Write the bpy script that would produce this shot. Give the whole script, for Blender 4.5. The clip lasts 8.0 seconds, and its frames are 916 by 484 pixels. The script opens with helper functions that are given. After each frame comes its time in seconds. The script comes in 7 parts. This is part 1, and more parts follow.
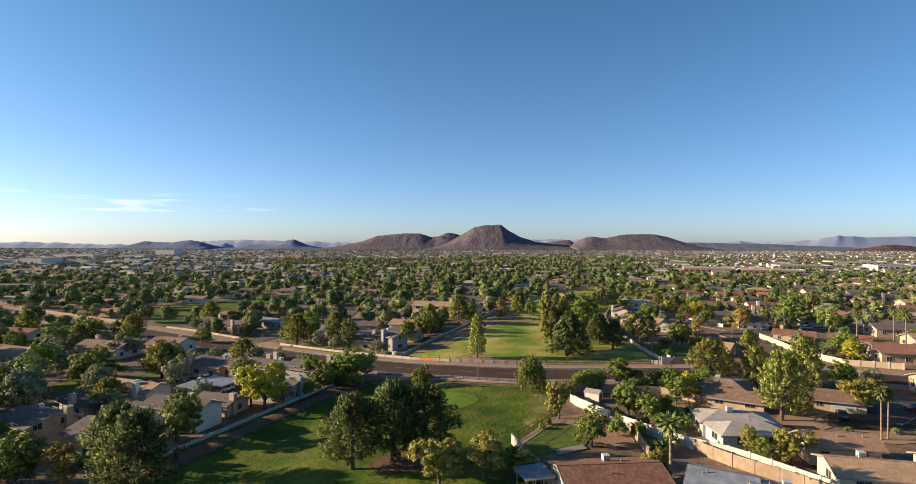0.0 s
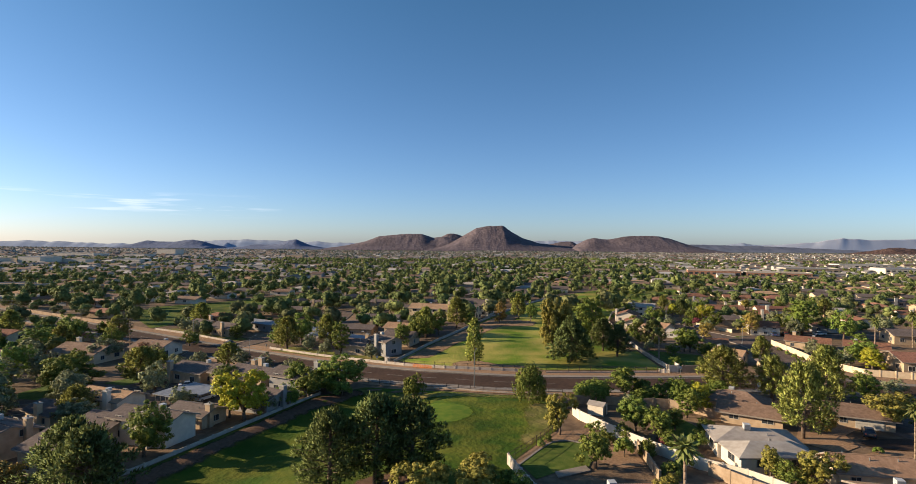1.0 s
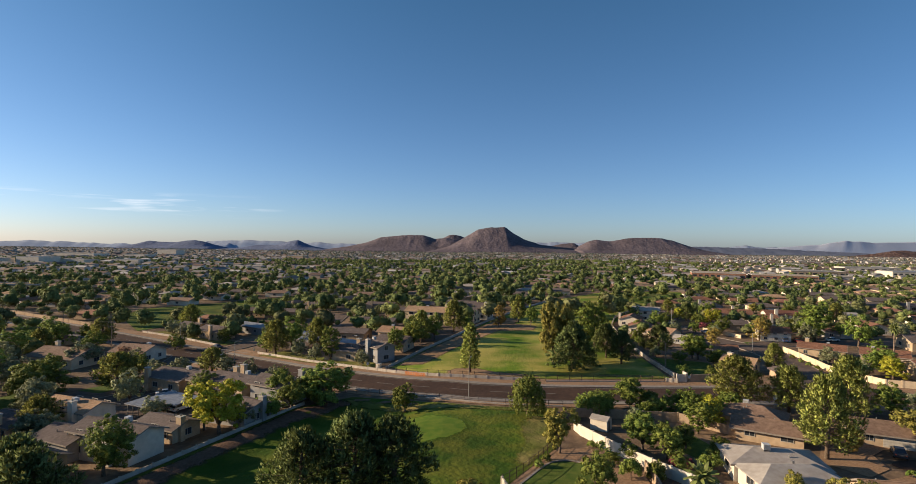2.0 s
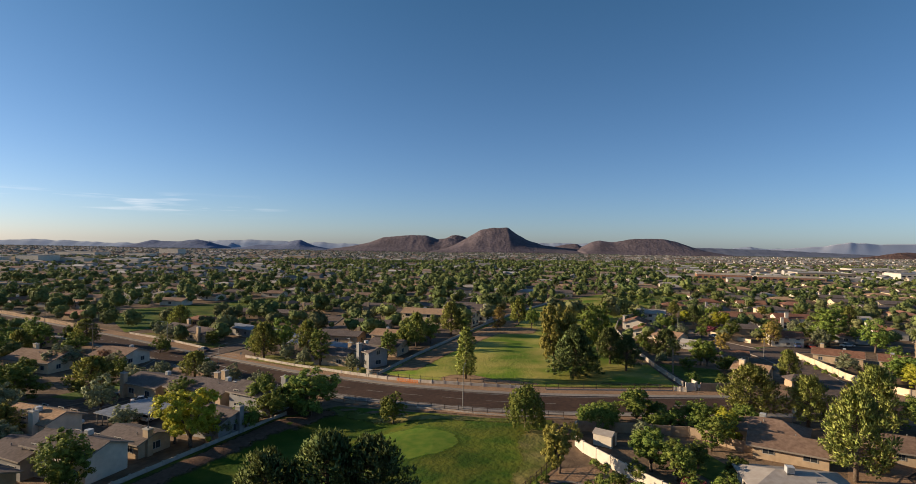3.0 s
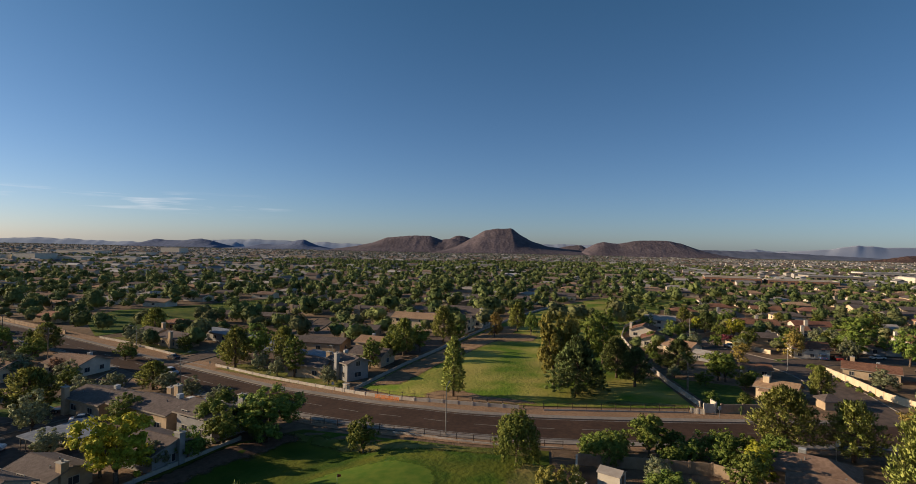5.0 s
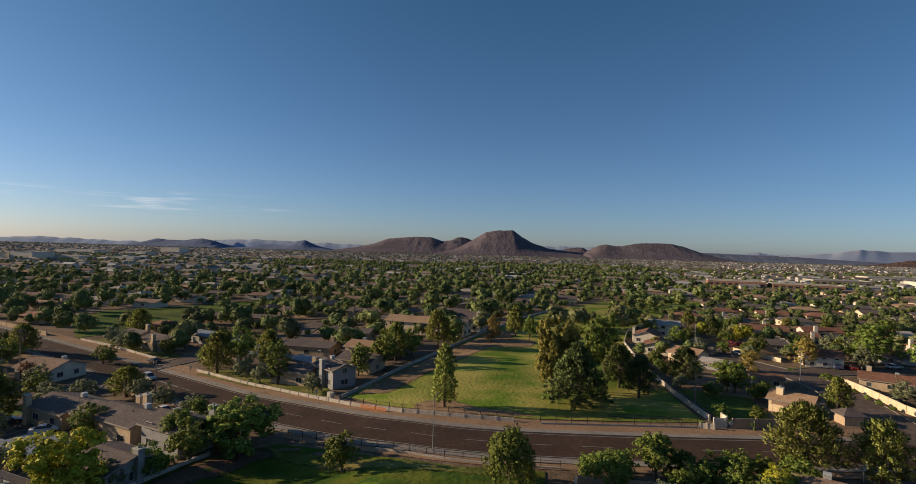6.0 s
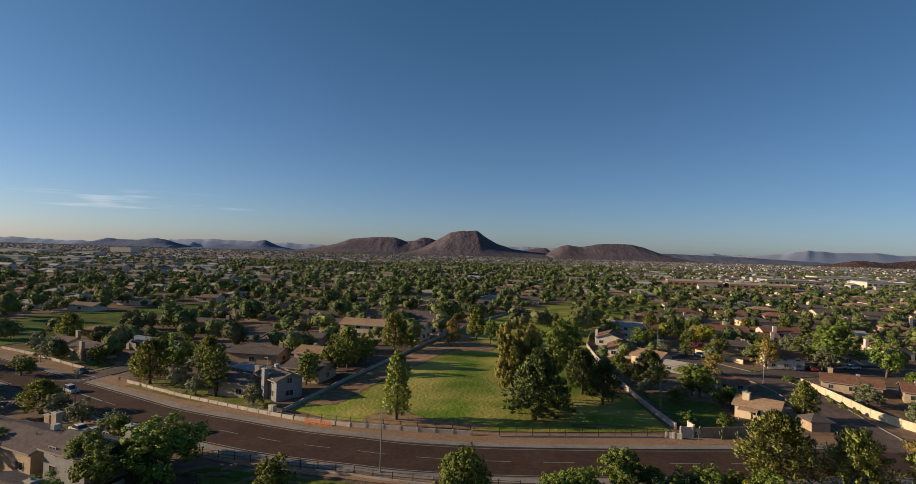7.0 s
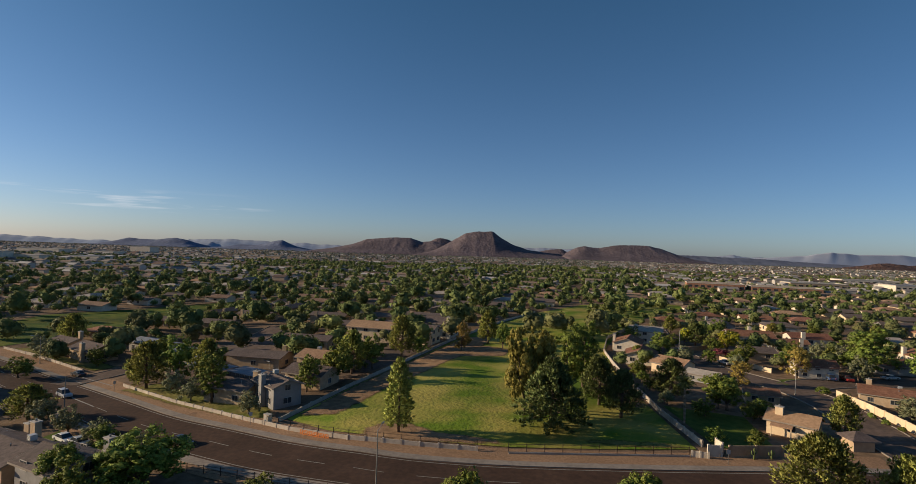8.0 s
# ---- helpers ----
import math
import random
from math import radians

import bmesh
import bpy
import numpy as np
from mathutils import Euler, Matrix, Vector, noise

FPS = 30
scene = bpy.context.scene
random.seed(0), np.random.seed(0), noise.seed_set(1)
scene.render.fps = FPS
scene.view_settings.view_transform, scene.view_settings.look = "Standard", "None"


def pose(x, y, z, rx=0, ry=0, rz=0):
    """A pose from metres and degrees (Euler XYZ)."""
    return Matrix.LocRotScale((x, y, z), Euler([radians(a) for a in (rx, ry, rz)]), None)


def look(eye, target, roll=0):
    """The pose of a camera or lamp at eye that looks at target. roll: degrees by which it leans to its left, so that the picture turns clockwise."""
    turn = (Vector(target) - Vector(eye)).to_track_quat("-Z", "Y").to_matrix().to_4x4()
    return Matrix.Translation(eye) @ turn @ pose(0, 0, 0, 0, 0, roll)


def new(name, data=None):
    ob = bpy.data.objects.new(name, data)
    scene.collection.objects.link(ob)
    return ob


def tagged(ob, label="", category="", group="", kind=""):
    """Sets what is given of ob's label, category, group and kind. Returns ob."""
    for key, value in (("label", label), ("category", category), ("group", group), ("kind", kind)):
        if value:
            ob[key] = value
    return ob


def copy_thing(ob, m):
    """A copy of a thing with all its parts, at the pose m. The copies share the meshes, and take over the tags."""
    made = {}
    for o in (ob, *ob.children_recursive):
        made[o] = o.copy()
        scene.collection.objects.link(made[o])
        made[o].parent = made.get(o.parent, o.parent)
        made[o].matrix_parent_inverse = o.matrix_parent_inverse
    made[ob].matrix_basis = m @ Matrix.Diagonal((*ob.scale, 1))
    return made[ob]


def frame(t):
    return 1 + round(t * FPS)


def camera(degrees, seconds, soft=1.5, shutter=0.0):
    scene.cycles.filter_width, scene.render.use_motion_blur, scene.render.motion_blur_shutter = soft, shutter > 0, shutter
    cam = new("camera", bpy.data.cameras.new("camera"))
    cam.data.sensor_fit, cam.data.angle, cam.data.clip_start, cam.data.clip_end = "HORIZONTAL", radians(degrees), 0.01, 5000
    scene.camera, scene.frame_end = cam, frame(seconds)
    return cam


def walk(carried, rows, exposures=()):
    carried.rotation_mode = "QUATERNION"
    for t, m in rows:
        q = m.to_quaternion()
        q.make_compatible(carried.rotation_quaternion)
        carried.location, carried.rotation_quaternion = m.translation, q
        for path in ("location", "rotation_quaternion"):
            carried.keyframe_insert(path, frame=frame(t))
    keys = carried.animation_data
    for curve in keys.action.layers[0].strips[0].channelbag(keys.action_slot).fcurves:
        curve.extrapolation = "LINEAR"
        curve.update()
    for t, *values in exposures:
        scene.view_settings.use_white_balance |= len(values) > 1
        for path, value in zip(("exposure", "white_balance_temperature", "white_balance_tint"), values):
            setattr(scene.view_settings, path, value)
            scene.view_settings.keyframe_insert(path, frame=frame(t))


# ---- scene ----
cam = camera(80.3, 8.0, soft=0.5)
PATH = [
    (0, (1.357, -0.585, 34.664), (1.328, 1.415, 34.663), 0.2),
    (0.5, (2.095, 3.596, 34.585), (2.062, 5.596, 34.586), 0.4),
    (1, (2.902, 7.755, 34.526), (2.864, 9.755, 34.528), 0.5),
    (1.5, (3.721, 11.89, 34.459), (3.679, 13.89, 34.464), 0.6),
    (3, (6.236, 24.194, 34.077), (6.18, 26.193, 34.085), 0.9),
    (3.5, (7.035, 28.22, 33.991), (6.974, 30.219, 34.0), 1.0),
    (3.7, (7.368, 29.83, 33.976), (7.307, 31.83, 33.981), 1.0),
    (4, (7.883, 32.228, 33.953), (7.818, 34.227, 33.963), 1.1),
    (4.5, (8.725, 36.112, 33.914), (8.657, 38.111, 33.925), 1.3),
    (4.7, (9.044, 37.663, 33.9), (8.974, 39.661, 33.91), 1.2),
    (6, (11.148, 48.049, 33.574), (11.071, 50.047, 33.59), 1.6),
    (6.5, (11.98, 52.128, 33.52), (12.052, 54.126, 33.542), 1.6),
    (7, (12.861, 56.112, 33.47), (12.915, 58.111, 33.491), 1.7),
    (7.5, (13.753, 59.939, 33.416), (13.842, 61.937, 33.441), 1.8),
    (8, (14.631, 63.527, 33.368), (14.627, 65.527, 33.39), 1.9),
]
walk(cam, [(t, look(eye, target, roll)) for t, eye, target, roll in PATH],
     [(0, 1.2), (1.5, 0.92), (3.0, 0.68), (4.5, 0.42), (6.0, 0.36), (8.0, 0.3)])

# ---- world and sun ----
SUN_EL, SUN_AZ = 15.5, 176.0       # elevation; compass of the sun in the plan, degrees from +x
sun_way = Vector((math.cos(radians(SUN_AZ)) * math.cos(radians(SUN_EL)),
                  math.sin(radians(SUN_AZ)) * math.cos(radians(SUN_EL)), math.sin(radians(SUN_EL))))
sun = new("sun", bpy.data.lights.new("sun", "SUN"))
sun.data.energy, sun.data.angle, sun.data.color = 4.6, radians(0.6), (1.0, 0.79, 0.54)
sun.matrix_basis = look((0, 0, 300), Vector((0, 0, 300)) - sun_way)

world = bpy.data.worlds.new("sky")
scene.world = world
world.use_nodes = True
wn, wl = world.node_tree.nodes, world.node_tree.links
sky = wn.new("ShaderNodeTexSky")
sky.sky_type, sky.sun_disc = "NISHITA", False
sky.sun_elevation, sky.sun_rotation = radians(SUN_EL), radians(90 - SUN_AZ)
sky.altitude, sky.air_density, sky.dust_density, sky.ozone_density = 350, 0.75, 0.7, 3.8
wn["Background"].inputs["Strength"].default_value = 0.075
# thin streaks of high cloud low over the horizon
wc = wn.new("ShaderNodeTexCoord")
wm = wn.new("ShaderNodeMapping")
wm.inputs["Scale"].default_value = (4.0, 4.0, 62.0)
wl.new(wc.outputs["Generated"], wm.inputs["Vector"])
wx = wn.new("ShaderNodeTexNoise")
wx.inputs["Scale"].default_value, wx.inputs["Detail"].default_value = 2.2, 8
wl.new(wm.outputs["Vector"], wx.inputs["Vector"])
wr = wn.new("ShaderNodeMapRange")
wr.inputs["From Min"].default_value, wr.inputs["From Max"].default_value = 0.57, 0.78
wl.new(wx.outputs["Fac"], wr.inputs["Value"])
ws = wn.new("ShaderNodeSeparateXYZ")
wl.new(wc.outputs["Generated"], ws.inputs[0])
band = wn.new("ShaderNodeMapRange")
band.interpolation_type = "SMOOTHSTEP"
band.inputs["From Min"].default_value, band.inputs["From Max"].default_value = 0.082, 0.060
wl.new(ws.outputs["Z"], band.inputs["Value"])
wk = wn.new("ShaderNodeMath")
wk.operation = "MULTIPLY"
wl.new(band.outputs[0], wk.inputs[1])
wk2 = wn.new("ShaderNodeMath")
wk2.operation = "MULTIPLY"
wk2.inputs[1].default_value = 0.5
west = wn.new("ShaderNodeMapRange")
west.interpolation_type = "SMOOTHSTEP"
west.inputs["From Min"].default_value, west.inputs["From Max"].default_value = -0.25, -0.5
wl.new(ws.outputs["X"], west.inputs["Value"])
floor_ = wn.new("ShaderNodeMapRange")
floor_.interpolation_type = "SMOOTHSTEP"
floor_.inputs["From Min"].default_value, floor_.inputs["From Max"].default_value = 0.035, 0.055
wl.new(ws.outputs["Z"], floor_.inputs["Value"])
wk4 = wn.new("ShaderNodeMath")
wk4.operation = "MULTIPLY"
wl.new(wr.outputs[0], wk4.inputs[0])
wl.new(floor_.outputs[0], wk4.inputs[1])
wk3 = wn.new("ShaderNodeMath")
wk3.operation = "MULTIPLY"
wl.new(wk.outputs[0], wk3.inputs[0])
wl.new(west.outputs[0], wk3.inputs[1])
wl.new(wk4.outputs[0], wk.inputs[0])
wl.new(wk3.outputs[0], wk2.inputs[0])
wmix = wn.new("ShaderNodeMixRGB")
wmix.inputs["Color2"].default_value = (9.0, 9.0, 9.2, 1)
wl.new(wk2.outputs[0], wmix.inputs["Fac"])
# clearer blue overhead, milky low down
high = wn.new("ShaderNodeMapRange")
high.inputs["From Min"].default_value, high.inputs["From Max"].default_value = 0.0, 0.42
wl.new(ws.outputs["Z"], high.inputs["Value"])
tone = wn.new("ShaderNodeMixRGB")
tone.inputs["Color1"].default_value, tone.inputs["Color2"].default_value = (1.05, 1.0, 1.05, 1), (0.735, 1.0, 0.99, 1)
wl.new(high.outputs[0], tone.inputs["Fac"])
clear = wn.new("ShaderNodeMixRGB")
clear.blend_type = "MULTIPLY"
clear.inputs["Fac"].default_value = 1.0
wl.new(sky.outputs[0], clear.inputs["Color1"])
wl.new(tone.outputs[0], clear.inputs["Color2"])
wl.new(clear.outputs[0], wmix.inputs["Color1"])
wl.new(wmix.outputs[0], wn["Background"].inputs["Color"])


# ---- materials ----
def material(name, a, b, scale=1.0, detail=4, rough=0.85, metal=0.0, bump=0.0, bump_scale=8.0, big=0.0, big_scale=0.05,
             per_object=0.0, per_island=0.0, lo=0.35, hi=0.65, leaf=0.0, stretch=(1, 1, 1), ragged=False):
    """Two colours mixed by a fine noise in metres, a slow brightness drift (big), and a shade per object or per island."""
    m = bpy.data.materials.new(name)
    m.use_nodes = True
    n, l = m.node_tree.nodes, m.node_tree.links
    bs = n["Principled BSDF"]
    bs.inputs["Roughness"].default_value, bs.inputs["Metallic"].default_value = rough, metal
    if rough > 0.8 and not metal:
        bs.inputs["Specular IOR Level"].default_value = 0.12
    geo = n.new("ShaderNodeNewGeometry")
    mp = n.new("ShaderNodeMapping")
    mp.inputs["Scale"].default_value = stretch
    l.new(geo.outputs["Position"], mp.inputs["Vector"])
    tx = n.new("ShaderNodeTexNoise")
    tx.inputs["Scale"].default_value, tx.inputs["Detail"].default_value = scale, detail
    l.new(mp.outputs[0], tx.inputs["Vector"])
    mr = n.new("ShaderNodeMapRange")
    mr.inputs["From Min"].default_value, mr.inputs["From Max"].default_value = lo, hi
    l.new(tx.outputs["Fac"], mr.inputs["Value"])
    mx = n.new("ShaderNodeMixRGB")
    mx.inputs["Color1"].default_value, mx.inputs["Color2"].default_value = (*a, 1), (*b, 1)
    l.new(mr.outputs[0], mx.inputs["Fac"])
    out = mx.outputs[0]
    hs = n.new("ShaderNodeHueSaturation")
    l.new(out, hs.inputs["Color"])
    out = hs.outputs[0]
    val = None

    def add(sock, span):
        nonlocal val
        r = n.new("ShaderNodeMapRange")
        r.inputs["To Min"].default_value, r.inputs["To Max"].default_value = 1 - span, 1 + span
        l.new(sock, r.inputs["Value"])
        if val is None:
            val = r.outputs[0]
        else:
            k = n.new("ShaderNodeMath")
            k.operation = "MULTIPLY"
            l.new(val, k.inputs[0])
            l.new(r.outputs[0], k.inputs[1])
            val = k.outputs[0]
    if big:
        t2 = n.new("ShaderNodeTexNoise")
        t2.inputs["Scale"].default_value, t2.inputs["Detail"].default_value = big_scale, 3
        l.new(geo.outputs["Position"], t2.inputs["Vector"])
        r2 = n.new("ShaderNodeMapRange")
        r2.inputs["From Min"].default_value, r2.inputs["From Max"].default_value = 0.3, 0.7
        l.new(t2.outputs["Fac"], r2.inputs["Value"])
        add(r2.outputs[0], big)
    if per_object:
        oi = n.new("ShaderNodeObjectInfo")
        add(oi.outputs["Random"], per_object)
        r3 = n.new("ShaderNodeMapRange")
        r3.inputs["To Min"].default_value, r3.inputs["To Max"].default_value = 0.5 - per_object * 0.06, 0.5 + per_object * 0.06
        l.new(oi.outputs["Random"], r3.inputs["Value"])
        l.new(r3.outputs[0], hs.inputs["Hue"])
    if per_island:
        add(geo.outputs["Random Per Island"], per_island)
    if val is not None:
        l.new(val, hs.inputs["Value"])
    l.new(out, bs.inputs["Base Color"])
    if bump:
        t3 = n.new("ShaderNodeTexNoise")
        t3.inputs["Scale"].default_value, t3.inputs["Detail"].default_value = bump_scale, 5
        l.new(mp.outputs[0], t3.inputs["Vector"])
        bp = n.new("ShaderNodeBump")
        bp.inputs["Strength"].default_value, bp.inputs["Distance"].default_value = bump, 1 / bump_scale
        l.new(t3.outputs["Fac"], bp.inputs["Height"])
        l.new(bp.outputs[0], bs.inputs["Normal"])
    if ragged:
        at = n.new("ShaderNodeAttribute")
        at.attribute_name = "fade"
        t4 = n.new("ShaderNodeTexNoise")
        t4.inputs["Scale"].default_value, t4.inputs["Detail"].default_value = 0.7, 8
        l.new(geo.outputs["Position"], t4.inputs["Vector"])
        k1 = n.new("ShaderNodeMath")
        k1.operation = "ADD"
        l.new(at.outputs["Fac"], k1.inputs[0])
        l.new(t4.outputs["Fac"], k1.inputs[1])
        k2 = n.new("ShaderNodeMapRange")
        k2.inputs["From Min"].default_value, k2.inputs["From Max"].default_value = 0.62, 1.05
        l.new(k1.outputs[0], k2.inputs["Value"])
        tp = n.new("ShaderNodeBsdfTransparent")
        mt = n.new("ShaderNodeMixShader")
        l.new(k2.outputs[0], mt.inputs[0])
        l.new(tp.outputs[0], mt.inputs[1])
        l.new(bs.outputs[0], mt.inputs[2])
        l.new(mt.outputs[0], n["Material Output"].inputs["Surface"])
    if leaf:
        bs.inputs["Specular IOR Level"].default_value = 0.12
        tr = n.new("ShaderNodeBsdfTranslucent")
        l.new(out, tr.inputs["Color"])
        ms = n.new("ShaderNodeMixShader")
        ms.inputs[0].default_value = leaf
        l.new(bs.outputs[0], ms.inputs[1])
        l.new(tr.outputs[0], ms.inputs[2])
        l.new(ms.outputs[0], n["Material Output"].inputs["Surface"])
    return m


def ramp_roofs(name, shades, rough=0.9):
    """One colour out of a few for every separate piece of a joined mesh."""
    m = material(name, (0.3, 0.3, 0.3), (0.4, 0.4, 0.4), rough=rough)
    n, l = m.node_tree.nodes, m.node_tree.links
    cr = n.new("ShaderNodeValToRGB")
    cr.color_ramp.interpolation = "CONSTANT"
    for i, c in enumerate(shades):
        e = cr.color_ramp.elements[i] if i < 2 else cr.color_ramp.elements.new(i / len(shades))
        e.position, e.color = i / len(shades), (*c, 1)
    g = n.new("ShaderNodeNewGeometry")
    l.new(g.outputs["Random Per Island"], cr.inputs[0])
    l.new(cr.outputs[0], n["Principled BSDF"].inputs["Base Color"])
    return m


M = {}
M["earth"] = material("dry_earth", (0.139, 0.094, 0.062), (0.225, 0.154, 0.099), 0.6, 8, 0.95, bump=0.4, bump_scale=3, big=0.35, big_scale=0.03)
M["bare"] = material("bare_earth", (0.214, 0.133, 0.079), (0.345, 0.221, 0.126), 0.6, 8, 0.95, bump=0.4, bump_scale=3, big=0.35, big_scale=0.03, ragged=True)
M["gravel"] = material("gravel_verge", (0.250, 0.154, 0.092), (0.346, 0.219, 0.134), 2.5, 8, 0.95, bump=0.5, bump_scale=6, big=0.12, big_scale=0.15)
M["turf"] = material("mown_turf", (0.044, 0.086, 0.007), (0.114, 0.126, 0.015), 0.16, 10, 0.9, bump=0.28, bump_scale=1.2, lo=0.38, hi=0.62, big=0.35, big_scale=0.05)
M["fairway"] = material("fairway_turf", (0.121, 0.191, 0.016), (0.339, 0.293, 0.071), 0.075, 9, 0.9, bump=0.3, bump_scale=1.2, lo=0.38, hi=0.6, big=0.25, big_scale=0.04)
M["green"] = material("putting_green", (0.072, 0.136, 0.013), (0.122, 0.168, 0.021), 0.7, 6, 0.9, bump=0.15, bump_scale=9, big=0.1, big_scale=0.1, ragged=True)
M["dry_turf"] = material("dry_turf", (0.115, 0.130, 0.024), (0.225, 0.185, 0.062), 0.2, 8, 0.95, bump=0.3, bump_scale=1.2, lo=0.38, hi=0.62, big=0.2, big_scale=0.12, ragged=True)
M["lawn"] = material("yard_lawn", (0.069, 0.112, 0.018), (0.124, 0.150, 0.030), 0.8, 6, 0.95, bump=0.5, bump_scale=6, big=0.2, big_scale=0.1)
# needle litter; its dark tone also paints shade on the wall strip
M["mulch"] = material("needle_litter", (0.104, 0.060, 0.040), (0.160, 0.096, 0.064), 1.5, 8, 0.95, bump=0.5, bump_scale=5, ragged=True)
M["asphalt"] = material("asphalt", (0.055, 0.034, 0.025), (0.078, 0.046, 0.032), 1.2, 8, 0.88, bump=0.25, bump_scale=12, big=0.18, big_scale=0.12)
M["old_asphalt"] = material("worn_asphalt", (0.104, 0.078, 0.064), (0.156, 0.114, 0.091), 0.8, 8, 0.9, bump=0.25, bump_scale=10, big=0.2, big_scale=0.1)
M["concrete"] = material("pale_concrete", (0.221, 0.189, 0.164), (0.284, 0.247, 0.210), 1.4, 8, 0.9, bump=0.2, bump_scale=8, big=0.12, big_scale=0.2)
M["paint"] = material("road_paint", (0.225, 0.210, 0.188), (0.315, 0.300, 0.270), 3, 6, 0.8)
M["white_wall"] = material("white_stucco", (0.574, 0.502, 0.405), (0.660, 0.582, 0.474), 1.0, 8, 0.92, bump=0.2, bump_scale=14, big=0.08, big_scale=0.4)
M["grey_wall"] = material("grey_stucco", (0.257, 0.248, 0.240), (0.304, 0.293, 0.284), 1.0, 8, 0.92, bump=0.2, bump_scale=14, big=0.08, big_scale=0.4)
M["cream_wall"] = material("cream_stucco", (0.627, 0.480, 0.319), (0.731, 0.575, 0.385), 1.0, 8, 0.92, bump=0.2, bump_scale=14, big=0.08, big_scale=0.4)
M["tan_wall"] = material("tan_stucco", (0.394, 0.286, 0.190), (0.487, 0.366, 0.246), 1.0, 8, 0.92, bump=0.2, bump_scale=14, big=0.08, big_scale=0.4)
M["block"] = material("painted_block", (0.397, 0.342, 0.286), (0.478, 0.423, 0.362), 1.3, 8, 0.93, bump=0.3, bump_scale=5, big=0.1, big_scale=0.3, per_object=0.06)
M["tan_block"] = material("tan_block", (0.304, 0.218, 0.145), (0.383, 0.284, 0.198), 1.3, 8, 0.93, bump=0.3, bump_scale=5, big=0.1, big_scale=0.3, per_object=0.08)
M["roof_grey"] = material("grey_shingle", (0.111, 0.088, 0.080), (0.162, 0.128, 0.116), 1.8, 8, 0.93, bump=0.4, bump_scale=6, big=0.14, big_scale=0.25, per_object=0.08)
M["roof_tan"] = material("tan_shingle", (0.300, 0.188, 0.116), (0.412, 0.260, 0.164), 1.8, 8, 0.93, bump=0.4, bump_scale=6, big=0.14, big_scale=0.25, per_object=0.08)
M["roof_umber"] = material("umber_shingle", (0.189, 0.123, 0.087), (0.273, 0.185, 0.133), 1.8, 8, 0.93, bump=0.4, bump_scale=6, big=0.16, big_scale=0.25, per_object=0.08)
M["roof_brown"] = material("brown_shingle", (0.170, 0.079, 0.053), (0.266, 0.133, 0.085), 1.8, 8, 0.93, bump=0.4, bump_scale=6, big=0.14, big_scale=0.25, per_object=0.1)
M["roof_red"] = material("clay_tile", (0.252, 0.122, 0.077), (0.367, 0.186, 0.126), 2.2, 8, 0.88, bump=0.5, bump_scale=5, big=0.14, big_scale=0.25, per_object=0.1)
M["roof_pale"] = material("pale_coated_roof", (0.329, 0.286, 0.250), (0.400, 0.356, 0.313), 1.2, 8, 0.85, bump=0.25, bump_scale=6, big=0.12, big_scale=0.25, per_object=0.06)
M["roof_blue"] = material("blue_grey_metal_roof", (0.144, 0.158, 0.187), (0.216, 0.230, 0.259), 1.2, 6, 0.6, bump=0.15, bump_scale=5, big=0.1, big_scale=0.3, per_object=0.08)
M["fascia"] = material("fascia_board", (0.224, 0.182, 0.147), (0.280, 0.231, 0.189), 2, 5, 0.8)
M["pale_trim"] = material("pale_trim", (0.390, 0.358, 0.312), (0.455, 0.416, 0.364), 2, 5, 0.8)
M["glass"] = material("window_glass", (0.03, 0.035, 0.04), (0.05, 0.055, 0.065), 0.5, 2, 0.08)
M["metal"] = material("galvanised_sheet", (0.240, 0.240, 0.235), (0.310, 0.310, 0.300), 2, 5, 0.45, 0.6, bump=0.1)
M["white_metal"] = material("white_enamel", (0.436, 0.436, 0.429), (0.502, 0.502, 0.495), 2, 4, 0.4)
M["iron"] = material("rusty_iron", (0.07, 0.045, 0.035), (0.12, 0.075, 0.055), 5, 5, 0.7, 0.3)
M["wood"] = material("weathered_wood", (0.15, 0.11, 0.08), (0.24, 0.18, 0.13), 3, 6, 0.85, stretch=(4, 4, 0.5))
M["bark"] = material("tree_bark", (0.11, 0.08, 0.06), (0.20, 0.15, 0.11), 4, 6, 0.95, bump=0.5, bump_scale=8)
M["pale_bark"] = material("palm_bark", (0.22, 0.16, 0.115), (0.32, 0.24, 0.17), 5, 6, 0.95, bump=0.5, bump_scale=8, stretch=(1, 1, 3))
M["leaf"] = material("broad_leaves", (0.113, 0.160, 0.032), (0.218, 0.243, 0.052), 0.9, 4, 0.7, per_object=0.28, per_island=0.35, leaf=0.14)
M["leaf_pine"] = material("pine_needles", (0.221, 0.264, 0.063), (0.421, 0.420, 0.109), 0.9, 4, 0.75, per_object=0.2, per_island=0.35, leaf=0.14)
M["leaf_dark"] = material("dark_needles", (0.107, 0.147, 0.051), (0.204, 0.243, 0.087), 0.9, 4, 0.75, per_object=0.15, per_island=0.35, leaf=0.14)
M["leaf_olive"] = material("olive_leaves", (0.185, 0.204, 0.106), (0.288, 0.296, 0.165), 0.9, 4, 0.7, per_object=0.2, per_island=0.3, leaf=0.14)
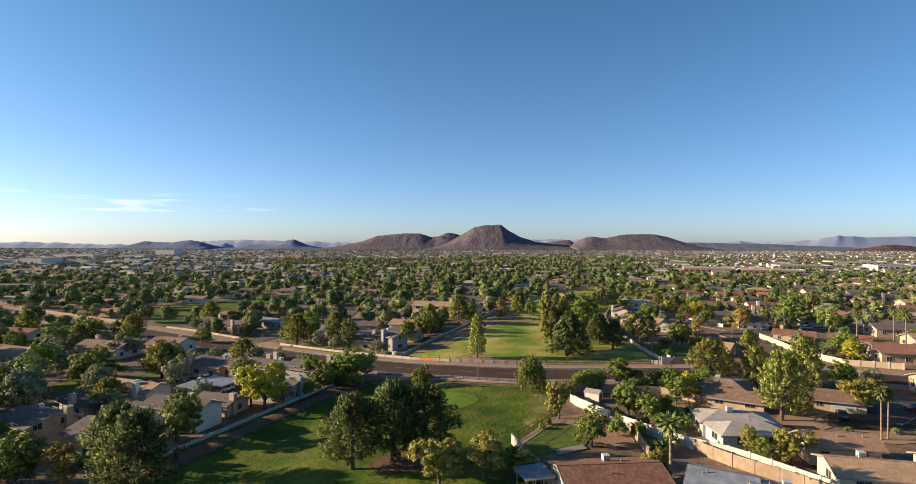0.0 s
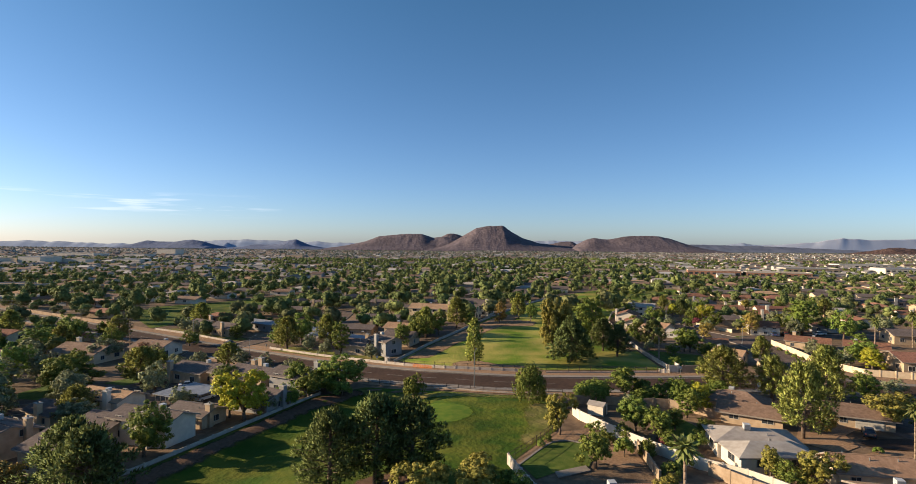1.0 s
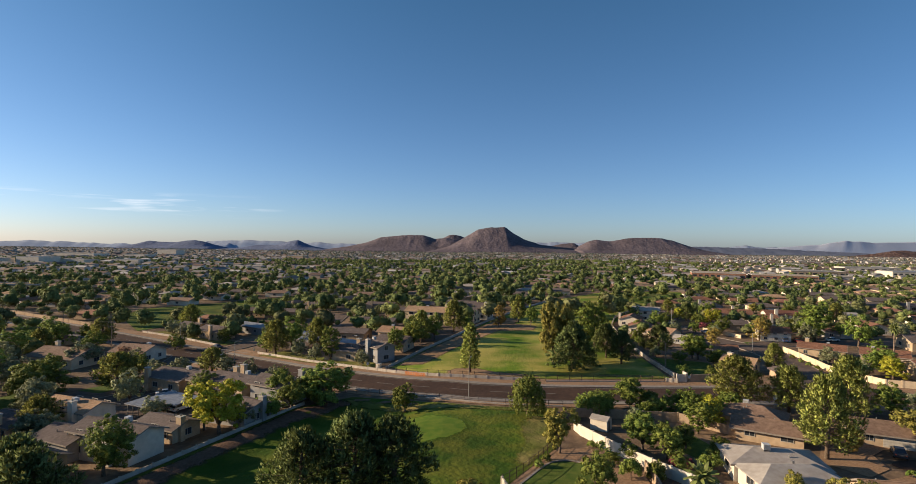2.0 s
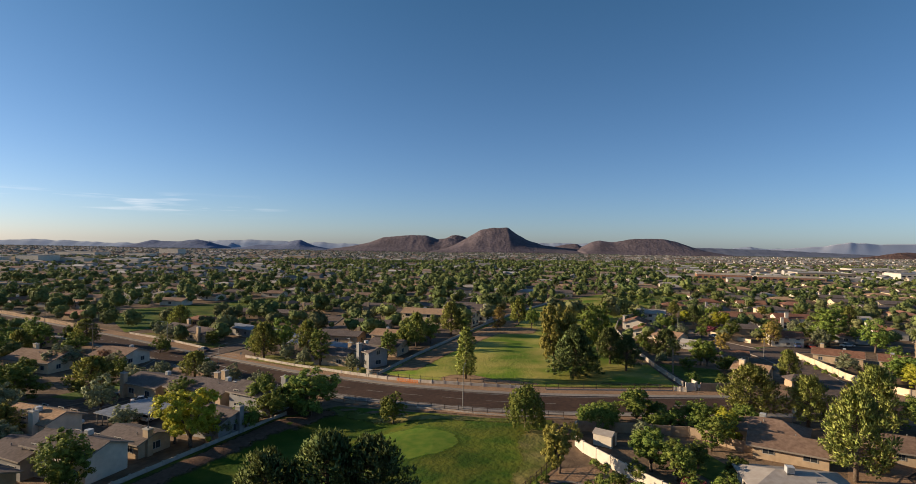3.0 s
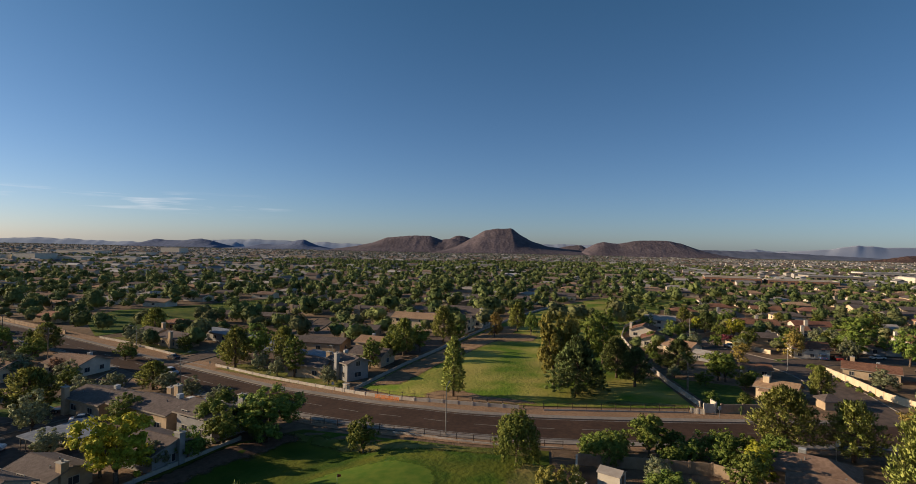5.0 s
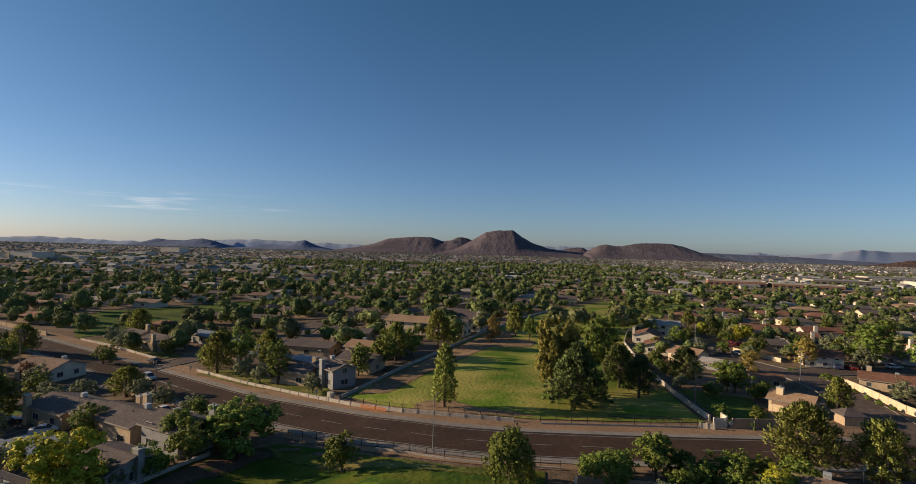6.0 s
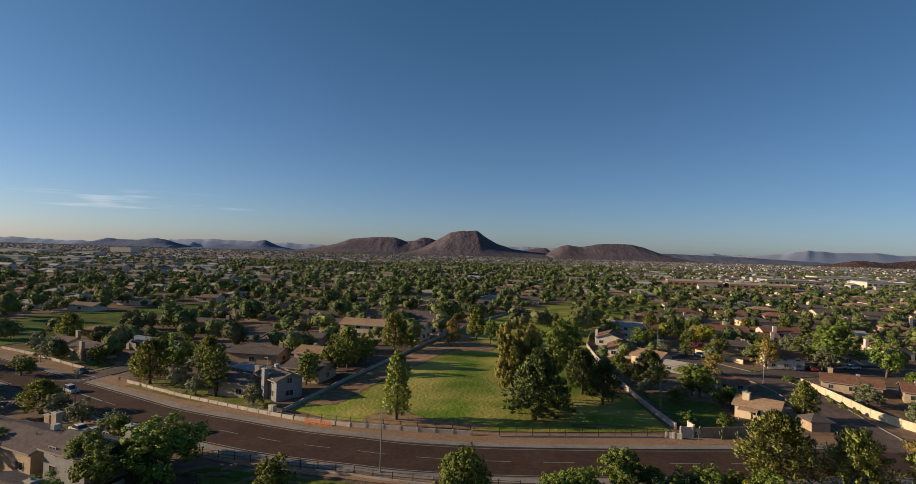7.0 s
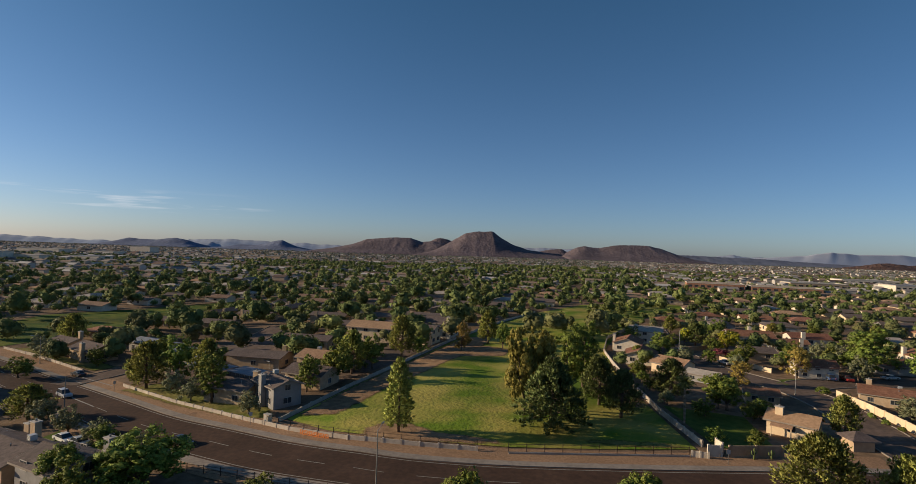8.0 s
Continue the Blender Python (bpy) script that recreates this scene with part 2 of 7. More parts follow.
M["leaf_yellow"] = material("yellow_green_leaves", (0.301, 0.321, 0.028), (0.463, 0.417, 0.053), 0.9, 4, 0.7, per_object=0.12, per_island=0.3, leaf=0.14)
M["leaf_gold"] = material("turning_leaves", (0.251, 0.185, 0.046), (0.370, 0.265, 0.079), 0.9, 4, 0.7, per_object=0.15, per_island=0.3, leaf=0.14)
M["leaf_rust"] = material("rust_leaves", (0.20, 0.10, 0.06), (0.30, 0.16, 0.10), 0.9, 4, 0.7, per_object=0.1, per_island=0.3, leaf=0.14)
M["leaf_aleppo"] = material("aleppo_pine_needles", (0.120, 0.166, 0.054), (0.224, 0.260, 0.089), 0.9, 4, 0.75, per_object=0.12, per_island=0.3, leaf=0.14)
M["leaf_acacia"] = material("acacia_leaves", (0.206, 0.194, 0.041), (0.330, 0.286, 0.070), 0.9, 4, 0.7, per_object=0.12, per_island=0.3, leaf=0.14)
M["frond"] = material("palm_fronds", (0.106, 0.131, 0.037), (0.188, 0.194, 0.062), 0.9, 4, 0.6, per_object=0.15, per_island=0.25, leaf=0.14)
M["flower"] = material("bougainvillea", (0.149, 0.036, 0.049), (0.216, 0.060, 0.078), 1.5, 4, 0.7, per_island=0.3, leaf=0.14)
M["wood_far"] = material("far_trees", (0.080, 0.116, 0.041), (0.176, 0.197, 0.065), 0.05, 5, 0.8, per_island=0.2, big=0.4, big_scale=0.07, leaf=0.12)
M["wood_olive"] = material("olive_far_trees", (0.104, 0.122, 0.050), (0.202, 0.198, 0.085), 0.05, 5, 0.8, per_island=0.2, big=0.4, big_scale=0.07, leaf=0.12)
# paler and greyer than the nearer trees: distance haze put into the colour
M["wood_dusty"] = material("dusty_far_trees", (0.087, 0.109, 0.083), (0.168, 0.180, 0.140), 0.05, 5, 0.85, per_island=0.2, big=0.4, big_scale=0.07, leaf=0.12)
M["tyre"] = material("tyre_rubber", (0.02, 0.02, 0.02), (0.03, 0.03, 0.03), 4, 3, 0.9)
M["lamp"] = material("lamp_lens", (0.5, 0.1, 0.05), (0.6, 0.15, 0.08), 4, 3, 0.3)
M["headlight"] = material("headlight_lens", (0.7, 0.7, 0.7), (0.8, 0.8, 0.8), 4, 3, 0.2)
# brown rock with a slight purple-grey haze tint in its colour
M["rock"] = material("desert_rock", (0.098, 0.076, 0.084), (0.149, 0.120, 0.130), 0.06, 14, 0.95, bump=0.45, bump_scale=0.06, big=0.2, big_scale=0.006)
M["red_rock"] = material("red_desert_rock", (0.072, 0.044, 0.037), (0.114, 0.072, 0.062), 0.035, 12, 0.95, bump=1.0, bump_scale=0.05, big=0.3, big_scale=0.006)
# the blue and paleness of these four is painted distance haze
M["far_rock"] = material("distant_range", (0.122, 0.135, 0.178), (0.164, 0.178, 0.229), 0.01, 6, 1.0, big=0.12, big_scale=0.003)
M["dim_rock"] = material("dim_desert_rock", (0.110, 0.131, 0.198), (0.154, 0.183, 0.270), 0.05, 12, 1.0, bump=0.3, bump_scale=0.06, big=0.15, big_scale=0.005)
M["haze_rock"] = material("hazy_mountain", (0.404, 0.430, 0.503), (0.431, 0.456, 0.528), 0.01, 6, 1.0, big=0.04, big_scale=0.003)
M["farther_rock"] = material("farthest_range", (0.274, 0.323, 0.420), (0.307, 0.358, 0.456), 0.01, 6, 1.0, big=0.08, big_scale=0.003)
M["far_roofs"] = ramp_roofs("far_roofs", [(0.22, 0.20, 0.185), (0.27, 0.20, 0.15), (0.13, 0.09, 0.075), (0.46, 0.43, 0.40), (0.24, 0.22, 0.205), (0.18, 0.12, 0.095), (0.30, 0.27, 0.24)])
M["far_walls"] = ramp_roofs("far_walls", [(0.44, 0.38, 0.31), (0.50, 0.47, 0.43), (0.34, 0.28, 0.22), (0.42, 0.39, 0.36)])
for key, c in (("white", (0.72, 0.72, 0.72)), ("silver", (0.42, 0.43, 0.45)), ("dark", (0.04, 0.045, 0.055)), ("red", (0.28, 0.03, 0.03)), ("blue", (0.06, 0.10, 0.2))):
    M["car_" + key] = material("car_paint_" + key, c, tuple(v * 1.1 for v in c), 1, 3, 0.3)


# ---- mesh helpers ----
def gz(x, y=0.0):
    """Height of the ground: it falls gently to the west, rises a little to the east and is sloped down beyond 400 m to
    fit the horizon to the camera's view.
    """
    return (-4.2 * min(1.0, -x / 85.0) if x < 0 else min(1.0, x / 100.0)) - 0.0072 * max(0.0, y - 400.0)


class Shape:
    """Collects faces for one mesh."""

    def __init__(self):
        self.v, self.f = [], []

    def add(self, verts, faces):
        k = len(self.v)
        self.v += [tuple(p) for p in verts]
        self.f += [tuple(i + k for i in q) for q in faces]
        return self

    def box(self, x0, y0, z0, x1, y1, z1):
        return self.hexa([(x0, y0, z0), (x1, y0, z0), (x1, y1, z0), (x0, y1, z0)], [(x0, y0, z1), (x1, y0, z1), (x1, y1, z1), (x0, y1, z1)])

    def hexa(self, lower, upper):
        n = len(lower)
        faces = [tuple(range(n - 1, -1, -1)), tuple(range(n, 2 * n))]
        faces += [(i, (i + 1) % n, n + (i + 1) % n, n + i) for i in range(n)]
        return self.add(list(lower) + list(upper), faces)

    def rod(self, p, q, r0, r1, n=6):
        p, q = Vector(p), Vector(q)
        a = (q - p).normalized().orthogonal().normalized()
        b = (q - p).normalized().cross(a)
        ring = [a * math.cos(2 * math.pi * i / n) + b * math.sin(2 * math.pi * i / n) for i in range(n)]
        return self.hexa([p + c * r0 for c in ring], [q + c * r1 for c in ring])

    def mesh(self, name, mat, smooth=False):
        me = bpy.data.meshes.new(name)
        me.from_pydata(self.v, [], self.f)
        me.materials.append(mat)
        if smooth:
            me.polygons.foreach_set("use_smooth", [True] * len(me.polygons))
        me.update()
        return me


def part(name, data, mat, parent, label="", m=None, smooth=False):
    """One mesh object under a thing or a part; data is a Shape or a mesh that is shared."""
    ob = new(name, data.mesh(name, mat, smooth) if isinstance(data, Shape) else data)
    ob.parent = parent
    if m is not None:
        ob.matrix_basis = m
    return tagged(ob, label)


def thing(name, x, y, rot, label, category, group="", kind="", z=None):
    e = new(name)
    e.empty_display_size = 0.5
    e.matrix_basis = pose(x, y, gz(x, y) if z is None else z, 0, 0, rot)
    return tagged(e, label, category, group, kind)


def quads(name, corners, mats, index=None, soft=None):
    """A mesh from an array of faces (n, corners, 3); soft: a shading normal for each face."""
    n, k = len(corners), len(corners[0])
    me = bpy.data.meshes.new(name)
    me.vertices.add(k * n)
    me.vertices.foreach_set("co", np.ascontiguousarray(corners, dtype=np.float32).reshape(-1))
    me.loops.add(k * n)
    me.loops.foreach_set("vertex_index", np.arange(k * n, dtype=np.int32))
    me.polygons.add(n)
    me.polygons.foreach_set("loop_start", np.arange(0, k * n, k, dtype=np.int32))
    for m in mats:
        me.materials.append(m)
    if index is not None:
        me.polygons.foreach_set("material_index", np.asarray(index, dtype=np.int32))
    me.update(calc_edges=True)
    if soft is not None:
        me.normals_split_custom_set_from_vertices(np.repeat(np.asarray(soft, dtype=np.float32), k, axis=0))
    return me


def smooth_line(pts, step):
    """Points at even steps along a smooth curve through pts, with the unit normal to the left."""
    p = [Vector(a) for a in pts]
    p = [p[0] * 2 - p[1]] + p + [p[-1] * 2 - p[-2]]
    fine = []
    for i in range(1, len(p) - 2):
        a, b, c, d = p[i - 1:i + 3]
        for k in range(24):
            t = k / 24
            fine.append(0.5 * (2 * b + (c - a) * t + (2 * a - 5 * b + 4 * c - d) * t * t + (3 * b - a - 3 * c + d) * t ** 3))
    fine.append(p[-2])
    return walk_line(fine, step)


def walk_line(pts, step):
    pts = [Vector(a) for a in pts]
    total = sum((b - a).length for a, b in zip(pts, pts[1:]))
    n = max(1, round(total / step))
    out, i, done = [], 0, 0.0
    for k in range(n + 1):
        s = min(total * k / n, total - 1e-6)
        while i < len(pts) - 2 and done + (pts[i + 1] - pts[i]).length < s:
            done += (pts[i + 1] - pts[i]).length
            i += 1
        d = pts[i + 1] - pts[i]
        w = d.normalized()
        out.append((pts[i] + w * (s - done), Vector((-w.y, w.x))))
    return out


def ribbon(name, line, o0, o1, zo, mat, depth=0.0, parent=None, avoid=()):
    """A strip along a line between two offsets, zo above the ground, with sides when it has depth."""
    sh = Shape()
    for (p, n), (q, m) in zip(line, line[1:]):
        a, b, c, d = p + n * o0, q + m * o0, q + m * o1, p + n * o1
        mid = (a + b + c + d) / 4
        if any((mid - u).length < r for other, r in avoid for u, v in other):
            continue
        up = [(v.x, v.y, gz(v.x) + zo) for v in (a, b, c, d)]
        if depth:
            sh.hexa([(x, y, z - depth) for x, y, z in up], up)
        else:
            sh.add(up, [(0, 1, 2, 3)])
    return part(name, sh, mat, parent)


HOLE = [(-54, 52), (-50, 92), (-44, 106.5), (-33, 132.5), (-22, 140), (-5, 134.4), (8, 131.0), (22, 130), (19.5, 108), (10, 93), (12, 80), (12, 52)]
FAIR = [(-17.5, 169), (-9, 195), (-0.5, 216), (13.5, 257), (31, 300), (58, 352), (92, 398), (150, 425), (172, 396), (122, 358), (88, 302), (66, 250), (60, 222), (57, 199), (56.5, 175), (56, 156), (40, 155), (24, 155), (4, 158), (-8, 162)]


def rim(x, y, outline):
    """Distance to an outline."""
    best = 1e9
    for (ax, ay), (bx, by) in zip(outline, outline[1:] + outline[:1]):
        t = max(0.0, min(1.0, ((x - ax) * (bx - ax) + (y - ay) * (by - ay)) / max(1e-6, (bx - ax) ** 2 + (by - ay) ** 2)))
        best = min(best, math.hypot(x - ax - t * (bx - ax), y - ay - t * (by - ay)))
    return best


def inside(x, y, outline):
    hit = False
    for (ax, ay), (bx, by) in zip(outline, outline[1:] + outline[:1]):
        if (ay > y) != (by > y) and x < (bx - ax) * (y - ay) / (by - ay) + ax:
            hit = not hit
    return hit


BANK = [(-54, 40), (-54, 52), (-50, 92), (-44, 106.5), (-33, 132.5), (-28, 137)]


def swale(x, y):
    """How deep the hollow lies that is sunk along the hole's western edge to lengthen the shade there, 0 to 1."""
    d = min(rim(x, y, [a, b]) for a, b in zip(BANK, BANK[1:]))
    a, b = max(0.0, min(1.0, (d - 2) / 7)), max(0.0, min(1.0, (d - 17) / 13))
    return a * a * (3 - 2 * a) * (1 - b * b * (3 - 2 * b)) * min(1.0, rim(x, y, HOLE) / 6)


def top(x, y):
    """The ground with the swells of the golf course."""
    z = gz(x, y)
    for outline in (HOLE, FAIR):
        if inside(x, y, outline):
            if outline is HOLE:
                z -= 1.7 * swale(x, y)
            z += min(1, rim(x, y, outline) / 9) * 0.5 * max(0.0, 0.5 + noise.noise(Vector((x * 0.055, y * 0.055, 3.1))))
    return z


def patch(name, outline, zo, mat, cell=0.0):
    """A ground sheet with that outline, cut so that it follows the ground (cell: and the swells of the golf course)."""
    bm = bmesh.new()
    bm.faces.new([bm.verts.new((x, y, 0)) for x, y in outline])
    bmesh.ops.triangulate(bm, faces=bm.faces[:])
    xs, ys = [p[0] for p in outline], [p[1] for p in outline]
    cuts = [((c, 0, 0), (1, 0, 0)) for c in (-85, 0, 100)]
    if cell:
        cuts += [((c, 0, 0), (1, 0, 0)) for c in np.arange(cell * math.ceil(min(xs) / cell), max(xs), cell)]
        cuts += [((0, c, 0), (0, 1, 0)) for c in np.arange(cell * math.ceil(min(ys) / cell), max(ys), cell)]
    for co, no in cuts:
        bmesh.ops.bisect_plane(bm, geom=bm.verts[:] + bm.edges[:] + bm.faces[:], plane_co=co, plane_no=no)
    for v in bm.verts:
        v.co.z = (top(v.co.x, v.co.y) if cell else gz(v.co.x)) + zo
    for f in bm.faces:
        f.normal_update()
        if f.normal.z < 0:
            f.normal_flip()
    me = bpy.data.meshes.new(name)
    bm.to_mesh(me)
    bm.free()
    me.materials.append(mat)
    fade = me.attributes.new("fade", "FLOAT", "POINT")
    fade.data.foreach_set("value", [min(1.0, rim(v.co.x, v.co.y, outline) / 2.2) for v in me.vertices])
    if cell:
        me.polygons.foreach_set("use_smooth", [True] * len(me.polygons))
    return new(name, me)


# ---- ground, golf course, roads ----
sh = Shape()
gx = [-5200, -85, 0, 100, 5200]
def bed(x, y):
    """The ground sheet, sunk under the hollow of the golf hole."""
    return gz(x, y) - 0.06 - (min(2.3, 0.5 * max(0.0, rim(x, y, HOLE) - 1.2)) if inside(x, y, HOLE) else 0.0)


nx_, ny_ = 42, 60
for j in range(ny_ + 1):
    for i in range(nx_ + 1):
        x, y = -85 + 85 * i / nx_, 30 + 120 * j / ny_
        sh.v.append((x, y, bed(x, y) if 0 < i < nx_ and 0 < j < ny_ else gz(x, y) - 0.06))
for j in range(ny_):
    for i in range(nx_):
        k = j * (nx_ + 1) + i
        sh.f.append((k, k + 1, k + nx_ + 2, k + nx_ + 1))
for a, b in zip(gx, gx[1:]):
    for c, d in ((-900, 30), (30, 150), (150, 400), (400, 4750)):
        if (a, c) == (-85, 30):
            continue
        sh.add([(a, c, gz(a, c) - 0.06), (b, c, gz(b, c) - 0.06), (b, d, gz(b, d) - 0.06), (a, d, gz(a, d) - 0.06)], [(0, 1, 2, 3)])
ground = tagged(part("ground", sh, M["earth"], None), "flat dry desert earth under the whole suburb", "ground", kind="structure")

WEST = [(-136, 243), (-172, 286), (-178, 316), (-150, 350), (-120, 400), (-105, 396), (-124, 330), (-118, 296), (-128, 262)]
tagged(patch("fairway", HOLE, 0.05, M["turf"], 3.0), "mown green golf turf with long tree shadows", "grass", kind="structure")
tagged(patch("fairway", FAIR, 0.05, M["fairway"], 4.0), "green fairway running away between two garden walls", "grass", kind="structure")
tagged(patch("fairway", WEST, 0.05, M["turf"]), "bright green fairway beyond the side street", "grass", kind="structure")
tagged(patch("fairway", [(-200, 215), (-196, 236), (-170, 232), (-150, 205), (-165, 195)], 0.05, M["turf"]), "small sunlit green lawn beside the road", "grass", kind="structure")

MAIN = smooth_line([(-420, 385), (-330, 337), (-211, 270), (-137, 228), (-92, 200.5), (-65, 181.7), (-44, 166.6), (-28.5, 158), (-15, 150.8), (-4, 146.4),
                    (6.4, 143.2), (16.3, 141.7), (26, 141), (45, 140.8), (64, 141.2), (80, 141.5), (94, 139.5), (110, 133.5), (140, 120), (200, 95)], 2.5)
EAST = smooth_line([(91, 146), (93.5, 160), (96.8, 174), (99, 187), (98.2, 199), (93, 212), (88, 228), (90, 260), (100, 300)], 2.5)
EAST2 = smooth_line([(99, 200), (112, 206.5), (136, 210), (190, 214), (260, 226)], 3)
NORTH = smooth_line([(-84, 199), (-78, 213), (-70, 236), (-60, 256), (-62, 300)], 2.5)
SOUTH = smooth_line([(-90, 195), (-87, 182), (-81, 168), (-77, 154), (-82, 143), (-96, 130), (-120, 118)], 2.5)
COURT = smooth_line([(150, 108), (110, 112), (92, 112), (80, 105)], 2.5)


def street(line, half, mat, label, avoid=()):
    r = tagged(ribbon("road", line, -half, half, 0.035, mat), label, "road", kind="structure")
    for side in (1, -1):
        a, b = sorted((side * half, side * (half + 0.25)))
        tagged(ribbon("kerb", line, a, b, 0.16, M["concrete"], 0.2, avoid=avoid), "pale concrete kerb beside the road", "kerb", kind="structure")
    return r


SIDE = ((NORTH, 5.4), (SOUTH, 5.4), (EAST, 6.0))
BIG = ((MAIN, 6.3),)
road = street(MAIN, 5.9, M["asphalt"], "curving dark asphalt road with white edge lines", SIDE)
street(EAST, 4.8, M["old_asphalt"], "worn asphalt residential street", BIG + ((EAST2, 5.0),))
street(EAST2, 4.6, M["old_asphalt"], "worn asphalt residential side street", BIG + ((EAST, 5.2),))
street(NORTH, 4.2, M["old_asphalt"], "worn asphalt apartment driveway", BIG)
street(SOUTH, 4.0, M["old_asphalt"], "worn asphalt driveway to the housing complex", BIG)
street(COURT, 4.2, M["old_asphalt"], "worn asphalt residential street in shade", BIG)
sh = Shape()
sh.add([(77.6 + 7.2 * math.cos(a), 101.6 + 2.8 * math.sin(a), gz(76) + 0.06) for a in np.arange(28) * 2 * math.pi / 28], [tuple(range(28))])
tagged(part("road", sh, M["asphalt"], None), "dark asphalt turning circle", "road", kind="structure")
tagged(ribbon("pavement", MAIN, 6.15, 7.7, 0.16, M["concrete"], 0.2, avoid=SIDE), "pale concrete pavement along the road", "pavement", kind="structure")
tagged(ribbon("pavement", MAIN, -7.9, -6.15, 0.16, M["concrete"], 0.2, avoid=SIDE), "pale concrete pavement along the road", "pavement", kind="structure")
tagged(ribbon("verge", MAIN, 7.7, 13.2, 0.03, M["gravel"], avoid=SIDE), "tan gravel verge beside the road", "verge", kind="structure")
tagged(ribbon("verge", MAIN, -10.2, -7.9, 0.03, M["gravel"], avoid=SIDE), "tan gravel verge beside the road", "verge", kind="structure")
for off in (5.2, -5.2):
    ribbon("edge_line", MAIN[8:], off - 0.08, off + 0.08, 0.06, M["paint"], parent=road, avoid=SIDE)
for off, pick in ((0.0, 3), (1.2, 99)):
    for i in range(30, len(MAIN) - 4, 4):
        if pick == 3:
            ribbon("lane_dash", MAIN[i:i + 3], off - 0.07, off + 0.07, 0.06, M["paint"], parent=road)
for x0, y0, x1, y1 in ((-69.5, 197.5, -83.5, 207), (-67.5, 192, -82, 202.5), (-72, 187, -62, 179.5)):
    w = Vector((x1 - x0, y1 - y0)).normalized()
    ribbon("stop_line", [(Vector((x0, y0)), Vector((-w.y, w.x))), (Vector((x1, y1)), Vector((-w.y, w.x)))], -0.15, 0.15, 0.065, M["paint"], parent=road)
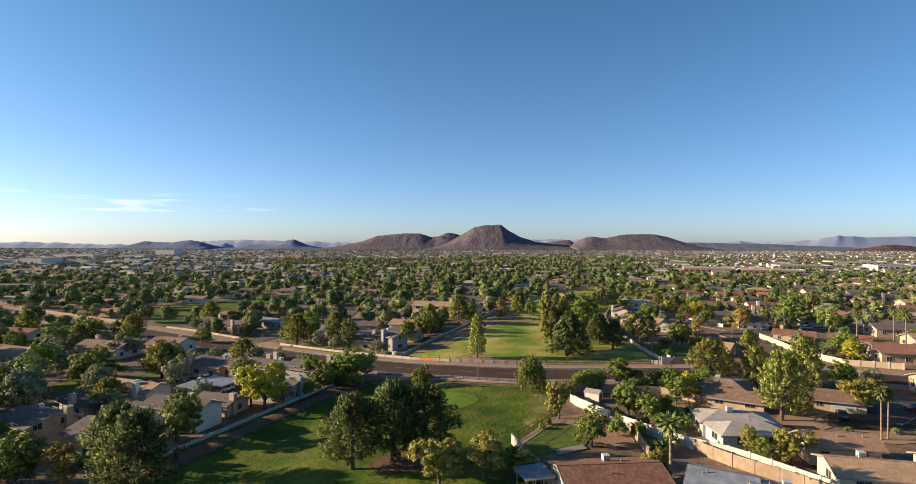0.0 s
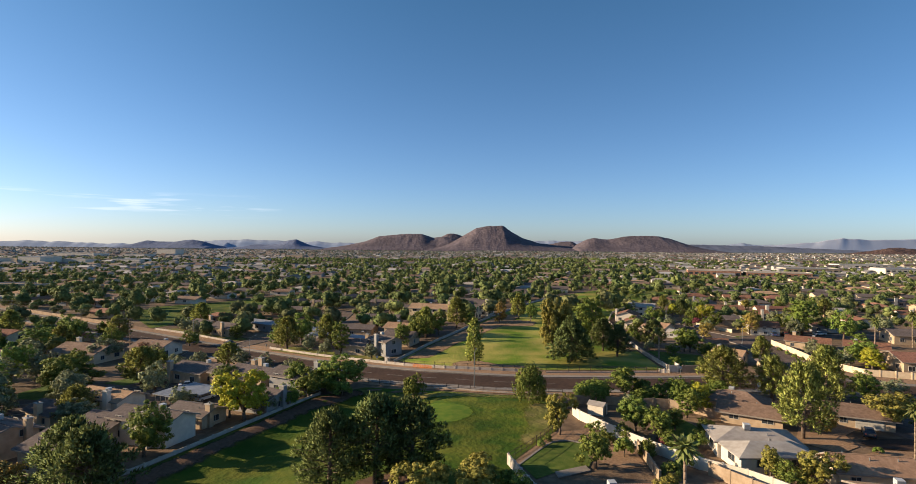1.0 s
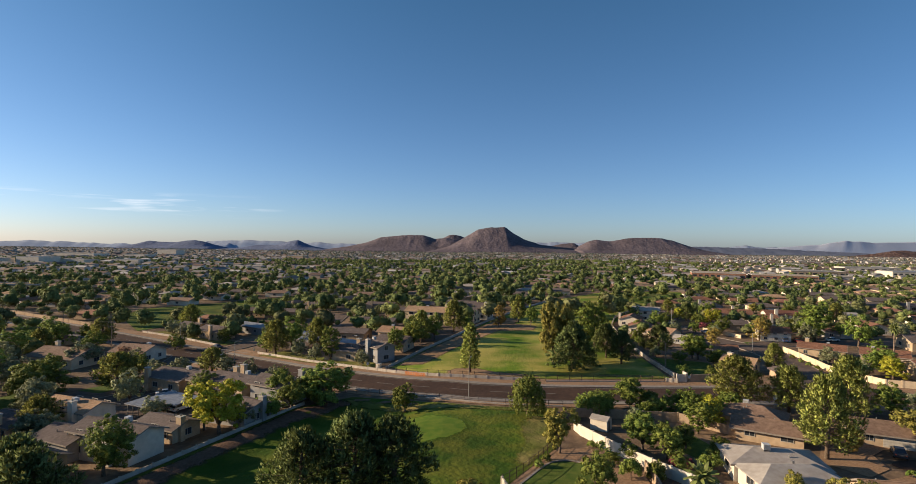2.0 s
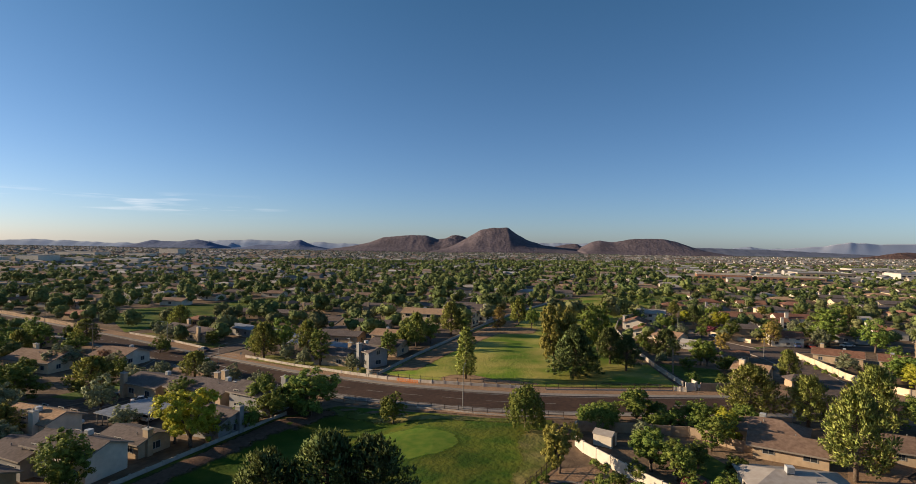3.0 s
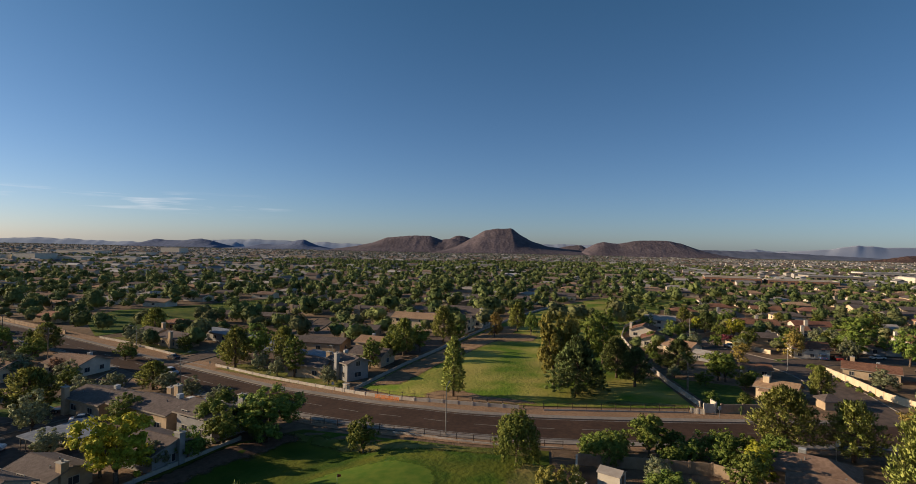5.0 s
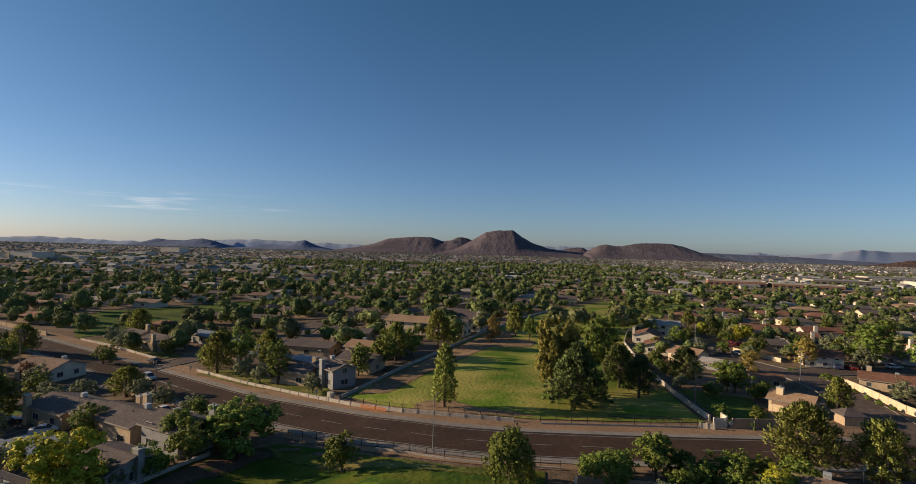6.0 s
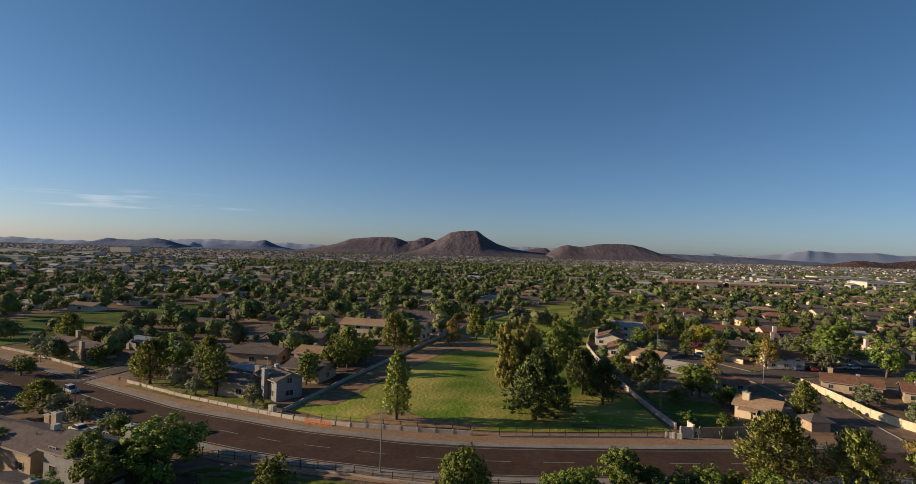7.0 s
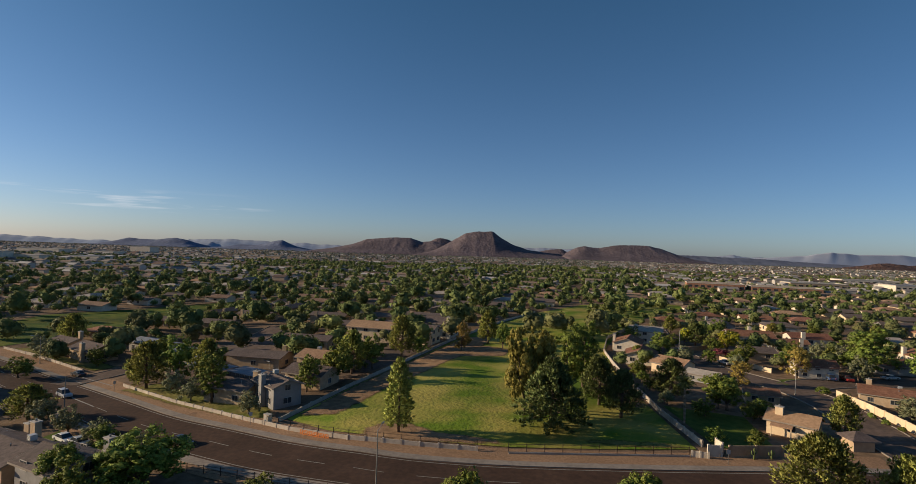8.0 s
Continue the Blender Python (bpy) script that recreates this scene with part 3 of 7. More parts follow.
for outline, mat, zo, name, label in (
        ([(-92, 190), (-79, 186), (-76, 165), (-58, 148), (-56, 126), (-62, 120), (-80, 122), (-108, 114), (-114, 122), (-95, 146), (-90, 168)], "old_asphalt", 0.02, "parking_lot", "worn asphalt parking lot between the buildings"),
        ([(-68, 240), (-62, 207), (-48, 194), (-30, 189), (-16, 193), (-4, 217), (8, 252), (-10, 276), (-44, 268), (-60, 258)], "old_asphalt", 0.02, "parking_lot", "worn asphalt parking lot between the buildings"),
        ([(-66, 193), (-45, 179), (-27, 168.5), (-20, 170), (-24, 178), (-46, 190), (-58, 200)], "dry_turf", -2, "lawn", "thin yellowed lawn behind a low wall"),
        ([(-131, 240), (-86, 214), (-81, 219), (-90, 226), (-104, 231), (-124, 244)], "dry_turf", -2, "lawn", "thin yellowed lawn behind a low wall"),
        ([(-17, 170), (-8, 170), (0, 190), (9, 211), (24, 246), (30, 268), (18, 266), (-1, 216), (-9.5, 194)], "bare", -2, "path", "bare earth path beside the fairway wall"),
        ([(-2, 157.5), (-2, 163), (2, 166), (7, 166), (12, 162), (24, 158), (24, 155.5), (8, 156)], "bare", -2, "bare_patch", "bare trodden earth at the fairway's edge"),
        ([(14, 228), (30, 230), (33, 240), (24, 248), (16, 240)], "bare", -2, "bare_patch", "bare trodden earth on the fairway"),
        ([(49, 206), (57, 210), (58, 199), (56.5, 178), (52, 180)], "bare", -2, "bare_patch", "bare earth along the garden wall"),
        ([(27, 160), (45, 155.5), (56, 155.2), (56, 158), (40, 160)], "dry_turf", -2, "bare_patch", "thin dry turf along the fence"),
        ([(-14.5, 82.6), (-10, 80.6), (-5, 80.4), (-2.2, 84), (-4, 88), (-8, 90), (-13.4, 87.6)], "mulch", -1.5, "needle_litter", "red-brown needle litter under the pines"),
        # bare earth in the dark litter colour, which deepens the shade here
        ([(-52, 84), (-49.5, 92), (-43.5, 106), (-33, 131.5), (-24, 138.5), (-20, 137), (-30, 124), (-38, 106), (-44, 90), (-46, 82)], "mulch", -1.5, "bare_patch", "shaded bare earth strip along the low wall"),
        ([(12, 97.5), (15, 101.5), (19.2, 108), (20.8, 124), (16.5, 125), (13.5, 118), (14, 110), (11.5, 103)], "dry_turf", -1.5, "bare_patch", "thin dry turf beside the green"),
        ([(-28, 138), (-22, 139), (-6, 133.6), (21, 129.4), (21, 126), (4, 128), (-10, 130)], "dry_turf", -1.5, "bare_patch", "thin dry turf beside the fence"),
        ([(11.3, 92.3), (13.8, 96.2), (17.3, 101.3), (19.8, 102.2), (23.3, 101.3), (22.8, 94.2), (21.4, 90.8), (16.7, 89.8), (13.1, 87.1)], "lawn", 0.03, "lawn", "shaded back garden lawn"),
        ([(9.4, 93.6), (17.9, 106.6), (24.8, 108.3), (28.5, 103.2), (30.8, 96.9), (30.7, 92.3), (26.8, 91.3), (22.8, 94.2), (23.4, 101.6), (19.9, 102.5), (17.1, 101.6), (11.2, 92.3)], "gravel", 0.02, "gravel_yard", "raked gravel round the back garden lawn"),
        ([(41.3, 116.4), (44.9, 114.2), (46.3, 108.4), (43.8, 104.2), (41.1, 104.2), (39.2, 108.4)], "lawn", 0.03, "lawn", "small bright back garden lawn"),
        ([(60, 157), (70, 156.5), (74, 175), (60, 182)], "lawn", 0.03, "lawn", "shaded back garden lawn"),
        ([(62, 195), (72, 197), (70, 205), (63, 203)], "dry_turf", -2, "lawn", "dry back garden lawn"),
        ([(96, 208), (112, 212), (110, 206), (100, 203)], "lawn", 0.03, "lawn", "front lawn at the street corner"),
        ([(-95, 152), (-88, 150), (-80, 164), (-86, 168)], "lawn", 0.04, "lawn", "green strip by the driveway"),
        ([(-110, 138), (-100, 136), (-97, 148), (-108, 150)], "lawn", 0.04, "lawn", "green strip by the driveway"),
        ([(60, 103), (66, 112), (74, 114), (80, 111.5), (84, 109.5), (74, 108.5), (70.5, 106), (69, 100.5), (64, 97.5)], "gravel", 0.035, "gravel_yard", "tan gravel yard and drive beside the turning circle"),
        ([(64, 96), (74, 92), (86, 94), (84, 97), (72, 99)], "gravel", 0.03, "gravel_yard", "tan gravel front yard"),
        ([(-60, 150), (-38, 146), (-36, 152), (-58, 164)], "lawn", 0.03, "lawn", "green strip beside the pavement")):
    tagged(patch(name, outline, 0.12 if zo < 0 else zo, M[mat], max(0, -zo)), label, name.replace("_", " "), kind="structure")
sh = Shape()
sh.hexa([(x, y, gz(x) + 0.0) for x, y in [(16.2, 89.5), (21.3, 91.9), (21.7, 90.1), (16.4, 87.5)]], [(x, y, gz(x) + 0.14) for x, y in [(16.2, 89.5), (21.3, 91.9), (21.7, 90.1), (16.4, 87.5)]])
tagged(part("garden_slab", sh, M["concrete"], None), "low pale concrete slab on the back lawn", "slab", kind="structure")
tagged(ribbon("lawn_edging", smooth_line([(10.8, 91.8), (13.3, 95.7), (16.0, 99.8), (18.3, 102.2), (21.0, 102.5), (23.1, 101.3)], 0.8), -0.18, 0.18, 0.1, M["concrete"], 0.14), "curved pale concrete lawn edging", "edging", kind="structure")
ring = [(-5.5 + 10.5 * math.cos(a), 117 + 8.2 * math.sin(a)) for a in np.arange(40) * 2 * math.pi / 40]
tagged(patch("putting_green", ring, 0.09, M["green"], 1.5), "smooth oval putting green", "putting green", kind="structure")


# ---- walls and fences ----
def block_wall(pts, h, mat, label, step=3.0, thick=0.2, piers=True):
    """A garden wall of panels between piers, each standing on the ground."""
    line = walk_line(pts, step)
    p0 = line[0][0]
    w = tagged(new("garden_wall"), label, "wall")
    w.matrix_basis = pose(p0.x, p0.y, top(p0.x, p0.y))
    o = Vector((p0.x, p0.y, top(p0.x, p0.y)))
    for k, ((p, n), (q, m)) in enumerate(zip(line, line[1:])):
        d = (q - p).normalized()
        n = Vector((-d.y, d.x))
        a, b = (p + d * 0.16, q - d * 0.16) if piers else (p, q)
        za, zb = top(a.x, a.y), top(b.x, b.y)
        low = [(a + n * thick / 2, za), (a - n * thick / 2, za), (b - n * thick / 2, zb), (b + n * thick / 2, zb)]
        lower = [Vector((v.x, v.y, z - 0.15)) - o for v, z in low]
        upper = [Vector((v.x, v.y, z + h)) - o for v, z in low]
        sh = Shape().hexa(lower, upper)
        part("panel", sh, mat, w)
    for p, n in line if piers else ():
        d = Vector((n.y, -n.x))
        z = top(p.x, p.y)
        t = thick / 2 + 0.06
        cs = [p + d * 0.158 + n * t, p - d * 0.158 + n * t, p - d * 0.158 - n * t, p + d * 0.158 - n * t]
        sh = Shape().hexa([Vector((c.x, c.y, z - 0.15)) - o for c in cs], [Vector((c.x, c.y, z + h + 0.1)) - o for c in cs])
        part("pier", sh, mat, w)
    return w


def rail_mesh(length):
    return Shape().box(0.05, -0.02, 0, length - 0.05, 0.02, 0.05).mesh("rail", M["iron"])


def rail_fence(pts, h, label, step=3.0, lift=0.0, mat="iron"):
    """An iron fence of posts and railings."""
    line = walk_line(pts, step)
    p0 = line[0][0]
    o = Vector((p0.x, p0.y, top(p0.x, p0.y)))
    w = tagged(new("iron_fence"), label, "fence")
    w.matrix_basis = pose(*o)
    span = (line[1][0] - line[0][0]).length
    rail = rail_mesh(span)
    post = Shape().box(-0.05, -0.05, 0, 0.05, 0.05, h + 0.12).mesh("post", M[mat])
    for (p, n), (q, m) in zip(line, line[1:]):
        d = q - p
        z0, z1 = top(p.x, p.y), top(q.x, q.y)
        tilt = math.degrees(math.atan2(z1 - z0, d.length))
        for rz in (0.2, h * 0.55, h - 0.08):
            part("rail", rail, None, w, m=pose(p.x - o.x, p.y - o.y, z0 - o.z + lift + rz, 0, -tilt, math.degrees(math.atan2(d.y, d.x))))
    for p, n in line:
        part("post", post, None, w, m=pose(p.x - o.x, p.y - o.y, top(p.x, p.y) - o.z + lift))
    return w


block_wall([(-66, 196.4), (-45.6, 181.3), (-28.4, 170.3), (-14.4, 161.9), (-2.8, 156.9), (9.3, 154.4), (18.7, 152.9)], 0.75, M["block"], "low cream block wall along the verge", 3.2)
rail_fence([(-20.5, 166.3), (-14.2, 162.4), (-2.6, 157.4), (9.3, 154.9), (18.7, 153.4)], 1.5, "rusty iron railing above the low wall", 3.2)
rail_fence([(23.8, 152.4), (53.4, 152.8)], 1.5, "rusty iron railing beside the gravel verge", 3.0)
block_wall([(23.8, 152.1), (53.4, 152.5)], 0.3, M["block"], "low concrete footing under the railing", 3.7, piers=False)
block_wall([(53.8, 152.6), (56.2, 152.0)], 1.0, M["white_wall"], "short stepped entrance wall", 1.2)
block_wall([(56.6, 153.0), (59.5, 152.8), (59.4, 156.2)], 1.9, M["white_wall"], "white block enclosure by the corner", 2.0)
block_wall([(60.0, 152.8), (69, 153.3)], 1.9, M["tan_block"], "tan block garden wall with piers", 4.0)
block_wall([(-18.6, 167.5), (-16, 175.5), (-10, 194), (-1.5, 216), (12.6, 257), (30, 300), (56, 352)], 0.75, M["block"], "low pale block wall along the fairway", 3.6)
block_wall([(57.6, 157.5), (57.3, 175), (58.6, 199), (61, 223), (63.5, 243), (72, 270), (90, 300)], 1.05, M["block"], "pale block garden wall along the fairway", 3.6)
block_wall([(-53.5, 88), (-50, 94), (-44.6, 106.5), (-38, 122), (-31.8, 135.1)], 0.6, M["block"], "low pale wall in shade behind the apartments", 2.8)
rail_fence([(-30.5, 146.3), (-20, 143.2), (-4.5, 137.6), (5.2, 134.2), (14, 132.2), (24.5, 131.3)], 1.2, "iron railing along the pavement", 3.0)
block_wall([(-5, 137.4), (5.2, 134.0), (14, 132.0), (24.5, 131.1)], 0.3, M["block"], "low concrete footing under the railing", 3.0, piers=False)
block_wall([(25.4, 123.8), (23.9, 116.0), (28.8, 105.8), (32.4, 99.4), (37.4, 92.0), (44.3, 85.9), (50.6, 75.7), (56, 67)], 1.8, M["white_wall"], "white block garden wall catching the sun", 3.4)
block_wall([(26, 124.8), (37, 123.5), (46, 122.1), (51.5, 115.4), (59.8, 110.0)], 1.7, M["tan_block"], "tan block garden wall", 3.2)
block_wall([(31.4, 98.6), (31.2, 93.0), (30.8, 86.6)], 1.6, M["tan_block"], "tan block wall between two back gardens", 3.0)
block_wall([(39.0, 89.0), (42.6, 82.6), (47.3, 77.0), (52, 70)], 1.9, M["tan_block"], "tan block garden wall", 3.4)
rail_fence([(19.4, 108.0), (13.4, 97.9), (9.5, 92.8)], 1.7, "dark iron garden fence beside the turf", 1.9)
block_wall([(9.4, 92.2), (12.6, 80.6), (15.4, 68)], 1.7, M["block"], "pale block garden wall", 2.8)
block_wall([(105.4, 192.8), (104.6, 182), (103.4, 173.3), (102.2, 166), (103.6, 157.6), (106, 150.6), (118.4, 146)], 1.6, M["cream_wall"], "sunlit cream garden wall along the street", 3.4)
block_wall([(86.5, 246), (93.5, 247.5), (103, 253)], 1.6, M["tan_block"], "tan garden wall", 3.5)
block_wall([(97.5, 234), (101, 226), (104, 217.5)], 1.2, M["cream_wall"], "cream garden wall along the street", 3.0)
block_wall([(-131.9, 239.8), (-114.9, 231.0), (-88, 213.5)], 0.75, M["block"], "low cream block wall along the road", 3.5)
block_wall([(-250, 302), (-190, 268), (-150, 246)], 1.5, M["tan_block"], "tan block wall along the road", 5.0)


# ---- houses ----
HOUSES = []
WINDOW = {}


def window_meshes(w, h, trim):
    key = (w, h, trim)
    if key not in WINDOW:
        sh = Shape()
        t = 0.09
        sh.box(-w / 2 - t, -0.05, -t, w / 2 + t, 0.03, 0).box(-w / 2 - t, -0.05, h, w / 2 + t, 0.03, h + t)
        sh.box(-w / 2 - t, -0.05, 0, -w / 2, 0.03, h).box(w / 2, -0.05, 0, w / 2 + t, 0.03, h).box(-0.03, -0.04, 0, 0.03, 0.02, h)
        WINDOW[key] = (sh.mesh("window", M[trim]), Shape().box(-w / 2, -0.02, 0, w / 2, 0.012, h).mesh("pane", M["glass"]))
    return WINDOW[key]


def house(x, y, w, d, rot, wall, roof, label, eave=3.0, rise=1.6, hip=False, chimney=None, cooler=None, storeys=1, garage=None, door=None,
          over=0.6, windows=True, trim="pale_trim", patio=None, category="house", name="house", group="", vents=2, lite=False, bare=False, size=1.0):
    """A house with its long side along its own x: walls, roof slabs with eaves, fascia, windows, chimney, roof cooler."""
    HOUSES.append((x, y, size * max(w, d) / 2))
    e = thing(name, x, y, rot, label, category, group)
    e.matrix_basis = e.matrix_basis @ Matrix.Scale(size, 4)
    hx, hy = w / 2, d / 2
    sh = Shape()
    slope = rise / hy
    if hip:
        sh.box(-hx, -hy, -0.6, hx, hy, eave)
    else:
        sec = [(-hy, -0.6), (hy, -0.6), (hy, eave), (0, eave + rise), (-hy, eave)]
        sh.hexa([(-hx, a, b) for a, b in sec][::-1], [(hx, a, b) for a, b in sec][::-1])
    part("wall", sh, M[wall], e)
    th = 0.16
    ox, oy = hx + over, hy + over
    ze = eave - over * slope
    sh = Shape()
    if hip:
        k = max(0.3, hx - hy)
        lo = [(-ox, -oy, ze), (ox, -oy, ze), (ox, oy, ze), (-ox, oy, ze)]
        up = [(a, b, c + th) for a, b, c in lo]
        r0, r1 = (-k, 0, eave + rise + th), (k, 0, eave + rise + th)
        sh.add(lo + up + [r0, r1], [(3, 2, 1, 0), (0, 1, 5, 4), (1, 2, 6, 5), (2, 3, 7, 6), (3, 0, 4, 7), (4, 5, 9, 8), (5, 6, 9), (6, 7, 8, 9), (7, 4, 8)])
        part("roof", sh, M[roof], e)
    else:
        zr = eave + rise + 0.004
        for s in (-1, 1):
            lo = [(-ox, s * oy, ze), (ox, s * oy, ze), (ox, 0, zr), (-ox, 0, zr)]
            if s > 0:
                lo = lo[::-1]
            sh.hexa(lo, [(a, b, c + th) for a, b, c in lo])
        part("roof", sh, M[roof], e)
    f = Shape()
    f.box(-ox - 0.03, -oy - 0.05, ze - 0.08, ox + 0.03, -oy - 0.005, ze + th + 0.02)
    f2 = Shape().box(-ox - 0.03, oy + 0.005, ze - 0.08, ox + 0.03, oy + 0.05, ze + th + 0.02)
    if not lite:
        part("fascia", f, M["fascia"], e)
        part("fascia", f2, M["fascia"], e)
    if not hip and not lite:
        for s in (-1, 1):
            f = Shape()
            for u in (-1, 1):
                lo = [(s * (ox + 0.004), u * oy, ze - 0.06), (s * (ox + 0.05), u * oy, ze - 0.06), (s * (ox + 0.05), 0, zr - 0.06), (s * (ox + 0.004), 0, zr - 0.06)]
                f.hexa(lo, [(a, b, c + th + 0.08) for a, b, c in lo])
            part("barge_board", f, M["fascia"], e)
        rc = Shape().box(-ox, -0.12, zr + th - 0.03, ox, 0.12, zr + th + 0.03)
        part("ridge_cap", rc, M[roof], e)
    rs = random.Random(int(x * 13 + y * 7))
    if windows:
        for st in range(storeys):
            zb = 0.95 + st * 2.7
            for side, length, off in ((0, w, hy), (180, w, hy), (90, d, hx), (270, d, hx))[:2 if bare else 4]:
                n = max(1, int(length / (4.2 if not lite else 9)))
                for i in range(n):
                    u = -length / 2 + length * (i + 0.5) / n + rs.uniform(-0.4, 0.4)
                    ww = rs.choice((1.2, 1.5, 1.8))
                    fr, pn = window_meshes(ww, 1.15, trim)
                    m = pose(0, 0, 0, 0, 0, side) @ pose(u, -off - 0.02, zb)
                    wo = part("window", fr, None, e, m=m)
                    part("pane", pn, None, wo)
    if door is not None:
        sd, u = door
        off = hy if sd in (0, 180) else hx
        m = pose(0, 0, 0, 0, 0, sd) @ pose(u, -off, 0)
        part("door", Shape().box(-0.5, -0.08, 0, 0.5, 0.02, 2.1), M["wood"], e, m=m)
    if garage is not None:
        sd, u = garage
        off = hy if sd in (0, 180) else hx
        m = pose(0, 0, 0, 0, 0, sd) @ pose(u, -off, 0)
        g = Shape()
        for i in range(4):
            g.box(-2.4, -0.1, 0.03 + i * 0.53, 2.4, 0.02, 0.53 + i * 0.53)
        part("garage_door", g, M["pale_trim"], e, m=m)
    if patio is not None:
        sd, u, pw, pd = patio
        off = hy if sd in (0, 180) else hx
        m = pose(0, 0, 0, 0, 0, sd) @ pose(u, -off, 0)
        q = Shape().hexa([(-pw / 2, -pd, eave - 0.75), (pw / 2, -pd, eave - 0.75), (pw / 2, -0.66, eave - 0.45), (-pw / 2, -0.66, eave - 0.45)],
                         [(-pw / 2, -pd, eave - 0.6), (pw / 2, -pd, eave - 0.6), (pw / 2, -0.66, eave - 0.3), (-pw / 2, -0.66, eave - 0.3)])
        part("patio_roof", q, M[roof], e, m=m)
        for s in (-1, 1):
            part("patio_post", Shape().box(s * (pw / 2 - 0.2) - 0.08, -pd + 0.1, -0.3, s * (pw / 2 - 0.2) + 0.08, -pd + 0.26, eave - 0.72), M[wall], e, m=m)
    if chimney is not None:
        cx, cy = chimney
        zt = eave + rise + 0.9
        c = Shape().box(cx - 0.65, cy - 0.5, -0.3, cx + 0.65, cy + 0.5, zt)
        ch = part("chimney", c, M[wall], e)
        if lite:
            return e
        part("chimney_cap", Shape().box(cx - 0.75, cy - 0.6, zt, cx + 0.75, cy + 0.6, zt + 0.14), M["pale_trim"], ch)
        part("flue", Shape().rod((cx, cy, zt + 0.1), (cx, cy, zt + 0.5), 0.16, 0.16, 10), M["metal"], ch)
    for i in range(vents):
        vx, vy = rs.uniform(-hx * 0.7, hx * 0.7), rs.choice((-1, 1)) * rs.uniform(0.25, 0.6) * hy
        vz = eave + rise * (1 - abs(vy) / hy) if not hip or abs(vx) < hx - hy else None
        if vz is not None:
            part("vent_pipe", Shape().rod((vx, vy, vz), (vx, vy, vz + 0.55), 0.09, 0.09, 8), M["metal"], e)
    if cooler is not None:
        cx, cy = cooler
        zc = eave + rise * (1 - abs(cy) / hy) + 0.2
        c = part("roof_cooler", Shape().box(cx - 0.48, cy - 0.48, zc + 0.1, cx + 0.48, cy + 0.48, zc + 0.9), M["white_metal"], e, "pale metal cooler box on the roof")
        for s in (-1, 1):
            part("cooler_leg", Shape().box(cx + s * 0.4 - 0.04, cy - 0.4, zc - 0.5, cx + s * 0.4 + 0.04, cy + 0.4, zc + 0.1), M["metal"], c)
        lv = Shape()
        for i in range(6):
            lv.box(cx - 0.42, cy - 0.51, zc + 0.2 + i * 0.11, cx + 0.42, cy - 0.48, zc + 0.26 + i * 0.11)
        part("louvre", lv, M["metal"], c)
    return e


# apartments south of the road
AP = dict(category="apartment building", name="apartment_building")
house(-38.7, 138.7, 9.6, 7.4, -26, "grey_wall", "roof_grey", "two-storey grey stucco apartment block with a shingle gable roof", 4.4, 1.3, storeys=2, chimney=(3.0, 4.2), **AP)
house(-50.5, 144.2, 12, 8, -26, "tan_wall", "roof_grey", "two-storey tan stucco apartment block with a shingle roof", 4.0, 1.3, storeys=1, chimney=(-3, 4.5), cooler=(1.5, 1.8), **AP)
house(-42, 126.5, 10, 8, -24, "grey_wall", "roof_grey", "single-storey grey stucco apartment with a tall chimney", 3.0, 1.3, chimney=(5.2, 0.5), **AP)
house(-55.9, 108.5, 13.6, 6.8, -19, "white_wall", "roof_grey", "white stucco apartment block with a bare gable end", 4.5, 1.2, bare=True, storeys=2, cooler=(1, 1.2), chimney=(3.0, -3.9), **AP)
house(-52.0, 117.4, 9.4, 6, -22, "tan_wall", "roof_grey", "single-storey tan apartment with a tall chimney", 2.7, 1.0, chimney=(4.6, -1.2), **AP)
house(-74.9, 124.9, 12.8, 6.6, -20, "white_wall", "roof_tan", "white stucco apartment block with a bare gable end", 4.4, 1.2, bare=True, storeys=2, chimney=(4.0, -3.8), cooler=(1, -1.2), **AP)
house(-65, 110, 9, 7, -22, "grey_wall", "roof_grey", "low grey apartment wing with roof coolers", 3.4, 1.2, cooler=(0.5, 1.5), **AP)
house(-81.5, 103.2, 11, 9, -26, "tan_wall", "roof_grey", "tan stucco apartment block with a grey shingle roof", 4.4, 1.4, storeys=2, cooler=(-2, 1.6), chimney=(5.9, 2.5), **AP)
house(-63.6, 96.6, 8.5, 9.5, -22, "tan_wall", "roof_grey", "tan stucco apartment with a grey shingle roof", 4.0, 1.5, chimney=(5, -3), cooler=(-2.5, 2), **AP)
house(-70, 154.5, 12, 9.5, -24, "tan_wall", "roof_grey", "low tan stucco apartment beside the driveway", 3.3, 1.3, chimney=(-5.0, -5.2), cooler=(1, 2), **AP)
house(-84, 121, 9, 7, -24, "cream_wall", "roof_grey", "low cream house with a patio roof", 3.0, 1.2, chimney=(1, -3.9), **AP)
house(-58, 149, 9, 8, -24, "tan_wall", "roof_grey", "low tan apartment with chimneys", 3.4, 1.2, chimney=(2.5, 4.2), **AP)
# houses across the driveway
house(-119.5, 181, 17, 11, -14, "cream_wall", "roof_umber", "low house with a brown tile roof and chimney", 3.2, 1.9, chimney=(-7.5, 3.0), patio=(0, 2, 6, 3))
house(-102, 189, 12, 10, -14, "white_wall", "roof_umber", "low house with a dark brown roof", 3.2, 1.7, cooler=(2, 2))
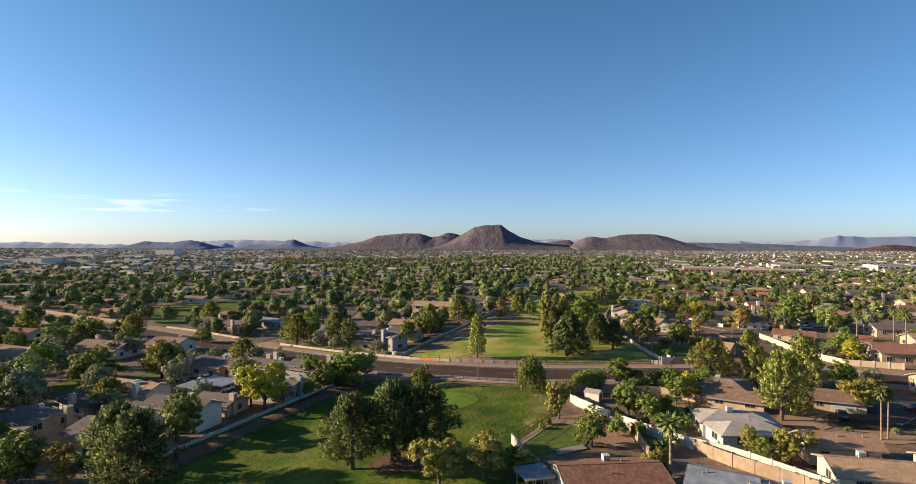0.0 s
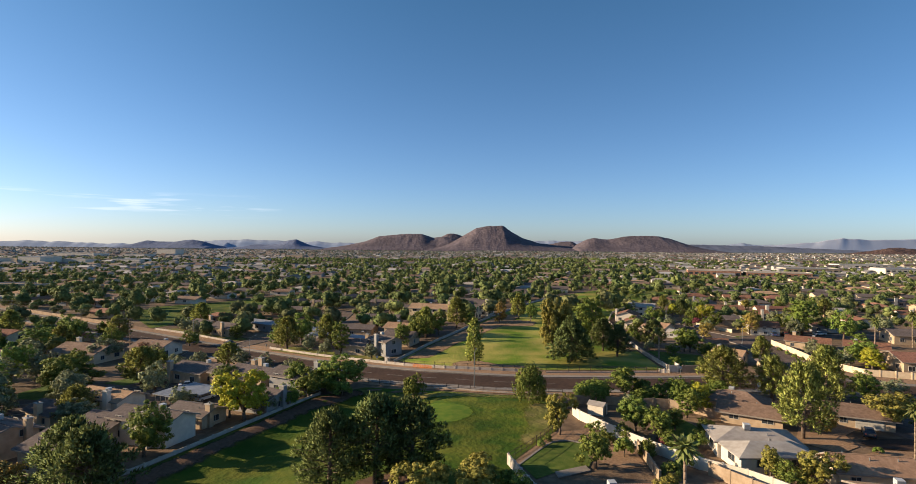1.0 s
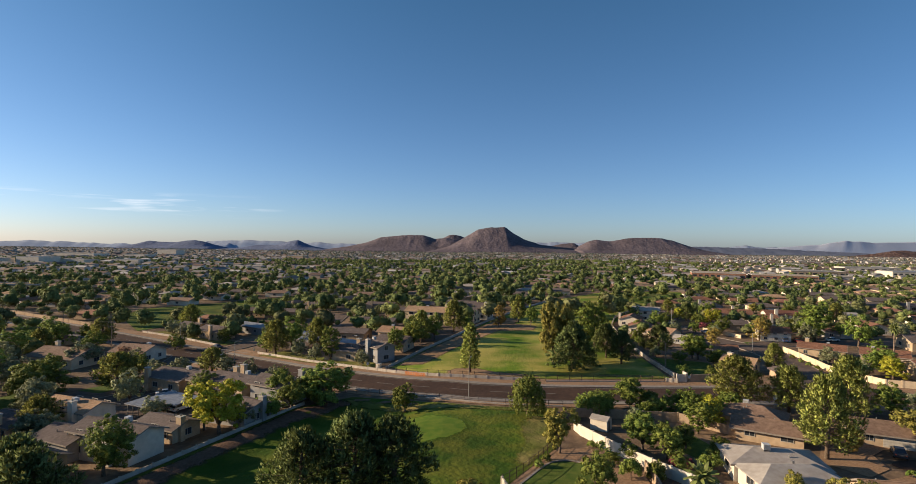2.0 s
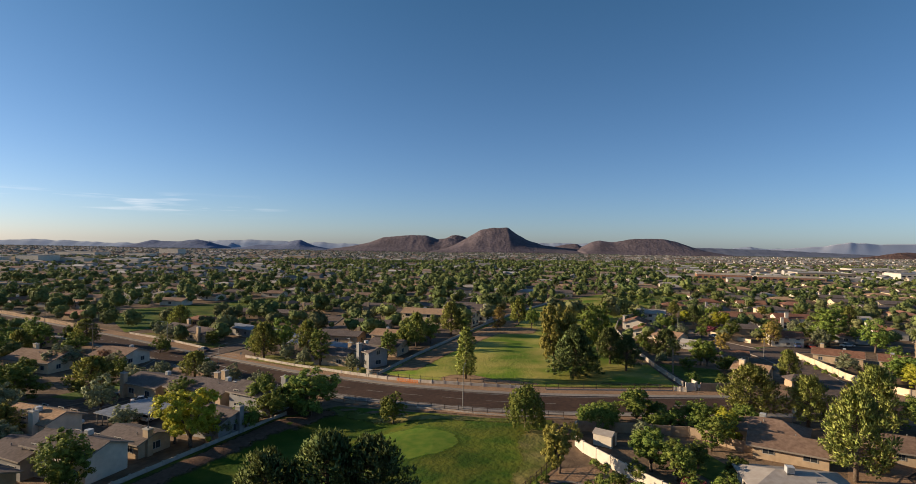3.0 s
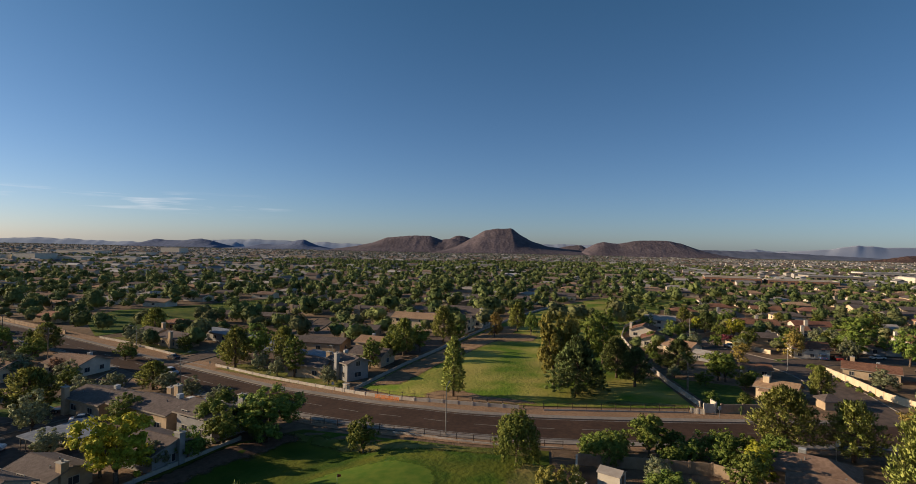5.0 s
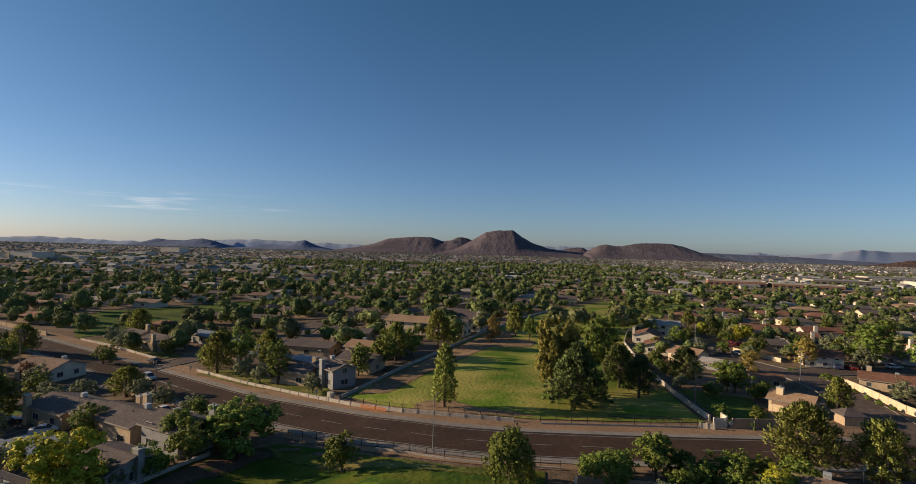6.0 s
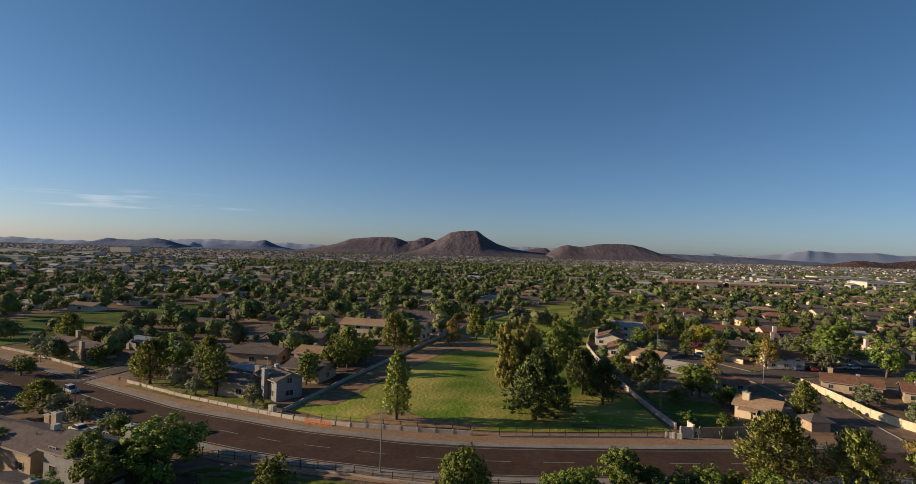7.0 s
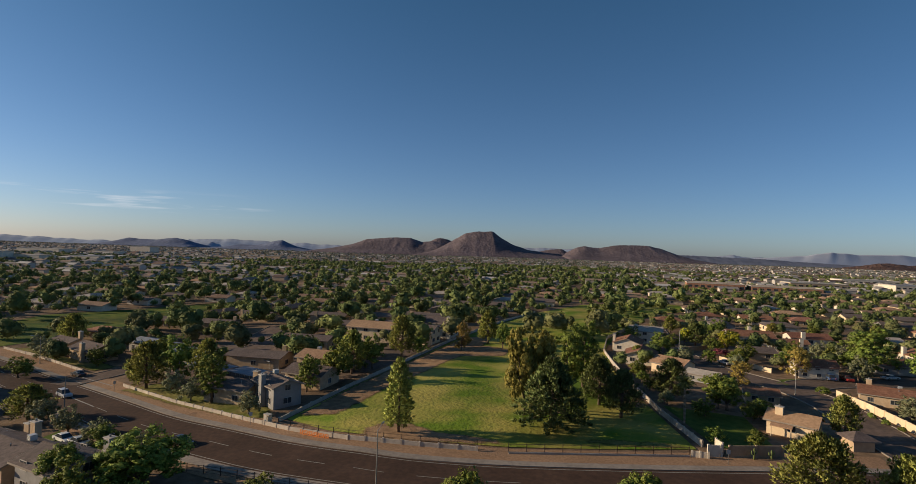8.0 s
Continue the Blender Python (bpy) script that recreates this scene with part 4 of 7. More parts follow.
house(-140, 170, 14, 10, -20, "tan_wall", "roof_umber", "low house with a brown tile roof", 3.2, 1.8)
# apartments north of the road
house(-23.4, 180.6, 9.2, 6.2, -45, "grey_wall", "roof_grey", "two-storey grey stucco apartment block with dark windows", 4.6, 1.1, storeys=2, chimney=(0.5, -3.7), cooler=(-3, 1.0), **AP)
house(-33.5, 183.5, 11, 7, -20, "tan_wall", "roof_grey", "single-storey apartment wing with a shingle roof", 3.4, 1.3, chimney=(2, 4.2), **AP)
house(-20, 196, 10, 8, -20, "tan_wall", "roof_grey", "low tan apartment beside the fairway wall", 3.4, 1.3, cooler=(0, 2), **AP)
house(-20.5, 214, 14, 9, -18, "tan_wall", "roof_tan", "long tan apartment block with pale roof", 3.4, 1.3, chimney=(5.5, 3.4), cooler=(-4, 2), **AP)
house(2.5, 254, 11, 8.5, -20, "cream_wall", "roof_grey", "cream apartment block beside the fairway wall", 4.6, 1.5, storeys=2, chimney=(3, -4.8), **AP)
house(-11, 258, 24, 10, -14, "cream_wall", "roof_tan", "long cream apartment block with chimneys", 5.0, 1.6, storeys=2, chimney=(4, 5.8), cooler=(-4, 2.4), **AP)
house(9.0, 268, 10.5, 9, -20, "white_wall", "roof_grey", "white two-storey apartment end with a chimney", 5.4, 1.7, storeys=2, chimney=(5.0, -5.4), **AP)
house(-60, 224, 18, 9, -25, "grey_wall", "roof_blue", "long carport-like block with a blue-grey roof", 2.8, 0.8, **AP)
house(-96, 230, 12, 8, -30, "tan_wall", "roof_grey", "low tan apartment behind the corner lawn", 3.4, 1.4, chimney=(3, -4.8), **AP)
house(-109.5, 238, 11, 8, -30, "tan_wall", "roof_grey", "low tan apartment behind the corner lawn", 3.4, 1.4, chimney=(-3, 4.8), **AP)
house(-84, 243, 18, 8, -30, "grey_wall", "roof_blue", "long block with a blue-grey roof", 3.0, 0.9, **AP)
# houses east of the course
house(50.0, 98.4, 12.5, 7.5, -10, "white_wall", "roof_pale", "white stucco house with a pale hipped roof and roof cooler", 2.6, 1.15, hip=True, cooler=(-1.0, -0.6), patio=(180, 1, 6, 2.6))
house(49.4, 92.6, 11.4, 6.0, 2, "white_wall", "roof_pale", "white stucco front wing with a pale hipped roof", 2.58, 1.1, hip=True)
house(21.0, 73.8, 13.4, 10.2, 6, "white_wall", "roof_brown", "house with a dark brown shingle roof", 2.7, 1.4, cooler=(0.5, 2.6))
house(59.8, 85.8, 10.0, 5.6, -9, "cream_wall", "roof_tan", "cream stucco house with a tan shingle roof", 2.9, 1.3, vents=3)
house(58.6, 75.8, 12.0, 7.2, -12, "cream_wall", "roof_tan", "cream stucco house with a low tan shingle roof", 2.7, 1.1, cooler=(-1, 2.0))
house(72, 75, 11, 9, -12, "cream_wall", "roof_tan", "cream stucco house with a tan shingle roof", 3.0, 1.5)
house(58.0, 119.2, 10.2, 7.0, -34, "tan_wall", "roof_umber", "low house with a brown shingle hip roof and cooler", 2.8, 1.4, hip=True, cooler=(-1.5, 2.0))
house(57.6, 113.0, 10.2, 5.6, -30, "tan_wall", "roof_umber", "low brown-roofed wing beside the garden wall", 2.35, 1.1, over=0.9, cooler=None, vents=1)
house(77.4, 113.4, 11.5, 9.5, -24, "tan_wall", "roof_umber", "low house with a dark brown roof and shaded carport", 2.5, 1.2, garage=(0, 1.5), over=0.9, size=0.9)
house(97, 103, 14, 10, -20, "tan_wall", "roof_tan", "low house with a tan roof and garage", 3.1, 1.5, garage=(180, 2), size=0.9)
house(108, 120, 12, 10, -20, "tan_wall", "roof_tan", "low house with a tan roof", 3.1, 1.5)
house(35.6, 72.0, 7.5, 6.5, -30, "grey_wall", "roof_blue", "small building with a blue-grey roof", 2.8, 1.0)
house(43, 66, 11, 8, -20, "grey_wall", "roof_blue", "low house with a pale blue-grey roof", 2.9, 0.9, cooler=(-2, 1))
house(78.4, 165.6, 7.8, 6.2, -42, "cream_wall", "roof_tan", "house with an orange-tan shingle roof and chimney", 2.6, 1.2, chimney=(-2.2, -1.2), patio=(0, -1.2, 3.6, 1.8), over=0.5)
house(85.0, 158.4, 3.6, 3.2, 0, "tan_wall", "roof_grey", "small olive-roofed outbuilding beside the street", 2.1, 0.8, hip=True, windows=False, name="outbuilding", category="outbuilding", vents=0)
house(71.0, 229, 11, 9.5, 68, "white_wall", "roof_brown", "white house with a dark red-brown roof", 3.0, 1.7, garage=(0, 1), size=0.9)
house(75.5, 215.6, 10, 8.5, -50, "cream_wall", "roof_tan", "cream house with an orange-tan roof", 3.0, 1.6, size=0.88)
house(80, 206, 12, 8.5, -44, "grey_wall", "roof_pale", "low house with a pale grey roof", 2.9, 1.2, size=0.66)
house(84.5, 188, 9, 8, -20, "tan_wall", "roof_brown", "low house with a dark brown roof", 2.7, 1.2, size=0.75)
house(73.5, 249, 12, 10, 66, "white_wall", "roof_brown", "white house with brown roof and chimney", 3.4, 1.7, chimney=(-3, 5.2), size=0.85)
house(85, 265.5, 13, 10, -20, "white_wall", "roof_pale", "white two-storey house with a pale roof and chimney", 5.2, 1.7, storeys=2, chimney=(-4, -5.3), size=0.85)
house(114, 214.5, 14, 9, -12, "white_wall", "roof_brown", "white two-storey house with a steep brown roof", 4.6, 2.4, storeys=2, garage=(0, 3.5), size=0.7)
house(114.5, 188, 15, 10, -34, "tan_wall", "roof_brown", "low tan house with a brown roof", 3.0, 1.5, cooler=(2, 2.2), chimney=(-5, 5), size=0.8)
house(126.5, 178.5, 13, 10, -34, "tan_wall", "roof_brown", "low tan house with a brown roof", 3.0, 1.5, cooler=(-3, 2.2), size=0.85)
house(126, 271, 17, 11, -12, "white_wall", "roof_brown", "long white house with a dark brown roof", 3.4, 1.7, chimney=(2, 5.5), size=0.9)
house(132, 256, 13, 10, -12, "white_wall", "roof_brown", "white house with a dark brown roof", 3.2, 1.6, chimney=(3, -5.3), size=0.85)
house(127, 156.5, 17, 12, -12, "tan_wall", "roof_red", "low building with a long pinkish clay roof", 3.2, 1.5)
house(143, 224, 13, 10, -12, "grey_wall", "roof_brown", "house with a dark roof in tree shade", 3.1, 1.5, garage=(0, 2), size=0.85)
house(157, 200, 14, 10, -12, "tan_wall", "roof_grey", "low house with a grey roof", 3.1, 1.5)
house(151, 175, 14, 10, -12, "tan_wall", "roof_tan", "low house with a tan roof", 3.1, 1.5)
house(112, 240, 12, 9, -12, "tan_wall", "roof_grey", "low house with a grey roof", 3.0, 1.4, size=0.8)


# ---- trees ----
def leaves(rng, centres, radii, per, size, out_from, lean=0.55, flat=1.0, tuft=False):
    """Leaf triangles round clump centres and the soft shading normals of their clumps; tuft: long needle plumes that point out and up."""
    n = len(centres)
    c = np.repeat(np.asarray(centres), per, axis=0)
    r = np.repeat(np.asarray(radii), per)[:, None]
    d = rng.normal(size=(n * per, 3))
    d /= np.linalg.norm(d, axis=1)[:, None] + 1e-9
    p = c + d * r * rng.uniform(0.5, 1.0, (n * per, 1)) * np.array([1, 1, flat])
    out = p - np.asarray(out_from)
    out /= np.linalg.norm(out, axis=1)[:, None] + 1e-6
    soft = out * 0.5 + d * 0.7 + rng.normal(size=p.shape) * 0.16
    soft /= np.linalg.norm(soft, axis=1)[:, None] + 1e-9
    s = size * rng.uniform(0.6, 1.4, (len(p), 1))
    if tuft:
        u = d * 0.5 + out * 0.5 + np.array([0, 0, 0.75]) + rng.normal(size=p.shape) * 0.35
        u /= np.linalg.norm(u, axis=1)[:, None] + 1e-9
        v = np.cross(u, rng.normal(size=p.shape))
        v /= np.linalg.norm(v, axis=1)[:, None] + 1e-9
        return np.stack([p - u * s * 0.8 - v * s * 0.5, p - u * s * 0.7 + v * s * 0.5, p + u * s * 1.5], axis=1), soft
    nrm = out * 0.35 + d * 0.65 + rng.normal(size=p.shape) * lean * 0.6
    nrm /= np.linalg.norm(nrm, axis=1)[:, None] + 1e-9
    u = np.cross(nrm, rng.normal(size=p.shape))
    u /= np.linalg.norm(u, axis=1)[:, None] + 1e-9
    v = np.cross(nrm, u)
    a = rng.uniform(0.6, 1.0, (len(p), 1))
    return np.stack([p - u * s * 1.1, p + u * s * 0.7 - v * s * a * 0.8, p + u * s * 0.6 + v * s * a * 0.9], axis=1), soft


def make_tree(kind, seed):
    """Trunk with limbs and a crown of many leaf clumps; returns the thing, with its own height and crown radius."""
    rng = np.random.default_rng(seed)
    rs = random.Random(seed)
    tk = Shape()
    H, R = 10.0, 4.5
    cen, rad, per, size, leaf, flat, bark = [], [], 46, 0.24, "leaf", 0.8, "bark"
    if kind in ("broad", "yellow", "gold", "rust", "olive", "acacia", "small_broad", "small_olive"):
        light, kind = kind.startswith("small"), kind.replace("small_", "")
        base = 1.6 if kind != "olive" else 1.5
        leaf = {"broad": "leaf", "yellow": "leaf_yellow", "gold": "leaf_gold", "rust": "leaf_rust", "olive": "leaf_olive", "acacia": "leaf_acacia"}[kind]
        tk.rod((0, 0, -0.4), (0.1, 0.05, base), 0.34, 0.25, 8)
        low = 0.16 if kind == "yellow" else 0.24
        lobes = [(rs.uniform(-0.5, 0.5) * R, rs.uniform(-0.5, 0.5) * R, rs.uniform(low, 0.74) * H, rs.uniform(0.42, 0.6) * R) for _ in range(9)] + [(0, 0, 0.76 * H, 0.5 * R), (0, 0, 0.48 * H, 0.66 * R)]
        for lx, ly, lz, lr in lobes:
            tk.rod((0.1, 0.05, base - 0.1), (lx * 0.8, ly * 0.8, lz), 0.17, 0.05, 5)
            for _ in range(13):
                d = Vector((rs.gauss(0, 1), rs.gauss(0, 1), rs.gauss(0.15, 0.85))).normalized()
                q = Vector((lx, ly, lz)) + d * lr * rs.uniform(0.6, 1.0)
                cen.append((q.x, q.y, max(q.z, 1.4)))
                rad.append(rs.uniform(0.45, 0.95))
        per, size = (28, 0.25) if light else (60, 0.185)
        if kind in ("gold", "rust"):
            per = 40
    elif kind in ("pine", "dark_pine", "small_pine"):
        light, kind = kind.startswith("small"), kind.replace("small_", "")
        H, R = 12.0, 4.6
        leaf = "leaf_pine" if kind == "pine" else "leaf_aleppo"
        tk.rod((0, 0, -0.4), (0.2, 0, H * 0.5), 0.36, 0.22, 8).rod((0.2, 0, H * 0.5), (0.1, 0.1, H * 0.95), 0.22, 0.05, 6)
        for i in range(96):
            f = (i + 0.5) / 96
            z = 1.7 + (H - 2.6) * f ** 0.92
            rr = R * (0.78 + 0.8 * f if f < 0.28 else 1.0 - 0.78 * ((f - 0.28) / 0.72) ** 1.5) * rs.uniform(0.6, 1.06)
            an = i * 2.4 + rs.uniform(-0.4, 0.4)
            tip = (rr * math.cos(an), rr * math.sin(an), z + rs.uniform(0.1, 0.9))
            tk.rod((0.15, 0, z - 0.4), tip, 0.07, 0.02, 4)
            for g in (0.55, 0.82, 1.0):
                cen.append((tip[0] * g, tip[1] * g, z + 0.7 * g))
                rad.append(rs.uniform(0.42, 0.75))
        for k in range(7):
            cen.append((rs.uniform(-0.5, 0.5), rs.uniform(-0.5, 0.5), H - 0.4 - 0.35 * k))
            rad.append(0.5)
        per, size, flat = (20, 0.24, 1.2) if light else (38, 0.17, 1.2)
    elif kind == "fir":
        H, R = 14.0, 6.0
        leaf = "leaf_dark"
        tk.rod((0, 0, -0.4), (0, 0, H * 0.97), 0.42, 0.04, 8)
        for i in range(170):
            f = (i + 0.5) / 170
            z = 2.0 + (H - 2.3) * f
            rr = R * min(1.0, (1.04 - f) * 1.35) ** 0.8 * rs.uniform(0.78, 1.06) + 0.25
            an = i * 2.4 + rs.uniform(-0.3, 0.3)
            tip = (rr * math.cos(an), rr * math.sin(an), z - 0.16 * rr)
            tk.rod((0, 0, z), tip, 0.06, 0.015, 4)
            for g in ((0.45, 0.75, 1.0) if rr > 2 else (0.8,)):
                cen.append((tip[0] * g, tip[1] * g, z - 0.16 * rr * g))
                rad.append(rs.uniform(0.45, 0.8))
        per, size, flat = 40, 0.21, 0.7
    elif kind == "column":
        H, R = 13.5, 2.0
        leaf = "leaf_pine"
        tk.rod((0, 0, -0.4), (0, 0, H * 0.95), 0.28, 0.05, 8)
        for i in range(150):
            f = (i + 0.5) / 150
            z = 1.6 + (H - 1.9) * f
            rr = R * (0.68 + 0.5 * math.sin(math.pi * min(1, f * 1.25 + 0.12)) if f < 0.7 else 1.1 * (1.02 - f) / 0.32 * 0.85 + 0.12) * rs.uniform(0.55, 1.05)
            an = i * 2.4
            cen.append((rr * math.cos(an), rr * math.sin(an), z))
            rad.append(rs.uniform(0.4, 0.75))
        per, size = 46, 0.19
    elif kind == "tall":
        H, R = 16.0, 4.2
        leaf = "leaf"
        tk.rod((0, 0, -0.4), (0.3, 0, H * 0.55), 0.4, 0.2, 8)
        for i in range(26):
            f = (i + 0.5) / 26
            z = 3.2 + (H - 4.2) * f
            rr = R * (0.45 + 0.55 * math.sin(math.pi * (0.15 + 0.8 * f))) * rs.uniform(0.35, 0.8)
            an = i * 2.4
            q = (rr * math.cos(an), rr * math.sin(an), z)
            tk.rod((0.2, 0, z * 0.7), q, 0.1, 0.03, 4)
            for _ in range(6):
                cen.append((q[0] + rs.gauss(0, 0.8), q[1] + rs.gauss(0, 0.8), z + rs.gauss(0, 0.7)))
                rad.append(rs.uniform(0.5, 0.95))
        per, size = 58, 0.22
    elif kind == "weeping":
        H, R = 7.0, 3.8
        leaf = "leaf"
        tk.rod((0, 0, -0.4), (0, 0, H * 0.6), 0.25, 0.12, 8)
        for i in range(64):
            an, rr = i * 2.4, R * math.sqrt((i + 0.5) / 64) * rs.uniform(0.7, 1.1)
            zt = H * (1 - 0.5 * (rr / R) ** 2) * rs.uniform(0.82, 1.02)
            for k in range(int(2 + rs.uniform(2.0, 5.5) * rr / R)):
                cen.append((rr * math.cos(an) + rs.uniform(-0.3, 0.3), rr * math.sin(an) + rs.uniform(-0.3, 0.3), max(1.1, zt - 0.8 * k)))
                rad.append(rs.uniform(0.35, 0.65))
        per, size, flat = 40, 0.16, 1.25
    elif kind in ("shrub", "bougainvillea"):
        H, R = 2.6, 1.8
        leaf = "leaf" if kind == "shrub" else "flower"
        tk.rod((0, 0, -0.2), (0, 0, 1.0), 0.09, 0.05, 6)
        for i in range(26):
            d = Vector((rs.gauss(0, 1), rs.gauss(0, 1), abs(rs.gauss(0, 0.8)))).normalized()
            cen.append((d.x * R * 0.7, d.y * R * 0.7, 0.7 + d.z * 1.35))
            rad.append(0.55)
        per, size = 46, 0.15
    elif kind == "palm":
        H, R, leaf, bark = 10.0, 2.2, "frond", "pale_bark"
        for i in range(10):
            tk.rod((0.02 * i, 0, -0.4 + 0.94 * i), (0.02 * (i + 1), 0, -0.4 + 0.94 * (i + 1)), 0.24 - 0.006 * i, 0.215 - 0.006 * i, 8)
        fr = []
        for i in range(44):
            an = i * 2.4
            el = math.radians(70 - 125 * (i / 44))
            d = Vector((math.cos(an) * math.cos(el), math.sin(an) * math.cos(el), math.sin(el)))
            side = Vector((-math.sin(an), math.cos(an), 0))
            L = rs.uniform(1.5, 2.1)
            p0 = Vector((0.2, 0, H - 0.95))
            p1, p2 = p0 + d * L * 0.55, p0 + d * L + Vector((0, 0, -0.35))
            for s0, s1, a, b in ((0.05, 0.34, p0, p1), (0.34, 0.06, p1, p2)):
                for sg in (-1, 1):
                    dr = Vector((0, 0, -0.14))
                    fr.append([a, b, b + side * sg * s1 + dr, a + side * sg * s0 + dr])
        quad = np.array([[tuple(v) for v in f] for f in fr])
    e = new("palm_tree" if kind == "palm" else "shrub" if kind in ("shrub", "bougainvillea") else "tree")
    part("trunk", tk, M[bark], e, smooth=True)
    soft = None
    if kind != "palm":
        quad, soft = leaves(rng, cen, rad, per, size, (0, 0, H * 0.42), flat=flat, tuft=kind in ("pine", "dark_pine", "fir", "column"))
    part("fronds" if kind == "palm" else "crown", quads("crown", quad, [M[leaf]], soft=soft), None, e)
    e.matrix_basis = pose(0, 0, -500)
    return e, H, R


LABELS = {"broad": ("round green broadleaf tree", "tree"), "yellow": ("bright yellow-green leafy tree", "tree"), "gold": ("thin tree with turning golden leaves", "tree"),
          "rust": ("small tree with rust-red leaves", "tree"), "olive": ("grey-green olive tree with several stems", "tree"), "pine": ("dark green pine with layered boughs", "tree"),
          "fir": ("broad conical dark conifer", "tree"), "dark_pine": ("dense dark green pine", "tree"), "column": ("tall narrow columnar conifer", "tree"), "tall": ("tall loose eucalyptus-like tree", "tree"),
          "weeping": ("small weeping tree with hanging foliage", "tree"), "shrub": ("rounded green garden shrub", "shrub"), "acacia": ("loose olive-yellow acacia", "tree"), "bougainvillea": ("crimson flowering garden shrub", "shrub"), "palm": ("fan palm with a slender bare trunk", "palm tree")}
STOCK, PLANTED = {}, []
for kind, count in (("broad", 4), ("yellow", 1), ("gold", 1), ("rust", 1), ("olive", 2), ("pine", 3), ("fir", 1), ("dark_pine", 2), ("column", 1), ("tall", 2), ("weeping", 1), ("acacia", 1), ("shrub", 2), ("bougainvillea", 1), ("palm", 2), ("small_broad", 3), ("small_olive", 2), ("small_pine", 2)):
    STOCK[kind] = [make_tree(kind, 40 + 7 * k + len(kind) * 31) for k in range(count)]
USED = set()


def tree(kind, x, y, h, r, where="", turn=None):
    """Plants a tree of that kind, height and crown radius."""
    k = len(PLANTED)
    far_off = r < 3.7 or y > 185 or x < -100 or x > 105
    stock = STOCK["small_" + kind if kind in ("broad", "olive") and far_off or kind == "pine" and y > 150 else kind]
    proto, H, R = stock[k % len(stock)]
    s, sz = r / R, h / H
    m = pose(x, y, top(x, y) - 0.05, 0, 0, (k * 77) % 360 if turn is None else turn) @ Matrix.Diagonal((s, s, sz, 1))
    if proto.name not in USED:
        USED.add(proto.name)
        proto.matrix_basis = m
        e = proto
    else:
        e = copy_thing(proto, m)
        e.matrix_basis = m
    PLANTED.append((x, y, r))
    text, cat = LABELS[kind]
    return tagged(e, (text + " " + where).strip(), cat)


# tall trees added, some of them out of view, to shade the apartments
for sx, sy, sh_, sr in ((-93, 92, 14.5, 5.8), (-98, 103, 15, 6.0), (-92, 114, 13, 5.2), (-103, 114, 14.5, 5.8), (-90, 82, 14, 5.6), (-104, 92, 15, 6.0), (-101, 124, 13, 5.4), (-112, 103, 15, 6.0), (-88, 130, 9.5, 4.2), (-81, 90, 10, 4.2), (-74, 140, 8.5, 3.6), (-97, 138, 9, 4.2), (-66, 101, 7, 2.6)):
    tree("broad" if sx % 2 else "olive", sx, sy, sh_ * 1.05, sr, "shading the apartments")
# on the golf course
tree("dark_pine", -16.1, 83.1, 11.8, 5.2, "on the turf above needle litter")
tree("dark_pine", -10.2, 85.6, 12.8, 6.0, "on the turf above needle litter")
tree("dark_pine", -5.0, 86.2, 12.0, 5.6, "on the turf above needle litter")
tree("acacia", -2.2, 75.6, 7.6, 4.0, "at the edge of the turf")
tree("acacia", 4.0, 78.2, 7.2, 4.2, "at the edge of the turf")
tree("broad", 9.4, 79.0, 5.2, 3.0, "at the edge of the turf")
tree("broad", -8.9, 130.6, 6.8, 3.2, "beside the road fence")
tree("weeping", 16.3, 124.2, 8.3, 3.6, "beside the fairway")
tree("column", 4.9, 160.8, 13.4, 2.1, "on bare earth by the fence")
tree("fir", 32.8, 164.4, 13.4, 6.4, "on the fairway")
tree("acacia", 28.6, 172.0, 19.0, 4.6, "behind the conifer on the fairway")
tree("acacia", 33.4, 176.0, 17.6, 4.2, "behind the conifer on the fairway")
tree("tall", 45.6, 194.6, 16.4, 4.4, "on the fairway")
tree("tall", 41.0, 190.0, 15.0, 3.8, "on the fairway")
tree("dark_pine", 45.8, 180.5, 10.4, 4.8, "on the fairway")
tree("dark_pine", 48.0, 172.2, 9.6, 4.6, "on the fairway")
tree("gold", 16.5, 238.5, 10.0, 3.4, "beside the fairway path")
tree("pine", 25.8, 252, 11.5, 4.1, "beside the fairway")
tree("broad", 30.0, 241.6, 9.6, 2.9, "on the fairway")
# west, south of the road
tree("dark_pine", -46.5, 77.5, 12.8, 6.4, "behind the low wall")
tree("dark_pine", -52.5, 83.0, 12.0, 6.4, "behind the low wall")
tree("broad", -52.4, 99.8, 9.8, 4.6, "beside the apartment wall")
tree("yellow", -42.5, 117.8, 11.2, 5.6, "between the apartments")
tree("yellow", -46.5, 120.0, 8.2, 3.6, "between the apartments")
tree("broad", -27.6, 137.6, 9.6, 6.3, "beside the road")
tree("olive", -32.4, 144.0, 6.6, 4.0, "beside the road")
# trees added to the dark shrubs here to shade the turf's corner
for sx, sy, sz, sr in ((-33.5, 132.0, 7.6, 3.6), (-37.5, 136.6, 8.0, 3.8), (-31.6, 138.6, 6.6, 3.4), (-36.4, 126.2, 6.0, 2.8)):
    tree("broad", sx, sy, sz, sr, "at the fence corner")
tree("shrub", -26.0, 133.5, 4.0, 2.6, "at the fence corner")
